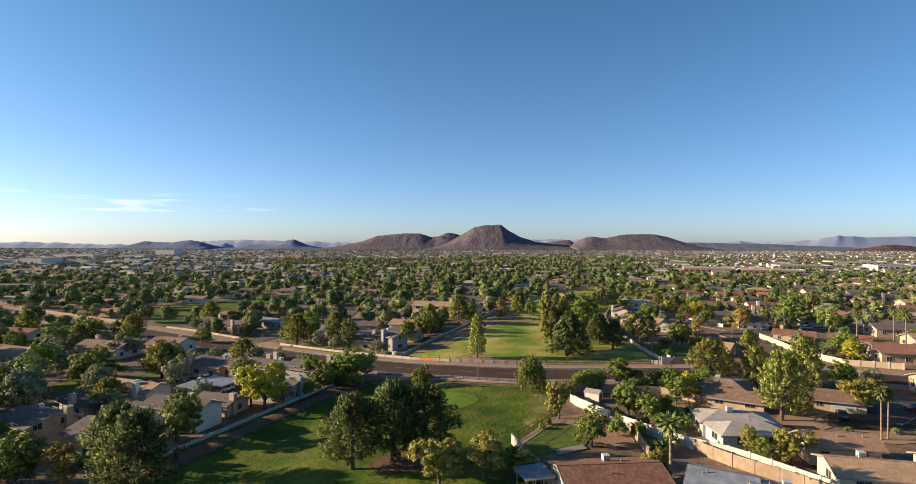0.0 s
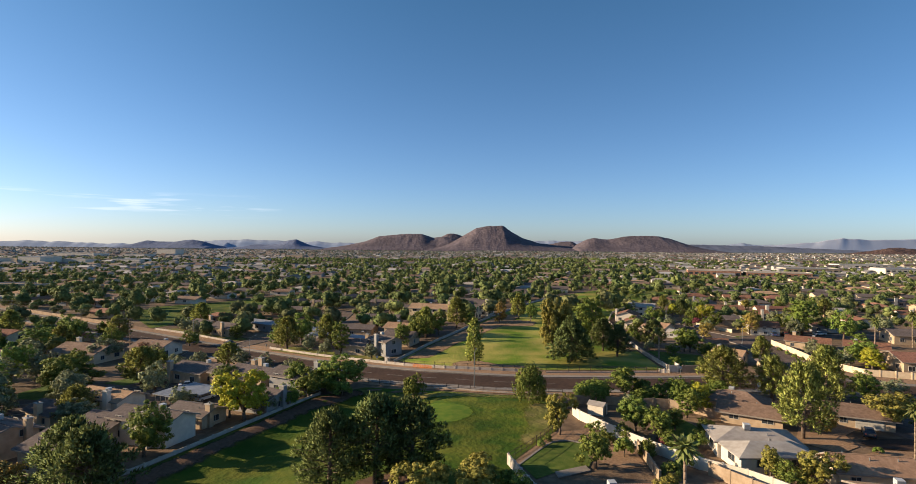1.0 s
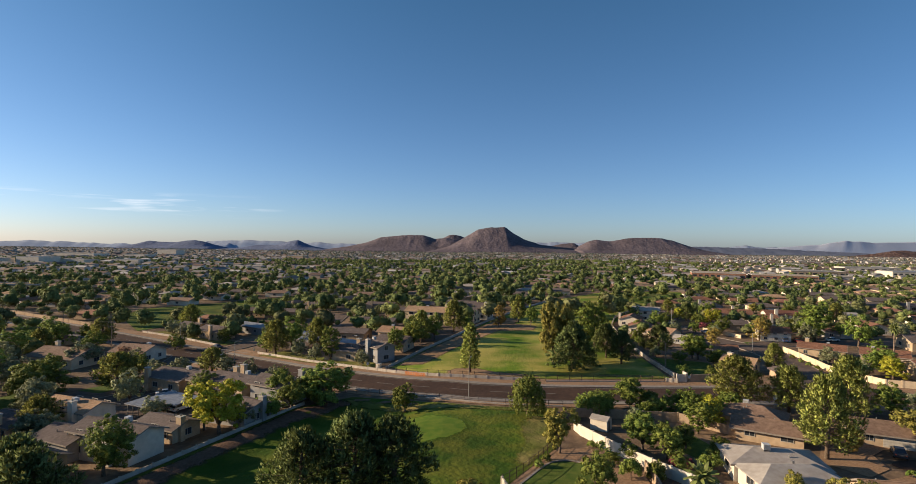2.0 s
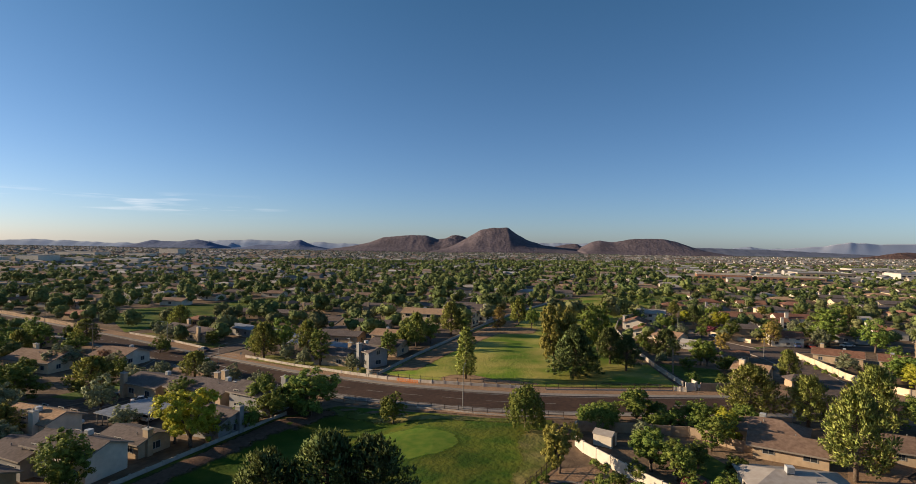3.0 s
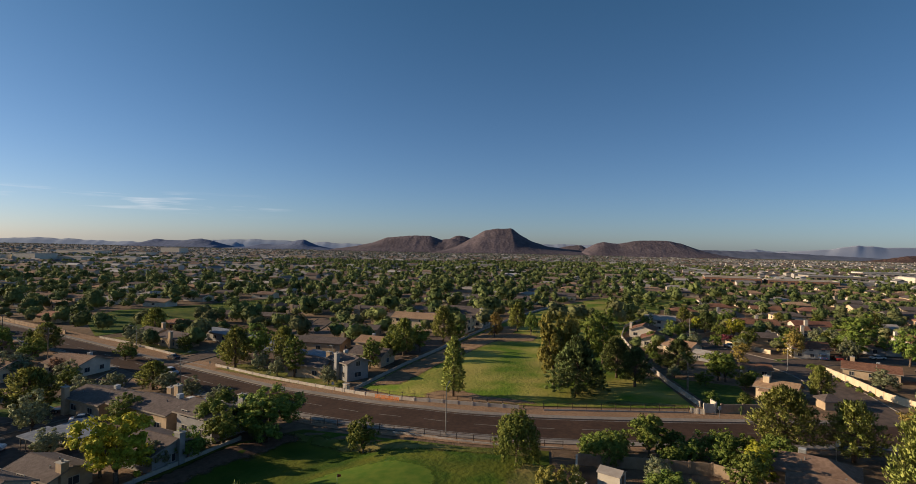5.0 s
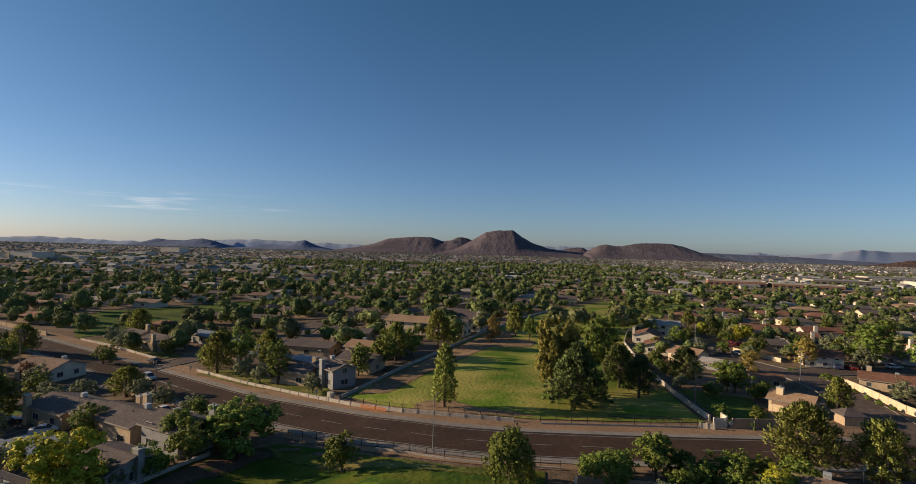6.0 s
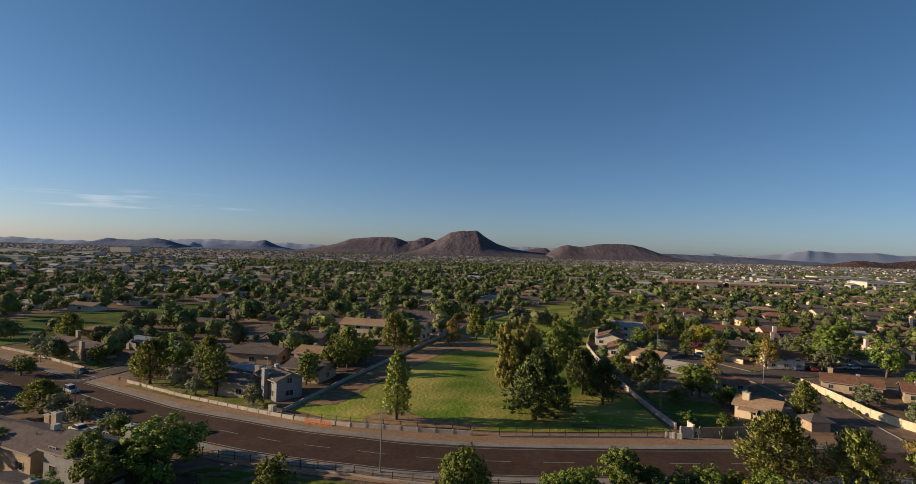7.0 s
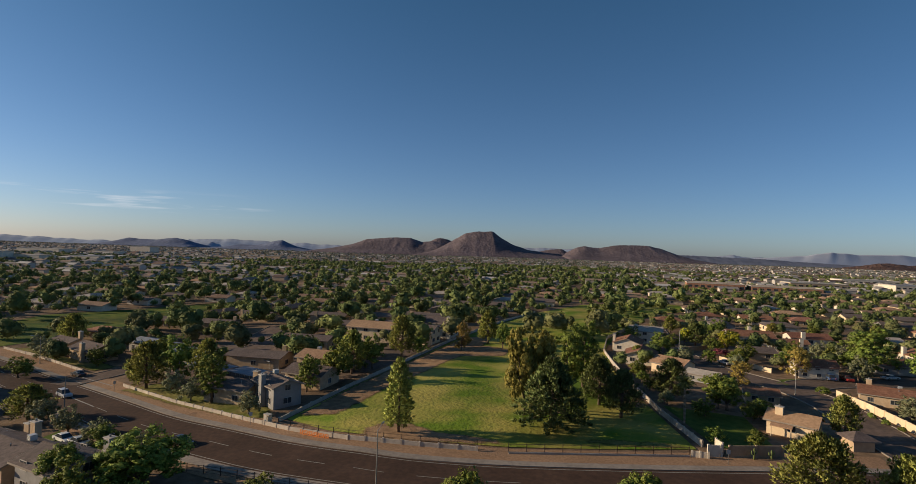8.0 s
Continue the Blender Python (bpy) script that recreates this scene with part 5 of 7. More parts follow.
tree("shrub", -30.0, 136.8, 4.2, 2.6, "at the fence corner")
# added, taller than the bushes behind the wall, to cast shade on the turf
for sx, sy, sz, sr in ((-56.5, 90.5, 6.6, 2.8), (-39.6, 122.6, 5.0, 2.2)):
    tree("olive", sx, sy, sz, sr, "behind the low wall")
tree("shrub", -36.2, 128.6, 2.6, 1.6, "along the low wall")
tree("broad", -99.4, 146.2, 10.2, 7.0, "on the driveway lawn")
tree("pine", -84.5, 152.0, 10.0, 6.4, "beside the driveway")
tree("olive", -80.5, 161.2, 6.6, 3.4, "beside the driveway")
tree("olive", -76.0, 166.0, 6.2, 3.2, "beside the driveway")
tree("pine", -78.0, 119.0, 8.0, 4.6, "between the apartments")
tree("olive", -74.5, 114.5, 7.0, 4.4, "between the apartments")
tree("broad", -66.5, 80.5, 9.4, 4.6, "beside the apartments")
tree("broad", -74.0, 82.5, 8.8, 4.4, "beside the apartments")
tree("gold", -60.0, 81.5, 7.4, 3.5, "beside the apartment wall")
tree("olive", -115.0, 141.6, 9.4, 6.6, "on the driveway lawn")
tree("olive", -103.0, 128.0, 7.4, 4.4, "on the driveway lawn")
tree("broad", -112.0, 122.0, 8.0, 5.0, "on the driveway lawn")
tree("olive", -124.0, 128.0, 8.6, 5.4, "on the driveway lawn")
tree("broad", -121.0, 112.0, 8.0, 5.0, "beside the lawn")
tree("broad", -58.5, 143.0, 6.8, 4.2, "between the apartments")
tree("olive", -61.9, 128.8, 5.0, 3.2, "between the carports")
tree("pine", -69.6, 171.4, 7.0, 4.6, "on the corner lawn")
tree("olive", -64.0, 167.5, 5.6, 3.2, "on the corner lawn")
tree("olive", -55.0, 162.0, 5.8, 2.7, "beside the pavement")
tree("olive", -46.2, 157.4, 4.6, 2.8, "beside the pavement")
tree("broad", -42.5, 153.8, 4.8, 2.6, "beside the pavement")
tree("olive", -113.6, 179.0, 8.2, 5.8, "beside the tiled house")
tree("rust", -100.5, 180.0, 6.5, 2.8, "beside the driveway")
tree("olive", -95.5, 177.0, 6.6, 3.6, "beside the driveway")
tree("broad", -92.0, 173.0, 6.0, 3.2, "beside the driveway")
tree("broad", -99.0, 205.0, 6.0, 4.0, "beside the road")
# west, north of the road
tree("olive", -26.4, 172.4, 5.3, 2.5, "on the thin lawn")
tree("tall", -37.8, 181.2, 11.0, 3.4, "on the thin lawn")
tree("olive", -42.8, 182.4, 5.6, 2.8, "on the thin lawn")
tree("olive", -50.8, 189.8, 6.0, 3.2, "on the thin lawn")
tree("pine", -59.4, 194.3, 11.4, 5.0, "on the thin lawn")
tree("broad", -64.5, 199.5, 8.0, 3.4, "on the corner lawn")
tree("broad", -19.5, 189.4, 8.6, 3.6, "beside the apartment wall")
tree("broad", -14.2, 198.0, 11.5, 4.6, "beside the fairway wall")
tree("pine", -12.4, 206.6, 11.5, 4.4, "beside the fairway wall")
tree("yellow", -16.0, 203.0, 7.5, 3.0, "beside the fairway wall")
tree("pine", -1.6, 227.5, 12.5, 5.0, "beside the fairway wall")
tree("broad", -8.0, 212.0, 10.4, 4.2, "beside the fairway wall")
tree("broad", 4.0, 232.0, 6.0, 3.0, "beside the fairway wall")
tree("broad", -57.6, 205.0, 12.0, 5.6, "beside the parking lot")
tree("pine", -47.0, 199.0, 11.0, 4.4, "beside the parking lot")
tree("broad", -72.0, 222.0, 8.5, 4.2, "beside the driveway")
tree("olive", -108.0, 227.0, 6.4, 3.8, "on the corner lawn")
tree("olive", -116.0, 234.0, 6.6, 3.8, "on the corner lawn")
tree("broad", -88.0, 219.5, 6.0, 3.0, "on the corner lawn")
tree("broad", -153.2, 217.8, 10.2, 5.6, "beside the road")
tree("pine", -131.3, 214.0, 9.6, 5.0, "beside the road")
tree("broad", -141.0, 206.0, 9.0, 5.0, "beside the road")
tree("broad", -126.0, 202.0, 7.2, 4.6, "beside the road")
tree("pine", -118.0, 252.0, 10.5, 5.0, "beside the fairway")
# east, south of the road
tree("acacia", 19.6, 105.6, 8.0, 3.1, "beside the garden fence")
tree("broad", 22.7, 91.2, 7.4, 3.2, "in a back garden")
tree("broad", 33.6, 107.0, 7.2, 4.0, "beside the white wall")
tree("broad", 36.4, 103.8, 6.0, 3.2, "beside the white wall")
tree("shrub", 28.3, 95.6, 3.6, 1.9, "beside the garden wall")
tree("shrub", 31.9, 95.4, 3.2, 1.7, "beside the garden wall")
tree("broad", 37.9, 128.6, 7.6, 3.7, "beside the road")
tree("weeping", 30.5, 126.2, 4.8, 3.6, "beside the road")
tree("olive", 36.0, 119.0, 4.0, 2.6, "in a back garden")
tree("broad", 46.2, 115.6, 6.4, 3.4, "in a back garden")
tree("yellow", 50.5, 119.4, 6.2, 3.2, "in a back garden")
tree("broad", 43.0, 126.5, 4.4, 3.2, "beside the road")
tree("broad", 50.0, 128.6, 5.0, 3.2, "beside the road")
tree("broad", 57.0, 126.0, 5.2, 3.4, "beside the road")
tree("pine", 62.0, 104.4, 13.4, 5.0, "between the houses")
tree("pine", 76.8, 121.0, 13.2, 4.8, "between the houses")
tree("pine", 60.8, 131.6, 11.0, 6.0, "beside the road")
tree("pine", 70.0, 128.6, 9.6, 4.8, "beside the road")
tree("gold", 82.0, 130.0, 8.0, 4.2, "beside the road")
tree("broad", 88.5, 126.0, 7.4, 4.2, "beside the road")
tree("gold", 68.4, 107.6, 4.6, 2.2, "beside the house")
tree("acacia", 81.4, 109.4, 7.4, 5.0, "spreading over a front yard")
tree("broad", 48.0, 84.8, 4.4, 2.5, "beside the white wall")
tree("acacia", 51.6, 83.6, 6.0, 3.2, "beside the white wall")
tree("acacia", 47.6, 88.4, 4.6, 2.1, "beside the house")
tree("palm", 29.8, 74.8, 10.4, 2.3, "in a back garden")
tree("acacia", 29.0, 78.6, 4.8, 2.4, "beside the brown-roofed house")
tree("shrub", 33.0, 88.0, 2.6, 1.8, "in a back garden")
tree("shrub", 36.0, 90.6, 2.4, 1.6, "in a back garden")
tree("broad", 32.6, 96.6, 2.8, 1.4, "beside the garden wall")
tree("broad", 36.6, 97.4, 3.4, 1.7, "beside the garden wall")
tree("palm", 73.2, 94.2, 9.2, 1.5, "in a gravel yard")
tree("palm", 74.6, 94.6, 8.7, 1.4, "in a gravel yard")
tree("olive", 99.0, 131.0, 4.2, 3.0, "beside the road")
tree("broad", 98.0, 92.0, 6.0, 3.6, "behind the house")
# east, north of the road
tree("dark_pine", 63.6, 186.5, 9.4, 4.6, "in a back garden")
tree("palm", 59.9, 170.4, 9.1, 2.3, "beside the garden wall")
tree("broad", 71.5, 181.0, 7.8, 4.4, "in a back garden")
tree("broad", 66.0, 175.0, 4.0, 2.6, "in a back garden")
tree("broad", 60.9, 158.8, 3.2, 2.0, "behind the block wall")
tree("broad", 67.0, 157.6, 3.4, 2.0, "behind the block wall")
tree("broad", 74.0, 172.0, 4.6, 2.6, "beside the house")
tree("pine", 86.0, 163.0, 8.0, 3.0, "beside the house")
tree("gold", 108.4, 213.0, 9.0, 4.4, "on the front lawn")
tree("tall", 128.0, 213.0, 14.4, 5.4, "beside the street")
tree("olive", 122.0, 208.6, 8.0, 3.4, "beside the street")
tree("broad", 137.0, 204.0, 12.0, 4.8, "beside the street")
tree("palm", 125.8, 174.0, 12.0, 1.9, "beside the wall")
tree("palm", 139.0, 171.0, 13.0, 2.0, "beside the wall")
tree("palm", 150.0, 190.0, 12.0, 2.0, "beside a house")
tree("olive", 108.0, 174.6, 5.6, 3.6, "behind the garden wall")
tree("broad", 111.5, 164.0, 6.0, 3.6, "behind the garden wall")
tree("yellow", 113.0, 157.5, 6.2, 4.4, "behind the garden wall")
tree("olive", 106.8, 160.5, 5.0, 3.0, "behind the garden wall")
tree("broad", 118.0, 166.5, 7.0, 4.4, "behind the garden wall")
for sx, sy, sr in ((28, 128.5, 2.2), (33.5, 129.5, 2.6), (42, 129.8, 2.4), (46.5, 129.2, 2.6), (53.5, 129.8, 2.4), (58, 130.4, 2.4), (40, 124.6, 2.2), (48, 125.0, 2.4), (54, 122.5, 2.6), (38.5, 111.5, 2.2), (41.0, 108.0, 2.6), (44.6, 103.5, 2.2), (41.5, 99.5, 2.0), (30.2, 103.4, 1.8), (26.6, 100.5, 1.6)):
    tree("broad", sx, sy, sr * 1.7, sr, "in a dense hedge row")
for sx, sy in ((36.6, 100.6), (38.2, 100.2), (37.4, 101.6)):
    tree("bougainvillea", sx, sy, 1.9, 1.3, "beside the garden wall")
tree("shrub", 103.8, 195.4, 2.0, 1.8, "at the street corner")
for sx, sy in ((102.2, 188), (102.0, 182), (101.2, 176.5), (100.6, 172), (100.2, 167.5), (33.8, 98.8), (41.5, 90.0), (44.5, 88.0), (39.6, 94.4), (48.5, 80.5), (46.2, 83.6), (78, 97), (81.5, 96), (84, 93.5), (70, 97.5), (25.5, 108.5), (15.6, 100), (17, 102.4)):
    tree("shrub", sx, sy, 1.3, 0.95, "along the garden wall")


for sx, sy, sz, sr in ((62.5, 203, 3.4, 2.0), (66.5, 199, 3.0, 1.8), (64, 209.5, 5.2, 2.8), (70, 229, 5.0, 2.6), (84.5, 230, 5.4, 2.8), (82.5, 245, 7.4, 3.9), (79, 262, 7.0, 3.6), (97, 222, 4.6, 2.6), (104, 232, 6.8, 3.4),
                       (100.5, 247, 6.4, 3.2), (107, 249, 7.6, 3.8), (113, 226, 5.6, 3.0), (122, 236, 7.0, 3.6), (128, 228, 6.0, 3.2), (98, 262, 6.6, 3.3), (106, 268, 7.4, 3.6), (115, 262, 6.0, 3.0), (120, 285, 7.2, 3.6), (94, 283, 6.4, 3.2), (104, 291, 7.0, 3.4), (90, 262, 4.2, 2.2), (133, 240, 6.6, 3.4)):
    tree(("broad", "olive", "broad", "yellow", "pine")[int(sx * 7 + sy) % 5], sx, sy, sz, sr, "in a garden among the houses")
for kind, sx, sy, sz, sr in (('broad', 72.9, 179.7, 8.0, 4.6), ('broad', 77.1, 174.4, 4.4, 2.8), ('broad', 61.7, 194.8, 3.4, 1.8), ('broad', 63.6, 211.9, 2.6, 1.5), ('olive', 61.4, 183.0, 3.8, 2.0), ('dark_pine', 100.7, 259.2, 8.4, 4.4), ('broad', 91.4, 228.5, 4.6, 2.6), ('broad', 97.9, 224.4, 5.2, 3.2), ('broad', 89.0, 250.9, 6.0, 3.4), ('olive', 84.3, 227.7, 4.2, 2.4), ('tall', 129.7, 220.0, 11.0, 4.4), ('olive', 129.7, 226.0, 8.0, 3.6), ('pine', 168.0, 262.3, 9.0, 4.0), ('broad', 142.0, 221.8, 6.0, 3.4), ('broad', 160.1, 286.1, 6.4, 3.6), ('acacia', 146.0, 290.5, 6.0, 3.4)):
    tree(kind, sx, sy, sz, sr, "in a back garden")
tree("bougainvillea", 100.5, 240, 3.0, 2.6, "beside the street")


# a dense belt of garden trees to the west and east
belt = random.Random(5)
spots = 0
while spots < 48:
    x, y = belt.uniform(-205, -104), belt.uniform(88, 222)
    r = belt.uniform(3.0, 5.8)
    if abs(x) > 0.95 * y + 55 or any((px - x) ** 2 + (py - y) ** 2 < (0.75 * (pr + r)) ** 2 for px, py, pr in PLANTED) or any((hx - x) ** 2 + (hy - y) ** 2 < (hr + 0.4 * r) ** 2 for hx, hy, hr in HOUSES):
        continue
    if any((p.x - x) ** 2 + (p.y - y) ** 2 < (8 + r * 0.4) ** 2 for line in (MAIN, SOUTH) for p, n in line):
        spots += 0.02
        continue
    tree(belt.choice(("broad", "broad", "pine", "olive", "tall")), x, y, r * belt.uniform(1.7, 2.3), r, "in a dense row")
    spots += 1
spots = 0
while spots < 28:
    x, y = belt.uniform(86, 190), belt.uniform(100, 232)
    r = belt.uniform(2.4, 4.6)
    if abs(x) > 0.9 * y + 45 or any((px - x) ** 2 + (py - y) ** 2 < (0.8 * (pr + r)) ** 2 for px, py, pr in PLANTED) or any((hx - x) ** 2 + (hy - y) ** 2 < (hr + 0.5 * r) ** 2 for hx, hy, hr in HOUSES):
        continue
    if any((p.x - x) ** 2 + (p.y - y) ** 2 < (8 + r * 0.5) ** 2 for line in (MAIN, EAST, EAST2, COURT) for p, n in line):
        spots += 0.02
        continue
    tree(belt.choice(("broad", "yellow", "pine", "olive", "gold")), x, y, r * belt.uniform(1.6, 2.2), r, "beside the houses")
    spots += 1


# ---- hills on the horizon ----
def hill(cx, cy, crest, mat, label, deep=480.0, seed=0.0, step=9.0, cut=0.035, rough=0.55):
    """A desert hill: a crest line of a few (offset, height) knots over a deep base, its flanks concave and cut by gullies."""
    sh = Shape()
    x0, x1 = crest[0][0], crest[-1][0]
    nx, ny = int((x1 - x0) / step), 40
    knots = np.array(crest, float)
    for j in range(ny + 1):
        v = -1 + 2 * j / ny
        for i in range(nx + 1):
            u = x0 + (x1 - x0) * i / nx
            p = Vector(((cx + u) * 0.006, v * deep * 0.006, seed))
            w = u + abs(v) * 30 * noise.noise(p * 1.3) - abs(v) * (u - (x0 + x1) / 2) * 0.25
            h = sum(float(np.interp(w + o, knots[:, 0], knots[:, 1])) for o in (-10, 0, 10)) / 3
            gully = 1 - abs(noise.noise(Vector(((cx + u) * 0.016, v * 2.2, seed + 4)))) * 2
            z = h * (1 - abs(v)) ** 1.15 * (1 - cut * min(1, 3 * abs(v)) * (1 - gully))
            z += rough * min(1, z / 45) * (4.0 * noise.noise(p * 3) + 2.6 * noise.noise(p * 8) + 1.8 * noise.noise(p * 19))
            edge = min(1, i / 6, (nx - i) / 6, j / 3, (ny - j) / 3)
            sh.v.append((cx + u, cy + v * deep, max(z, 0) * edge - 4 * (1 - edge) - 1 + gz(0, cy)))
    for j in range(ny):
        for i in range(nx):
            k = j * (nx + 1) + i
            sh.f.append((k, k + 1, k + nx + 2, k + nx + 1))
    return tagged(part("hill", sh, M[mat], None, smooth=True), label, "hill", kind="structure")


hill(190, 4000, [(-560, 0), (-400, 16), (-294, 70), (-190, 132), (-126, 171), (-40, 184), (70, 188), (95, 168), (140, 137), (200, 103), (320, 64), (430, 50), (600, 20), (720, 0)], "rock", "tall brown desert hill with a flat rocky summit", 500, 2.0)
hill(-480, 4150, [(-600, 0), (-515, 24), (-448, 34), (-304, 66), (-197, 106), (10, 126), (130, 125), (215, 97), (300, 108), (372, 93), (520, 60), (640, 0)], "rock", "low brown desert hill with a flat top", 480, 1.0)
hill(-140, 4420, [(-240, 0), (-85, 106), (-30, 134), (8, 138), (60, 130), (110, 110), (260, 0)], "rock", "dark rocky knob behind the hills", 200, 11.0)
hill(740, 4100, [(-220, 0), (-132, 54), (-46, 72), (42, 78), (80, 56), (150, 36), (240, 0)], "rock", "small dark rocky knob", 250, 3.0)
hill(1300, 4000, [(-600, 0), (-473, 66), (-430, 94), (-374, 103), (-276, 92), (-148, 117), (-37, 122), (86, 121), (193, 98), (321, 54), (444, 15), (540, 0)], "rock", "long brown desert hill with a level crest", 480, 4.0)
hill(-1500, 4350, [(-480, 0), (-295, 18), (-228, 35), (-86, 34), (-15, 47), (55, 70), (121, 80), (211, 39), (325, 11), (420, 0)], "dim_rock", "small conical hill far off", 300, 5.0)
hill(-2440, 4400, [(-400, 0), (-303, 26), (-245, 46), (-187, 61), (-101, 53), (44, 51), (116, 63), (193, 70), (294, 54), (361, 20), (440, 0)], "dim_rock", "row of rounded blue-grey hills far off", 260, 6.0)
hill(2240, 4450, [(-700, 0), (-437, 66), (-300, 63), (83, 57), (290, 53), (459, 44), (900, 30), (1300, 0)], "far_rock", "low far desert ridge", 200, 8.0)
hill(2960, 3600, [(-460, 0), (-343, 6), (-267, 32), (-218, 48), (-123, 49), (-9, 37), (200, 60), (420, 50), (600, 0)], "red_rock", "low red-brown desert hill", 300, 7.0)


def far_range(x0, x1, y, base, amp, scale, mat, label, seed):
    """A mountain range along the edge of the plain."""
    sh = Shape()
    n = 320
    for j, (dy, f) in enumerate(((0, 0.0), (60, 0.6), (110, 1.0), (150, 0.0))):
        for i in range(n + 1):
            x = x0 + (x1 - x0) * i / n
            e = min(1, i / 16, (n - i) / 16)
            h = base + amp * (noise.noise(Vector((x / scale, seed, 0))) + 0.5 * noise.noise(Vector((x / scale * 2.7, seed, 4))) + 0.3 * noise.noise(Vector((x / scale * 6, seed, 8))) + 0.06 * noise.noise(Vector((x / scale * 15, seed, 2))))
            sh.v.append((x, y + dy, max(4, h) * e * f - 5 + gz(0, y)))
    for j in range(3):
        for i in range(n):
            k = j * (n + 1) + i
            sh.f.append((k, k + 1, k + n + 2, k + n + 1))
    return tagged(part("mountain_range", sh, M[mat], None, smooth=True), label, "mountains", kind="structure")


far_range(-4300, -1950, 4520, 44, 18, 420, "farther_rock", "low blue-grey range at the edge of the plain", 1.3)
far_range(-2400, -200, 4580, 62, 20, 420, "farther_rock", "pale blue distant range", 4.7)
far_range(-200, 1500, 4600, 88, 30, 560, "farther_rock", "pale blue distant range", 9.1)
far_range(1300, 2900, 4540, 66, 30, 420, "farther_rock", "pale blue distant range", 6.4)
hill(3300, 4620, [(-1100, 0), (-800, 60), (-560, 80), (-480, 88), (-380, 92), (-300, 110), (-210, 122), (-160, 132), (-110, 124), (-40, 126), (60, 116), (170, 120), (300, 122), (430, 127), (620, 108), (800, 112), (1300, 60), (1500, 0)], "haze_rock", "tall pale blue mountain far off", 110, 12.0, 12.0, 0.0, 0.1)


# ---- the suburb beyond ----
rng = np.random.default_rng(11)
ROADS = [(MAIN, 9), (EAST, 7), (EAST2, 7), (NORTH, 6), (SOUTH, 6), (COURT, 7)]
SPOTS = [(p.x, p.y, r) for line, r in ROADS for p, n in line[::2]]
SX = np.array([(a, b) for a, b, c in SPOTS])
SR = np.array([c for a, b, c in SPOTS])
# broad far streets, along which nothing stands
BLOCK_X, BLOCK_Y, LEAN = 128.0, 62.0, radians(-12)


def free(x, y, r, houses=True, keep=None):
    if np.any((SX[:, 0] - x) ** 2 + (SX[:, 1] - y) ** 2 < (SR + r) ** 2):
        return False
    for o in (FAIR, HOLE, WEST):
        if inside(x, y, o) or rim(x, y, o) < r * 0.6:
            return False
    if houses:
        for hx, hy, hr in HOUSES:
            if (hx - x) ** 2 + (hy - y) ** 2 < (hr * 0.8 + r) ** 2:
                return False
    return True


def on_far_street(x, y):
    u = x * math.cos(LEAN) + y * math.sin(LEAN)
    v = -x * math.sin(LEAN) + y * math.cos(LEAN)
    return (u % BLOCK_X) < 9 or (v % BLOCK_Y) < 9


# houses that can be told apart, from a few models
models = []
for wall, roof, label, hip in (("white_wall", "roof_brown", "white suburban house with a brown roof", False), ("tan_wall", "roof_tan", "tan suburban house with a tan roof", False),
                               ("cream_wall", "roof_grey", "cream suburban house with a grey roof", True), ("tan_wall", "roof_red", "tan suburban house with a clay tile roof", True),
                               ("cream_wall", "roof_pale", "cream suburban house with a pale roof", False), ("tan_wall", "roof_brown", "tan suburban house with a brown roof", True),
                               ("grey_wall", "roof_grey", "grey suburban house with a grey roof", False)):
    models.append([house(0, 0, 13.5, 9, 0, wall, roof, label, 2.8, 1.35, hip=hip, chimney=(3, 4.7) if not hip else None, garage=(0, 2.6), vents=0, lite=True), False])
    HOUSES.pop()
plain = []
for wall, roof, label, hip in (("white_wall", "roof_umber", "white suburban house with a dark brown roof", False), ("tan_wall", "roof_tan", "tan suburban house with a pale tan roof", True),
                               ("cream_wall", "roof_grey", "cream suburban house with a low grey roof", False), ("white_wall", "roof_pale", "white suburban house with a pale flat-pitched roof", True)):
    plain.append([house(0, 0, 14.5, 9.5, 0, wall, roof, label, 2.8, 1.3, hip=hip, vents=0, lite=True, bare=True), False])
    HOUSES.pop()
apart = [house(0, 0, 16, 8.5, 0, "tan_wall", "roof_grey", "long low apartment block with a grey roof among trees", 3.2, 1.05, chimney=(5, 4.6), vents=0, lite=True, **AP), False]
HOUSES.pop()
count = 0
cells = []
for i in range(-5, 7):
    for j in range(2, 13):
        for a in range(5):
            for b in (0, 1):
                u, v = i * BLOCK_X + 21 + a * 23, j * BLOCK_Y + 20 + b * 29
                cells.append((u * math.cos(LEAN) - v * math.sin(LEAN), u * math.sin(LEAN) + v * math.cos(LEAN), b))
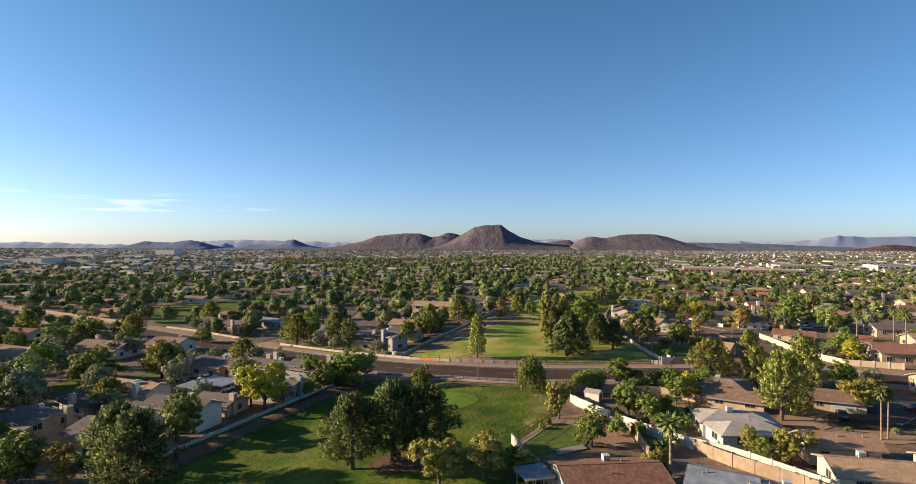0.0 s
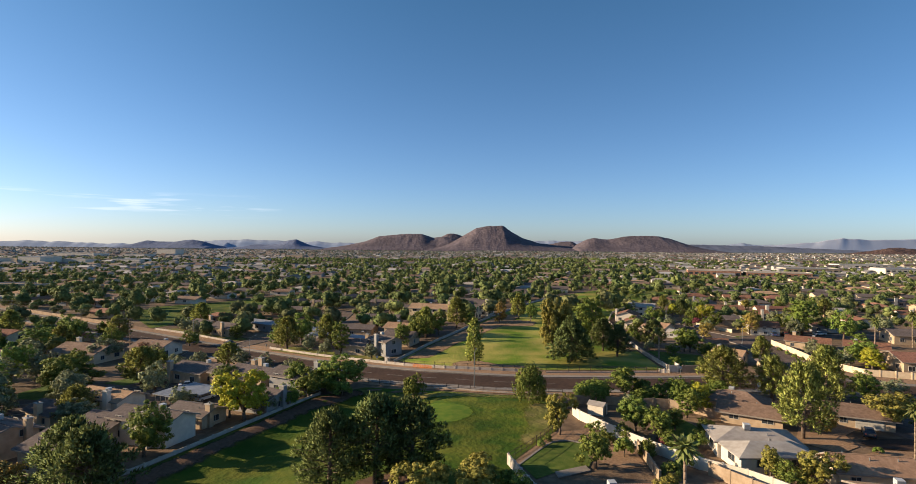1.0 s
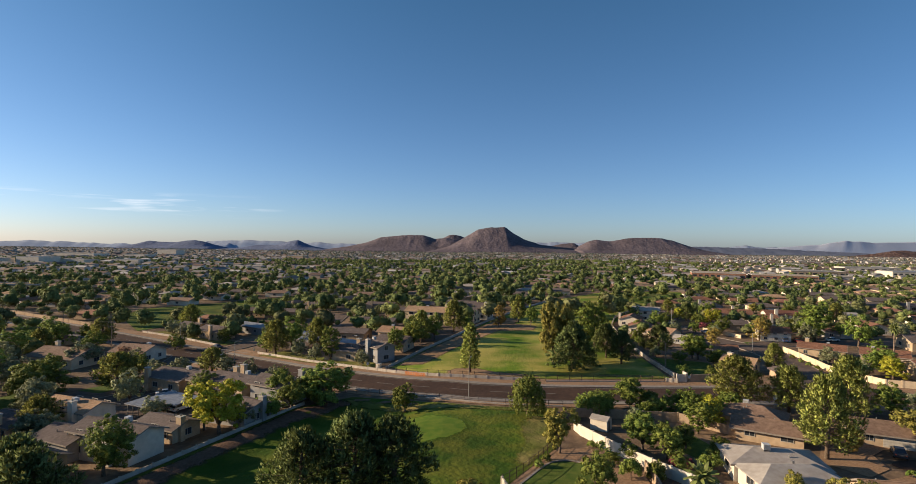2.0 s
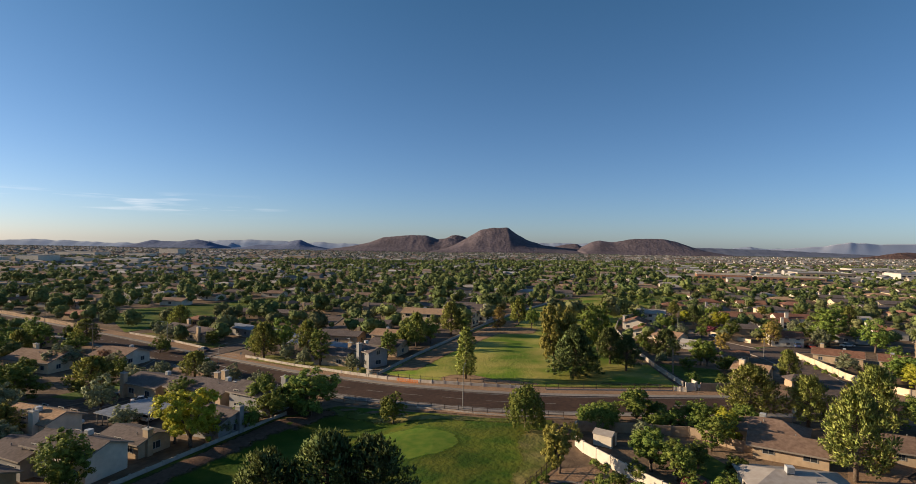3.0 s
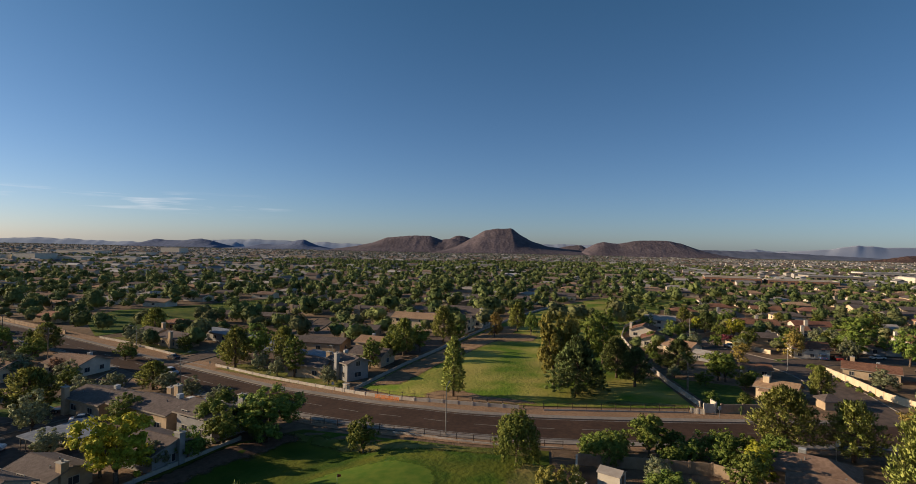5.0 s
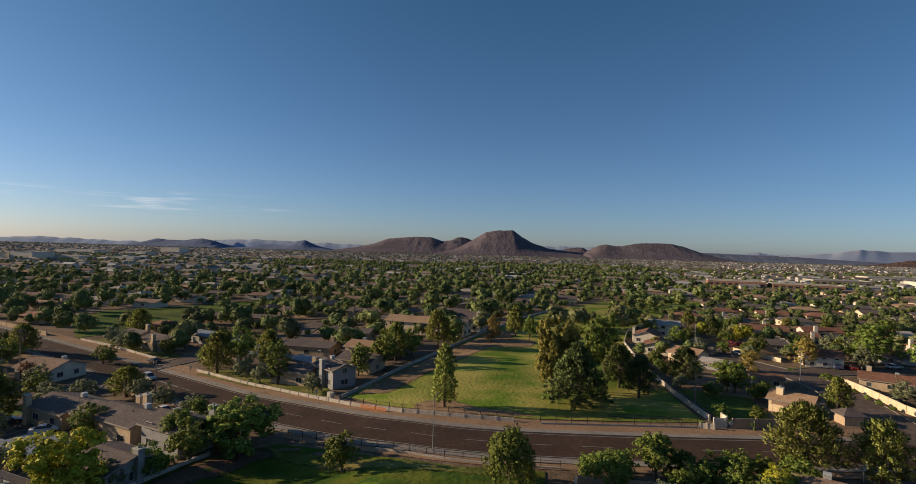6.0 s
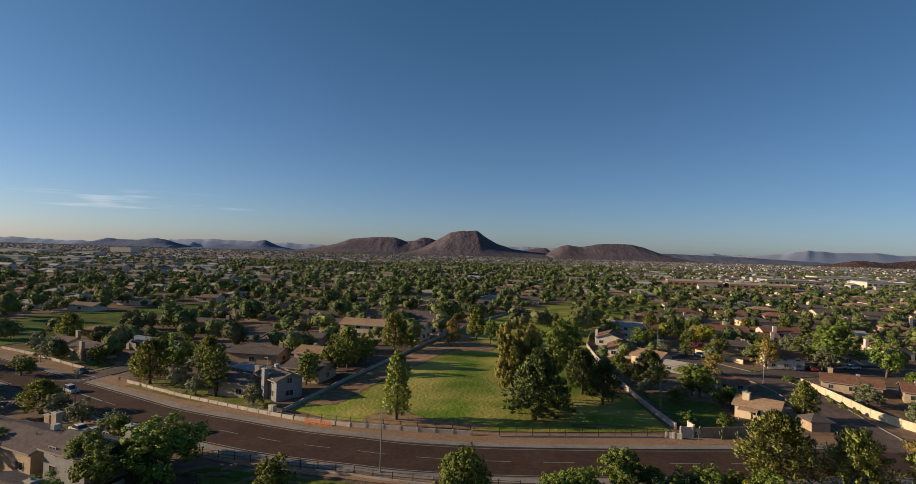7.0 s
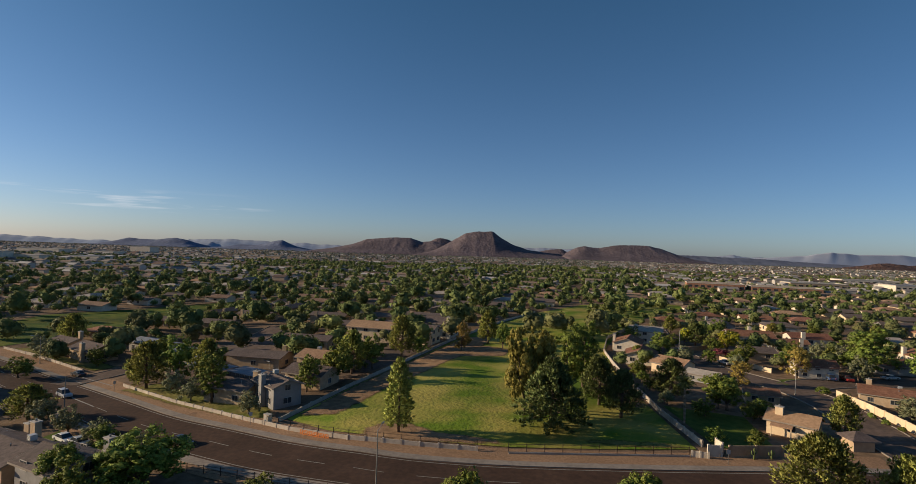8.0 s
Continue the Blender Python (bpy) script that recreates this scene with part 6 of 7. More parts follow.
for x, y, b in sorted(cells, key=lambda c: c[1]):
    if y > 560 or y < 175 or abs(x) > 0.9 * y + 20 or count > 330:
        continue
    x, y = x + rng.uniform(-2, 2), y + rng.uniform(-2, 2)
    if 50 < x < 150 and y < 266:
        continue
    if not free(x, y, 8.5) or rng.random() < (0.3 if -110 < x < 60 and y < 360 else 0.05):
        continue
    west = -110 < x < 60 and y < 360
    slot = apart if west else models[rng.integers(len(models))] if y < 340 else plain[rng.integers(len(plain))]
    m = pose(x, y, gz(x, y), 0, 0, math.degrees(LEAN) + (180 if b else 0) + rng.choice((0, 0, 0, 90)) + rng.uniform(-3, 3))
    if not slot[1]:
        slot[0].matrix_basis, slot[1] = m, True
    else:
        copy_thing(slot[0], m)
    HOUSES.append((x, y, 8))
    count += 1

# roofs and walls too far to tell apart
hv, hm = [], []
for i in range(-36, 37):
    for j in range(8, 62):
        for a in range(5):
            for b in (0, 1):
                if rng.random() < 0.44 + 0.26 * (j > 22):
                    continue
                u, v = i * BLOCK_X + 21 + a * 23 + rng.uniform(-3, 3), j * BLOCK_Y + 20 + b * 29 + rng.uniform(-3, 3)
                x, y = u * math.cos(LEAN) - v * math.sin(LEAN), u * math.sin(LEAN) + v * math.cos(LEAN)
                if y < 560 or y > 3500 or abs(x) > 0.92 * y + 60:
                    continue
                w, d, e, r = rng.uniform(6, 9), rng.uniform(4.5, 6), rng.uniform(2.8, 3.4), rng.uniform(1.2, 2.0)
                if rng.random() < 0.1:
                    e = 5.4
                t = LEAN + (math.pi / 2 if rng.random() < 0.3 else 0)
                c, s, z = math.cos(t), math.sin(t), gz(x, y)
                P = lambda lx, ly, lz: (x + lx * c - ly * s, y + lx * s + ly * c, z + lz)
                A, B, C, D = P(-w, -d, 0), P(w, -d, 0), P(w, d, 0), P(-w, d, 0)
                A1, B1, C1, D1 = P(-w, -d, e), P(w, -d, e), P(w, d, e), P(-w, d, e)
                R0, R1 = P(-w, 0, e + r), P(w, 0, e + r)
                hv += [[A, B, B1, A1], [B, C, C1, B1], [C, D, D1, C1], [D, A, A1, D1], [D1, A1, R0, R0], [B1, C1, R1, R1]]
                hm += [1] * 6
                o = 1.08
                A2, B2, C2, D2, R2, R3 = P(-w * o, -d * o, e), P(w * o, -d * o, e), P(w * o, d * o, e), P(-w * o, d * o, e), P(-w * o, 0, e + r + 0.1), P(w * o, 0, e + r + 0.1)
                hv += [[A2, B2, R3, R2], [C2, D2, R2, R3]]
                hm += [0, 0]
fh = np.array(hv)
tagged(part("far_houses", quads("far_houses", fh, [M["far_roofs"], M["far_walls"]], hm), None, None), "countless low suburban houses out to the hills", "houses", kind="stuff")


OCTA = np.array([(1, 0, 0), (-1, 0, 0), (0, 1, 0), (0, -1, 0), (0, 0, 1), (0, 0, -1)], float)
OCTA_F = np.array([(0, 2, 4), (2, 1, 4), (1, 3, 4), (3, 0, 4), (2, 0, 5), (1, 2, 5), (3, 1, 5), (0, 3, 5)])


def finer(pts, tri):
    """Each face of a round body cut into four."""
    out_f, out_p = [], [tuple(p) for p in pts]
    for t in tri:
        mids = []
        for a, b in ((0, 1), (1, 2), (2, 0)):
            m = pts[t[a]] + pts[t[b]]
            out_p.append(tuple(m / np.linalg.norm(m)))
            mids.append(len(out_p) - 1)
        out_f += [(t[0], mids[0], mids[2]), (t[1], mids[1], mids[0]), (t[2], mids[2], mids[1]), tuple(mids)]
    return np.array(out_p), np.array(out_f)


def grove(name, spots, per, size, label, leaf="wood_far", lobes=6, fine=False):
    """Many small trees in one mesh: leafy lobes, each a dense uneven core with loose leaves round it; spots: x, y, height, radius."""
    s = np.asarray(spots)
    n = len(s)
    lc = rng.normal(size=(n, lobes, 3))
    lc /= np.linalg.norm(lc, axis=2)[:, :, None]
    lc *= rng.uniform(0.3, 0.62, (n, lobes, 1))
    lr = rng.uniform(0.36, 0.58, (n, lobes))
    d = rng.normal(size=(n, per, 3))
    d /= np.linalg.norm(d, axis=2)[:, :, None]
    which = rng.integers(0, lobes, (n, per))
    rows = np.arange(n)[:, None]
    q = lc[rows, which] + d * (lr[rows, which] * rng.uniform(0.8, 1.14, (n, per)))[:, :, None]
    ground_z = np.array([gz(x, y) for x, y in s[:, :2]])

    def placed(v):
        shape = (n,) + (1,) * (v.ndim - 2)
        sx, sy, sh_, sr = (s[:, i].reshape(shape) for i in range(4))
        return np.stack([sx + v[..., 0] * sr, sy + v[..., 1] * sr, ground_z.reshape(shape) + sh_ * 0.56 + v[..., 2] * sh_ * 0.44], axis=-1)

    p = placed(q).reshape(-1, 3)
    nrm = d.reshape(-1, 3) * 0.75 + q.reshape(-1, 3) * 0.3 + rng.normal(size=p.shape) * 0.2
    soft = d.reshape(-1, 3) * 0.7 + q.reshape(-1, 3) * 0.6 + rng.normal(size=p.shape) * 0.12
    soft /= np.linalg.norm(soft, axis=1)[:, None]
    nrm /= np.linalg.norm(nrm, axis=1)[:, None]
    u = np.cross(nrm, rng.normal(size=p.shape))
    u /= np.linalg.norm(u, axis=1)[:, None]
    v = np.cross(nrm, u)
    k = (size * np.repeat(s[:, 3], per))[:, None] * rng.uniform(0.6, 1.3, (len(p), 1))
    tri = np.stack([p - u * k * 1.25, p + u * k * 0.75 - v * k, p + u * k * 0.65 + v * k * 1.1], axis=1)
    pts, faces = finer(OCTA, OCTA_F) if fine else (OCTA, OCTA_F)
    body = pts[None, None] * rng.uniform(0.62, 0.9, (n, lobes, len(pts), 1)) * lr[:, :, None, None]
    core = placed((lc[:, :, None, :] + body)[:, :, faces].reshape(n, -1, 3)).reshape(-1, 3, 3)
    way = pts[faces].mean(axis=1)
    core_soft = (np.broadcast_to(way, (n, lobes, len(faces), 3)) * 0.8 + lc[:, :, None, :] * 0.6).reshape(-1, 3) + rng.normal(size=(len(core), 3)) * 0.16
    core_soft /= np.linalg.norm(core_soft, axis=1)[:, None]
    both = np.concatenate([tri, core])
    return tagged(part(name, quads(name, both, [M[leaf]], soft=np.concatenate([soft, core_soft])), None, None), label, "trees", kind="stuff")


mid, farther, farthest = [], [], []
taken = np.array([(px, py, pr) for px, py, pr in PLANTED])
for tries in range(15000):
    y = 150 + 370 * math.sqrt(rng.random())
    x = rng.uniform(-1, 1) * (0.92 * y + 30)
    r = rng.choice((1.5, 2.4, 3.4, 4.4, 5.4), p=(0.12, 0.2, 0.28, 0.26, 0.14)) * rng.uniform(0.85, 1.15)
    if y < 215 and -130 < x < 95 or y < 200 and x > 0:
        continue
    if x > 60 and not inside(x, y, FAIR) and rng.random() < (0.45 if y > 235 else 0.25):
        continue
    r *= 0.8 if x > 55 and not inside(x, y, FAIR) else 1.12 if y > 310 else 1.2
    grove_spot = inside(x, y, FAIR) and y > 258 and rim(x, y, FAIR) > 2 and noise.noise(Vector((x * 0.03, y * 0.03, 2))) > -0.12 and x > float(np.interp(y, (257, 300, 352, 398, 425), (13.5, 31, 58, 92, 150))) + 24
    if not grove_spot and not free(x, y, r * 0.4):
        continue
    if np.any((taken[:, 0] - x) ** 2 + (taken[:, 1] - y) ** 2 < (0.98 * (taken[:, 2] + r)) ** 2):
        continue
    taken = np.vstack((taken, (x, y, r)))
    mid.append((x, y, r * rng.uniform(1.5, 2.1), r))
near_mid, far_mid = [m for m in mid if m[1] < 310], [m for m in mid if m[1] >= 310]
shade = rng.random(len(near_mid))
grove("mid_trees", [m for m, q in zip(near_mid, shade) if q < 0.6], 400, 0.095, "dense green street and garden trees", "wood_far", 8, True)
grove("mid_trees", [m for m, q in zip(near_mid, shade) if q >= 0.6], 400, 0.095, "dense olive-green street and garden trees", "wood_olive", 8, True)
grove("mid_trees", far_mid, 170, 0.125, "dense green and olive street and garden trees further off", "wood_far", 6)
for lo, hi, number, box in ((500, 1300, 9800, farther), (1300, 4500, 27000, farthest)):
    y = np.sqrt(rng.uniform(lo ** 2, hi ** 2, number))
    x = rng.uniform(-1, 1, number) * (0.95 * y + 30)
    for px, py in zip(x, y):
        if on_far_street(px, py) and rng.random() < 0.6:
            continue
        if inside(px, py, FAIR):
            continue
        d = noise.noise(Vector((px * 0.004, py * 0.004, 7)))
        if rng.random() > (1.0 if -0.25 < px / py < 0.34 else 0.85 if py > 1000 else 0.6) + 0.6 * d:
            continue
        r = rng.uniform(2.4, 6.0) * (0.8 if px > 60 + 0.25 * py or px < -0.35 * py else 1.0)
        box.append((px, py, r * rng.uniform(1.3, 1.9), r))
grove("far_trees", farther, 34, 0.2, "suburban tree canopy thinning into the distance", "wood_far", 4)
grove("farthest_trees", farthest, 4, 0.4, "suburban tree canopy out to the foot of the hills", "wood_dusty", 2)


# ---- far buildings ----
def block(x, y, w, d, h, rot, wall, roof, label, bays=0, name="building", category="building"):
    """A flat-roofed block with a parapet and a row of window bays on each long side."""
    e = thing(name, x, y, rot, label, category)
    part("wall", Shape().box(-w / 2, -d / 2, -0.5, w / 2, d / 2, h), M[wall], e)
    part("roof", Shape().box(-w / 2 + 0.4, -d / 2 + 0.4, h + 0.004, w / 2 - 0.4, d / 2 - 0.4, h + 0.15), M[roof], e)
    for s in (-1, 1):
        part("parapet", Shape().box(-w / 2, s * d / 2 - 0.2, h, w / 2, s * d / 2 + 0.2, h + 0.8), M["pale_trim"], e)
        part("parapet", Shape().box(s * w / 2 - 0.2, -d / 2 + 0.21, h, s * w / 2 + 0.2, d / 2 - 0.21, h + 0.8), M["pale_trim"], e)
    for i in range(bays):
        u = -w / 2 + w * (i + 0.5) / bays
        part("window", Shape().box(u - w / bays * 0.3, -d / 2 - 0.06, h * 0.45, u + w / bays * 0.3, -d / 2 + 0.05, h * 0.75), M["glass"], e)
    return e


M["brick"] = material("brown_brick", (0.24, 0.125, 0.085), (0.34, 0.19, 0.13), 0.8, 8, 0.93, bump=0.2, bump_scale=5, big=0.12, big_scale=0.1)
block(272, 610, 52, 26, 7.0, -18, "brick", "roof_tan", "long brown brick school building above the trees", 9)
block(330, 590, 60, 24, 6.0, -18, "brick", "roof_tan", "long brown brick school building above the trees", 10)
block(430, 700, 60, 30, 7, -10, "tan_wall", "roof_pale", "low pale commercial building", 8)
block(560, 720, 50, 36, 7, -10, "white_wall", "roof_blue", "low blue-grey commercial building", 8)
block(640, 900, 80, 36, 7, -10, "white_wall", "roof_pale", "low white commercial building", 8)
block(-735, 930, 46, 40, 12, -10, "white_wall", "roof_blue", "tall pale blue-grey warehouse among trees", 0)
block(-800, 905, 60, 40, 9, -10, "white_wall", "roof_pale", "long white warehouse among trees", 0)
block(-690, 960, 60, 30, 7, -10, "white_wall", "roof_pale", "long white warehouse among trees", 0)
block(-620, 1000, 60, 30, 7, -10, "white_wall", "roof_blue", "long pale warehouse among trees", 0)
block(-1000, 1400, 120, 50, 10, -10, "white_wall", "roof_pale", "large white warehouse far off", 0)
block(-860, 1420, 60, 40, 8, -10, "white_wall", "roof_pale", "large white warehouse far off", 0)
block(-985, 1790, 70, 40, 18, -10, "white_wall", "roof_pale", "tall white building far off", 0)
block(-470, 1500, 50, 30, 8, -10, "tan_wall", "roof_pale", "pale commercial building far off", 0)
block(-345, 405, 70, 14, 5, 8, "tan_wall", "roof_tan", "long low tan building behind the trees", 8)


# ---- parked and passing cars ----
def make_car(paint, tall):
    e = new("suv" if tall else "car")
    top_z = 1.75 if tall else 1.42
    belt = 1.0 if tall else 0.88
    L, W = 4.6, 0.9
    side = [(-L / 2, 0.35), (L / 2, 0.35), (L / 2, 0.72), (L / 2 - 0.3, belt - 0.08), (0.95, belt), (-L / 2 + 0.35, belt), (-L / 2, 0.8)]
    part("body", Shape().hexa([(a, W, b) for a, b in side], [(a, -W, b) for a, b in side]), M["car_" + paint], e)
    back = -L / 2 + (0.25 if tall else 0.75)
    low = [(back, 0.82, belt + 0.002), (back, -0.82, belt + 0.002), (1.15, -0.82, belt + 0.002), (1.15, 0.82, belt + 0.002)]
    up = [(back + (0.3 if tall else 0.7), 0.66, top_z - 0.06), (back + (0.3 if tall else 0.7), -0.66, top_z - 0.06), (0.35, -0.66, top_z - 0.06), (0.35, 0.66, top_z - 0.06)]
    part("window_glass", Shape().hexa(low, up), M["glass"], e)
    x0, x1 = back + (0.28 if tall else 0.65), 0.4
    part("roof", Shape().hexa([(x0, 0.69, top_z - 0.06), (x0, -0.69, top_z - 0.06), (x1, -0.69, top_z - 0.06), (x1, 0.69, top_z - 0.06)],
                              [(x0 + 0.08, 0.6, top_z), (x0 + 0.08, -0.6, top_z), (x1 - 0.1, -0.6, top_z), (x1 - 0.1, 0.6, top_z)]), M["car_" + paint], e)
    for wx in (-1.4, 1.4):
        for s in (-1, 1):
            w = part("wheel", Shape().rod((wx, s * 0.72, 0.34), (wx, s * 0.93, 0.34), 0.34, 0.34, 14), M["tyre"], e)
            part("rim", Shape().rod((wx, s * 0.92, 0.34), (wx, s * 0.95, 0.34), 0.2, 0.2, 10), M["metal"], w)
    for s in (-1, 1):
        part("headlight", Shape().box(L / 2 - 0.06, s * 0.6 - 0.18, 0.6, L / 2 + 0.02, s * 0.6 + 0.18, 0.74), M["headlight"], e)
        part("tail_light", Shape().box(-L / 2 - 0.02, s * 0.66 - 0.12, 0.66, -L / 2 + 0.06, s * 0.66 + 0.12, 0.86), M["lamp"], e)
    return e


CARS = {}


def car(paint, x, y, rot, label, tall=False, lift=0.045):
    key = (paint, tall)
    m = pose(x, y, gz(x) + lift, 0, 0, rot)
    if key not in CARS:
        CARS[key] = e = make_car(paint, tall)
        e.matrix_basis = m
    else:
        e = copy_thing(CARS[key], m)
    return tagged(e, label, "car")


car("silver", -74.5, 188.0, -35, "silver family car waiting near the road junction", True)
car("dark", -31.5, 156.2, -30, "dark car driving on the curving road")
car("white", -69.3, 147.1, 30, "white car parked in the apartment lot")
car("dark", -81.0, 152.6, 35, "dark car parked under a tree")
car("white", -53.0, 158.4, -30, "pale car parked by the apartments")
car("silver", -49.0, 156.5, -30, "silver car parked by the apartments")
car("white", -58.6, 134.0, 66, "white car parked under the carport", True)
car("silver", -62.0, 135.4, 66, "silver car parked under the carport")
car("white", -74.0, 131.0, 20, "white car parked in the apartment lot", True)
car("silver", -81.0, 176.0, 110, "silver car on the apartment driveway")
car("white", -45.9, 221.5, 60, "white car parked in the apartment lot", True)
car("silver", -42.2, 220.0, 60, "silver car parked in the apartment lot")
car("white", -36.0, 217.2, 60, "white car parked in the apartment lot")
car("blue", 116.0, 211.2, 80, "blue car parked in a driveway", True)
car("red", 120.4, 210.6, 80, "red car parked in a driveway")
car("white", 134.6, 213.6, 10, "white car parked along the street")
car("white", 89.0, 244.0, 80, "white van-like car parked along the street", True)
car("red", 92.4, 109.8, 170, "dark red car parked in shade")
car("dark", 74.6, 106.0, 60, "dark car under the carport roof")
car("silver", 96.0, 228.0, 100, "silver car parked along the street")
car("dark", -86.0, 209.0, 150, "dark car on the main road")


# ---- carports, shed, lamps, poles, small things ----
def carport(x, y, w, d, rot, label):
    HOUSES.append((x, y, w / 2))
    e = thing("carport", x, y, rot, label, "carport")
    part("roof", Shape().hexa([(-w / 2, -d / 2, 2.3), (w / 2, -d / 2, 2.3), (w / 2, d / 2, 2.55), (-w / 2, d / 2, 2.55)],
                              [(-w / 2, -d / 2, 2.48), (w / 2, -d / 2, 2.48), (w / 2, d / 2, 2.73), (-w / 2, d / 2, 2.73)]), M["roof_blue"], e, "blue-grey sheet roof")
    for i in range(4):
        u = -w / 2 + 0.4 + (w - 0.8) * i / 3
        for v in (-d / 2 + 0.5, d / 2 - 0.5):
            part("post", Shape().box(u - 0.06, v - 0.06, -0.2, u + 0.06, v + 0.06, 2.34 if v < 0 else 2.52), M["metal"], e)
    return e


carport(-60.8, 134.8, 10, 6.5, -24, "flat blue-grey carport over parked cars")
carport(-65.6, 124.2 + 8.0, 6, 5, -24, "small flat blue-grey carport")
carport(-41.0, 219.5, 14, 6, -30, "flat blue-grey carport over parked cars")
carport(-50.0, 208.0, 14, 6, -30, "flat blue-grey carport in the apartment lot")
carport(-36.0, 199.5, 12, 5.5, -30, "flat blue-grey carport in the apartment lot")
carport(11.0, 75.2, 4.6, 4.2, 20, "pale blue shade canopy in a back garden")

e = thing("garden_shed", 29.2, 117.6, -35, "small white garden shed with a low gable roof", "shed")
part("wall", Shape().hexa([(-1.6, a, b) for a, b in ((-1.2, 0), (-1.2, 2.0), (0, 2.5), (1.2, 2.0), (1.2, 0))], [(1.6, a, b) for a, b in ((-1.2, 0), (-1.2, 2.0), (0, 2.5), (1.2, 2.0), (1.2, 0))]), M["white_wall"], e)
for s in (-1, 1):
    lo = [(-1.75, s * 1.4, 1.93), (1.75, s * 1.4, 1.93), (1.75, 0, 2.51), (-1.75, 0, 2.51)]
    part("roof_slab", Shape().hexa(lo, [(a, b, c + 0.08) for a, b, c in lo]), M["roof_pale"], e)
part("door", Shape().box(1.58, -0.45, 0.05, 1.64, 0.45, 1.85), M["wood"], e)


def lamp_post(x, y, h, rot, label, arm=2.0):
    e = thing("street_lamp", x, y, rot, label, "street lamp")
    part("pole", Shape().rod((0, 0, -0.2), (0, 0, h), 0.11, 0.06, 10), M["metal"], e)
    part("arm", Shape().rod((0, 0, h - 0.1), (arm, 0, h + 0.35), 0.045, 0.035, 6), M["metal"], e)
    part("lamp_head", Shape().hexa([(arm - 0.1, -0.14, h + 0.27), (arm + 0.6, -0.12, h + 0.31), (arm + 0.6, 0.12, h + 0.31), (arm - 0.1, 0.14, h + 0.27)],
                                   [(arm - 0.1, -0.1, h + 0.42), (arm + 0.6, -0.07, h + 0.40), (arm + 0.6, 0.07, h + 0.40), (arm - 0.1, 0.1, h + 0.42)]), M["metal"], e)
    part("base", Shape().box(-0.2, -0.2, -0.1, 0.2, 0.2, 0.25), M["concrete"], e)
    return e


lamp_post(4.6, 136.4, 8.6, 80, "slim grey street lamp beside the road")
lamp_post(96.0, 193.6, 5.8, 0, "pale street lamp at the street corner", 1.2)
lamp_post(-64.0, 179.0 - 5.5, 8.0, 60, "slim grey street lamp beside the road")
lamp_post(87.5, 241.0, 8.0, 0, "slim grey street lamp by the street", 1.5)
lamp_post(-106.0, 221.5, 8.0, -120, "slim grey street lamp beside the road")


def utility_pole(x, y, h, rot):
    e = thing("utility_pole", x, y, rot, "brown wooden utility pole with a crossarm and wires", "utility pole", "poles along the road")
    part("pole", Shape().rod((0, 0, -0.3), (0, 0, h), 0.17, 0.11, 8), M["wood"], e)
    for k, z in enumerate((h - 0.5, h - 1.9)):
        a = part("crossarm", Shape().box(-0.06, -1.1, z - 0.07, 0.06, 1.1, z + 0.07), M["wood"], e)
        for v in (-1.0, -0.35, 0.35, 1.0):
            part("insulator", Shape().rod((0, v, z + 0.07), (0, v, z + 0.25), 0.04, 0.03, 6), M["white_metal"], a)
    return e


POLES = [(-260, 277, 12), (-196, 241, 12), (-143, 210, 12.5), (-112, 190.5, 12)]
for px, py, ph in POLES:
    utility_pole(px, py, ph, -31)
for (ax, ay, ah), (bx, by, bh) in zip(POLES, POLES[1:]):
    for off, drop in ((-1.0, 0.5), (0.35, 0.5), (1.0, 0.5), (-0.35, 1.9), (1.0, 1.9)):
        sh = Shape()
        pts = []
        for i in range(13):
            t = i / 12
            pts.append((ax + (bx - ax) * t + off * 0.5, ay + (by - ay) * t + off * 0.86, gz(ax) * (1 - t) + gz(bx) * t + ah * (1 - t) + bh * t - drop + 0.26 - 4 * 1.1 * t * (1 - t)))
        ring4 = ((0.022, 0), (0, 0.022), (-0.022, 0), (0, -0.022))
        sh.v += [(x - oy_ * 0.5, y + oy_ * 0.0 + oy_ * 0.86, z + oz_) for x, y, z in pts for oy_, oz_ in ring4]
        sh.f += [(4 * i + k, 4 * i + (k + 1) % 4, 4 * i + 4 + (k + 1) % 4, 4 * i + 4 + k) for i in range(12) for k in range(4)]
        tagged(part("overhead_wire", sh, M["tyre"], None), "thin dark sagging overhead wire between poles", "wire")

e = thing("golf_flag", -9.1, 114.4, 15, "small red flag on a thin pole at the hole", "golf flag", z=top(-9.1, 114.4) + 0.08)
part("pole", Shape().rod((0, 0, -0.1), (0, 0, 2.2), 0.025, 0.02, 6), M["white_metal"], e)
part("flag", Shape().hexa([(0.02, -0.006, 1.75), (0.5, -0.006, 1.8), (0.5, -0.006, 2.1), (0.02, -0.006, 2.18)], [(0.02, 0.006, 1.75), (0.5, 0.03, 1.8), (0.5, 0.03, 2.1), (0.02, 0.006, 2.18)]), M["car_red"], e, "red flag cloth")

e = thing("utility_cabinet", -20.6, 167.0, -30, "beige metal utility cabinet behind the low wall", "cabinet")
part("body", Shape().box(-0.7, -0.4, 0, 0.7, 0.4, 1.6), M["cream_wall"], e)
part("door", Shape().box(-0.6, -0.43, 0.15, -0.03, -0.4, 1.5), M["pale_trim"], e)
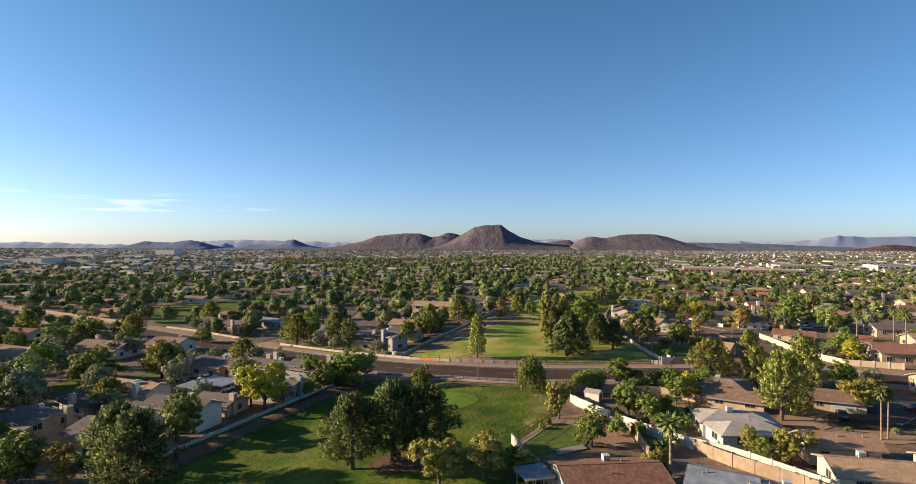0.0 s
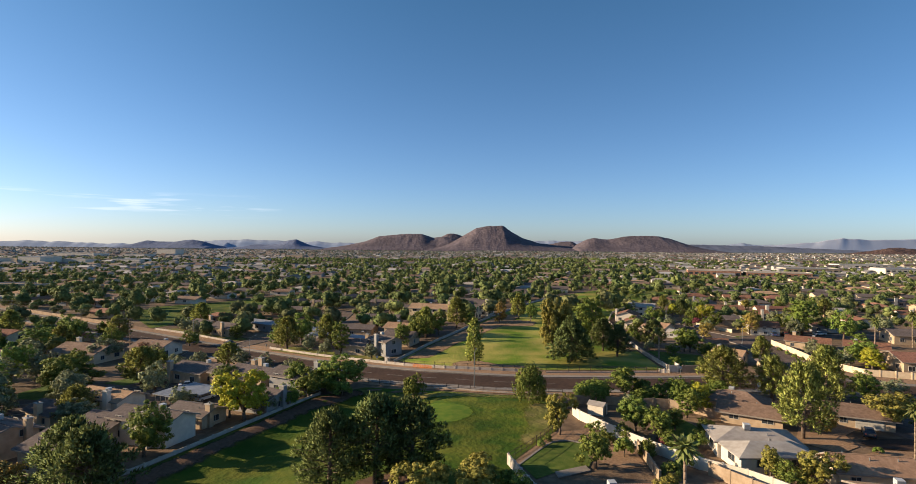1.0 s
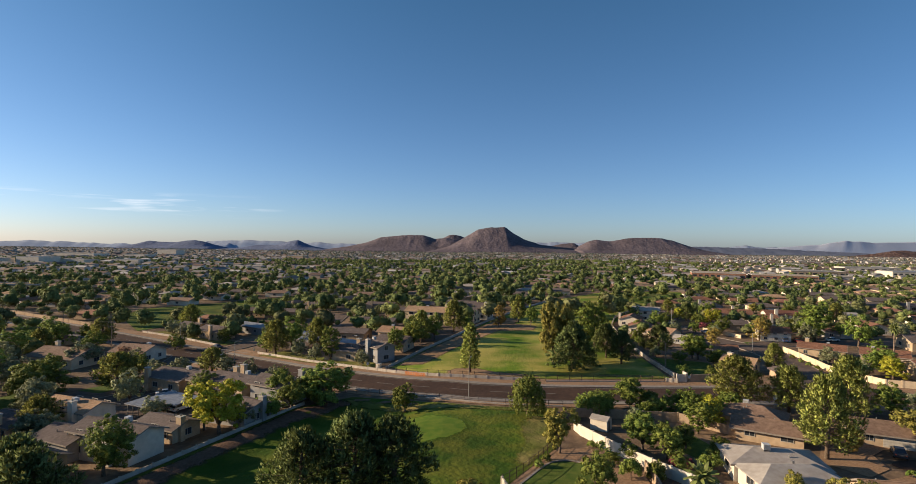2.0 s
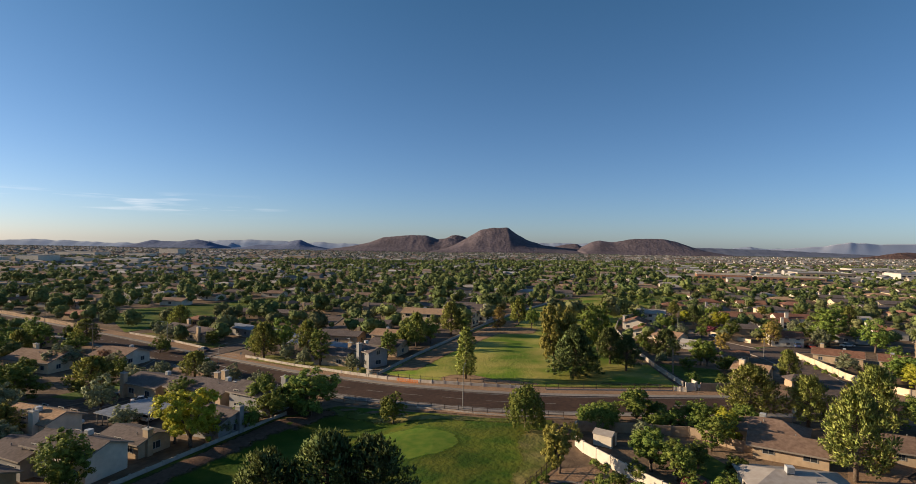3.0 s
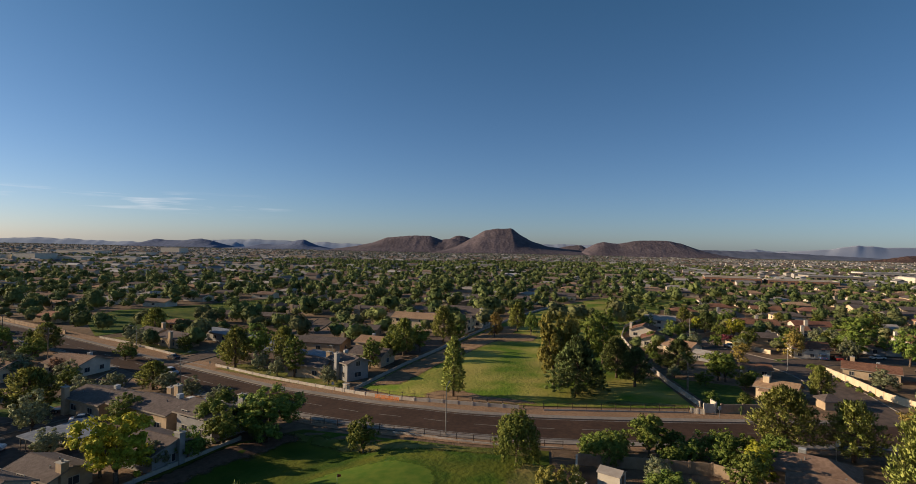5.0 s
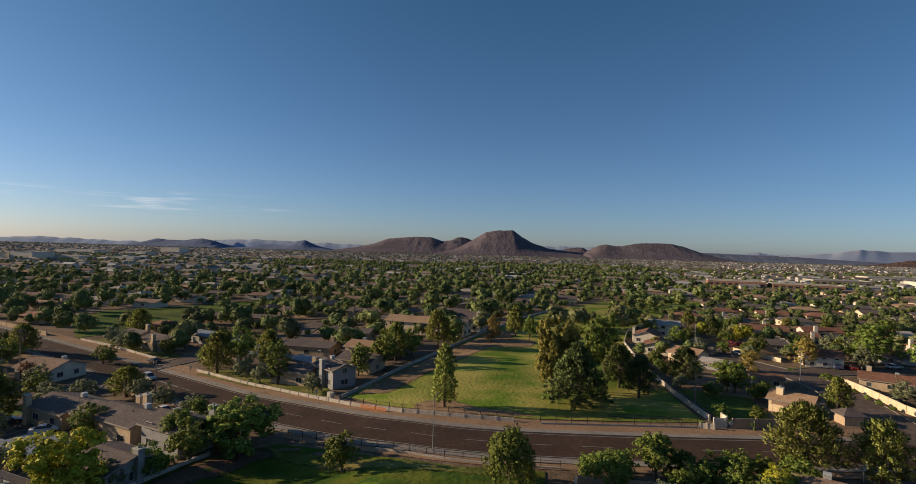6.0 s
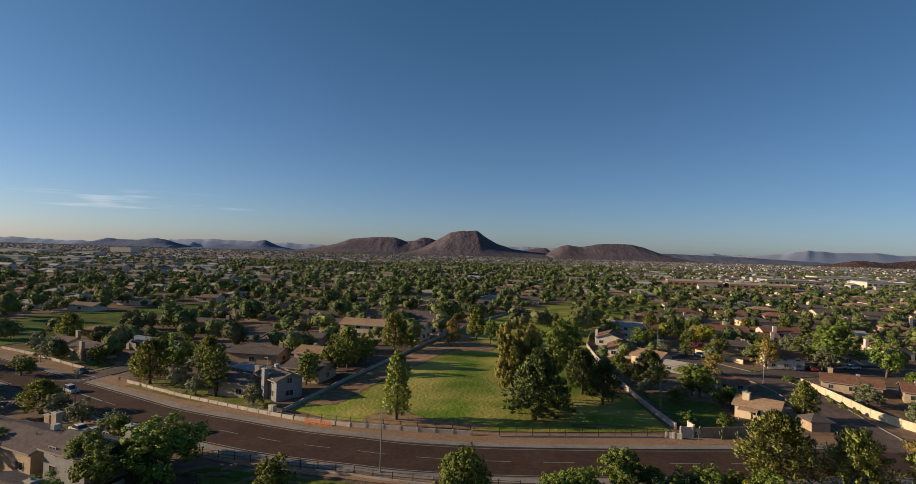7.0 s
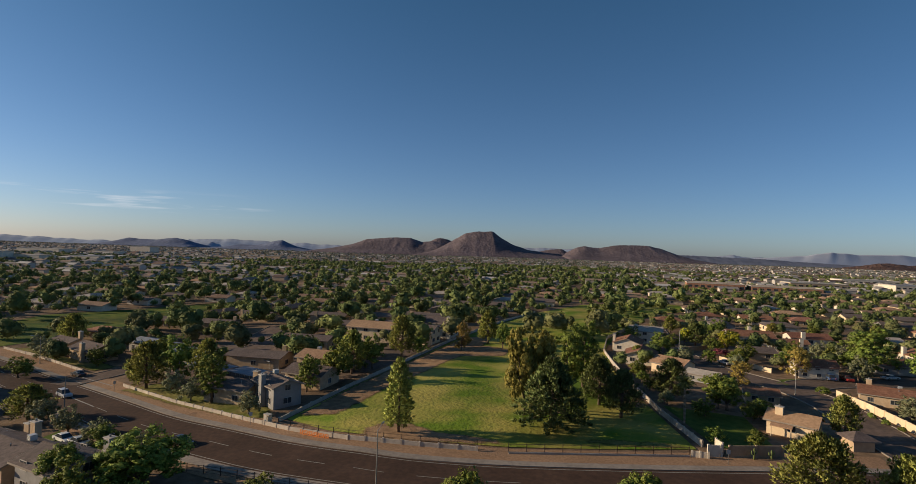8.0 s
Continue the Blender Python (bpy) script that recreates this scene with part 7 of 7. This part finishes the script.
part("door", Shape().box(0.03, -0.43, 0.15, 0.6, -0.4, 1.5), M["pale_trim"], e)
part("lid", Shape().box(-0.78, -0.48, 1.6, 0.78, 0.48, 1.68), M["pale_trim"], e)


def road_sign(x, y, rot, label):
    e = thing("road_sign", x, y, rot, label, "road sign")
    part("post", Shape().rod((0, 0, -0.2), (0, 0, 2.4), 0.035, 0.035, 6), M["metal"], e)
    part("plate", Shape().box(-0.3, -0.05, 1.7, 0.3, -0.035, 2.4), M["white_metal"], e)
    return e


road_sign(-23.5, 166.0, 20, "small white sign plate on a grey post")
road_sign(-66.0, 192.6, 60, "small white sign plate on a grey post")
road_sign(58.2, 149.6, 0, "small white sign plate on a grey post")


# a satellite dish beside the tan house
e = thing("satellite_dish", 65.8, 126.4, 200, "white satellite dish on a short pole beside the house", "satellite dish")
part("pole", Shape().rod((0, 0, -0.2), (0, 0, 3.6), 0.05, 0.04, 8), M["metal"], e)
bowl = Shape()
for j in range(5):
    for i in range(16):
        q, an = 0.2 * (j + 1), 2 * math.pi * i / 16
        bowl.v.append((0.55 * q * math.cos(an), 0.08 + 0.18 * q * q, 3.75 + 0.55 * q * math.sin(an)))
bowl.v.append((0, 0.08, 3.75))
for j in range(4):
    for i in range(16):
        bowl.f.append((16 * j + i, 16 * j + (i + 1) % 16, 16 * j + 16 + (i + 1) % 16, 16 * j + 16 + i))
bowl.f += [(80, (i + 1) % 16, i) for i in range(16)]
part("bowl", bowl, M["white_metal"], e, smooth=True)
part("feed_arm", Shape().rod((0, 0.1, 3.3), (0, 0.75, 3.7), 0.02, 0.02, 6), M["metal"], e)


# orange mesh hung on the low wall
e = thing("barrier_mesh", -9.6, 158.8, -22, "orange plastic barrier mesh hung along the low wall", "barrier", z=gz(-9.6) + 0.0)
M["orange"] = material("orange_plastic", (0.55, 0.16, 0.03), (0.68, 0.22, 0.05), 3, 4, 0.6)
sh = Shape()
for i in range(13):
    sh.box(-3.0 + 0.49 * i, -0.03, 0.05, -2.86 + 0.49 * i, 0.0, 0.8)
part("strip", sh, M["orange"], e)
for z in (0.06, 0.3, 0.54, 0.76):
    part("band", Shape().box(-3.0, -0.045, z, 3.05, -0.032, z + 0.12), M["orange"], e)


def cactus(x, y, h):
    """A columnar cactus with two arms and a ribbed stem."""
    e = thing("cactus", x, y, 0, "small green columnar cactus beside the tan wall", "cactus")
    st = Shape().rod((0, 0, -0.1), (0, 0, h * 0.9), 0.16, 0.15, 10).rod((0, 0, h * 0.9), (0, 0, h), 0.15, 0.06, 10)
    part("stem", st, M["leaf_dark"], e, smooth=True)
    for sgn, z in ((-1, 0.45), (1, 0.55)):
        arm = Shape().rod((sgn * 0.14, 0, h * z), (sgn * 0.42, 0, h * z + 0.08), 0.09, 0.1, 8).rod((sgn * 0.42, 0, h * z), (sgn * 0.44, 0, h * (z + 0.32)), 0.1, 0.07, 8)
        part("arm", arm, M["leaf_dark"], e, smooth=True)


cactus(63.6, 152.0, 1.9)
cactus(66.6, 152.3, 1.5)
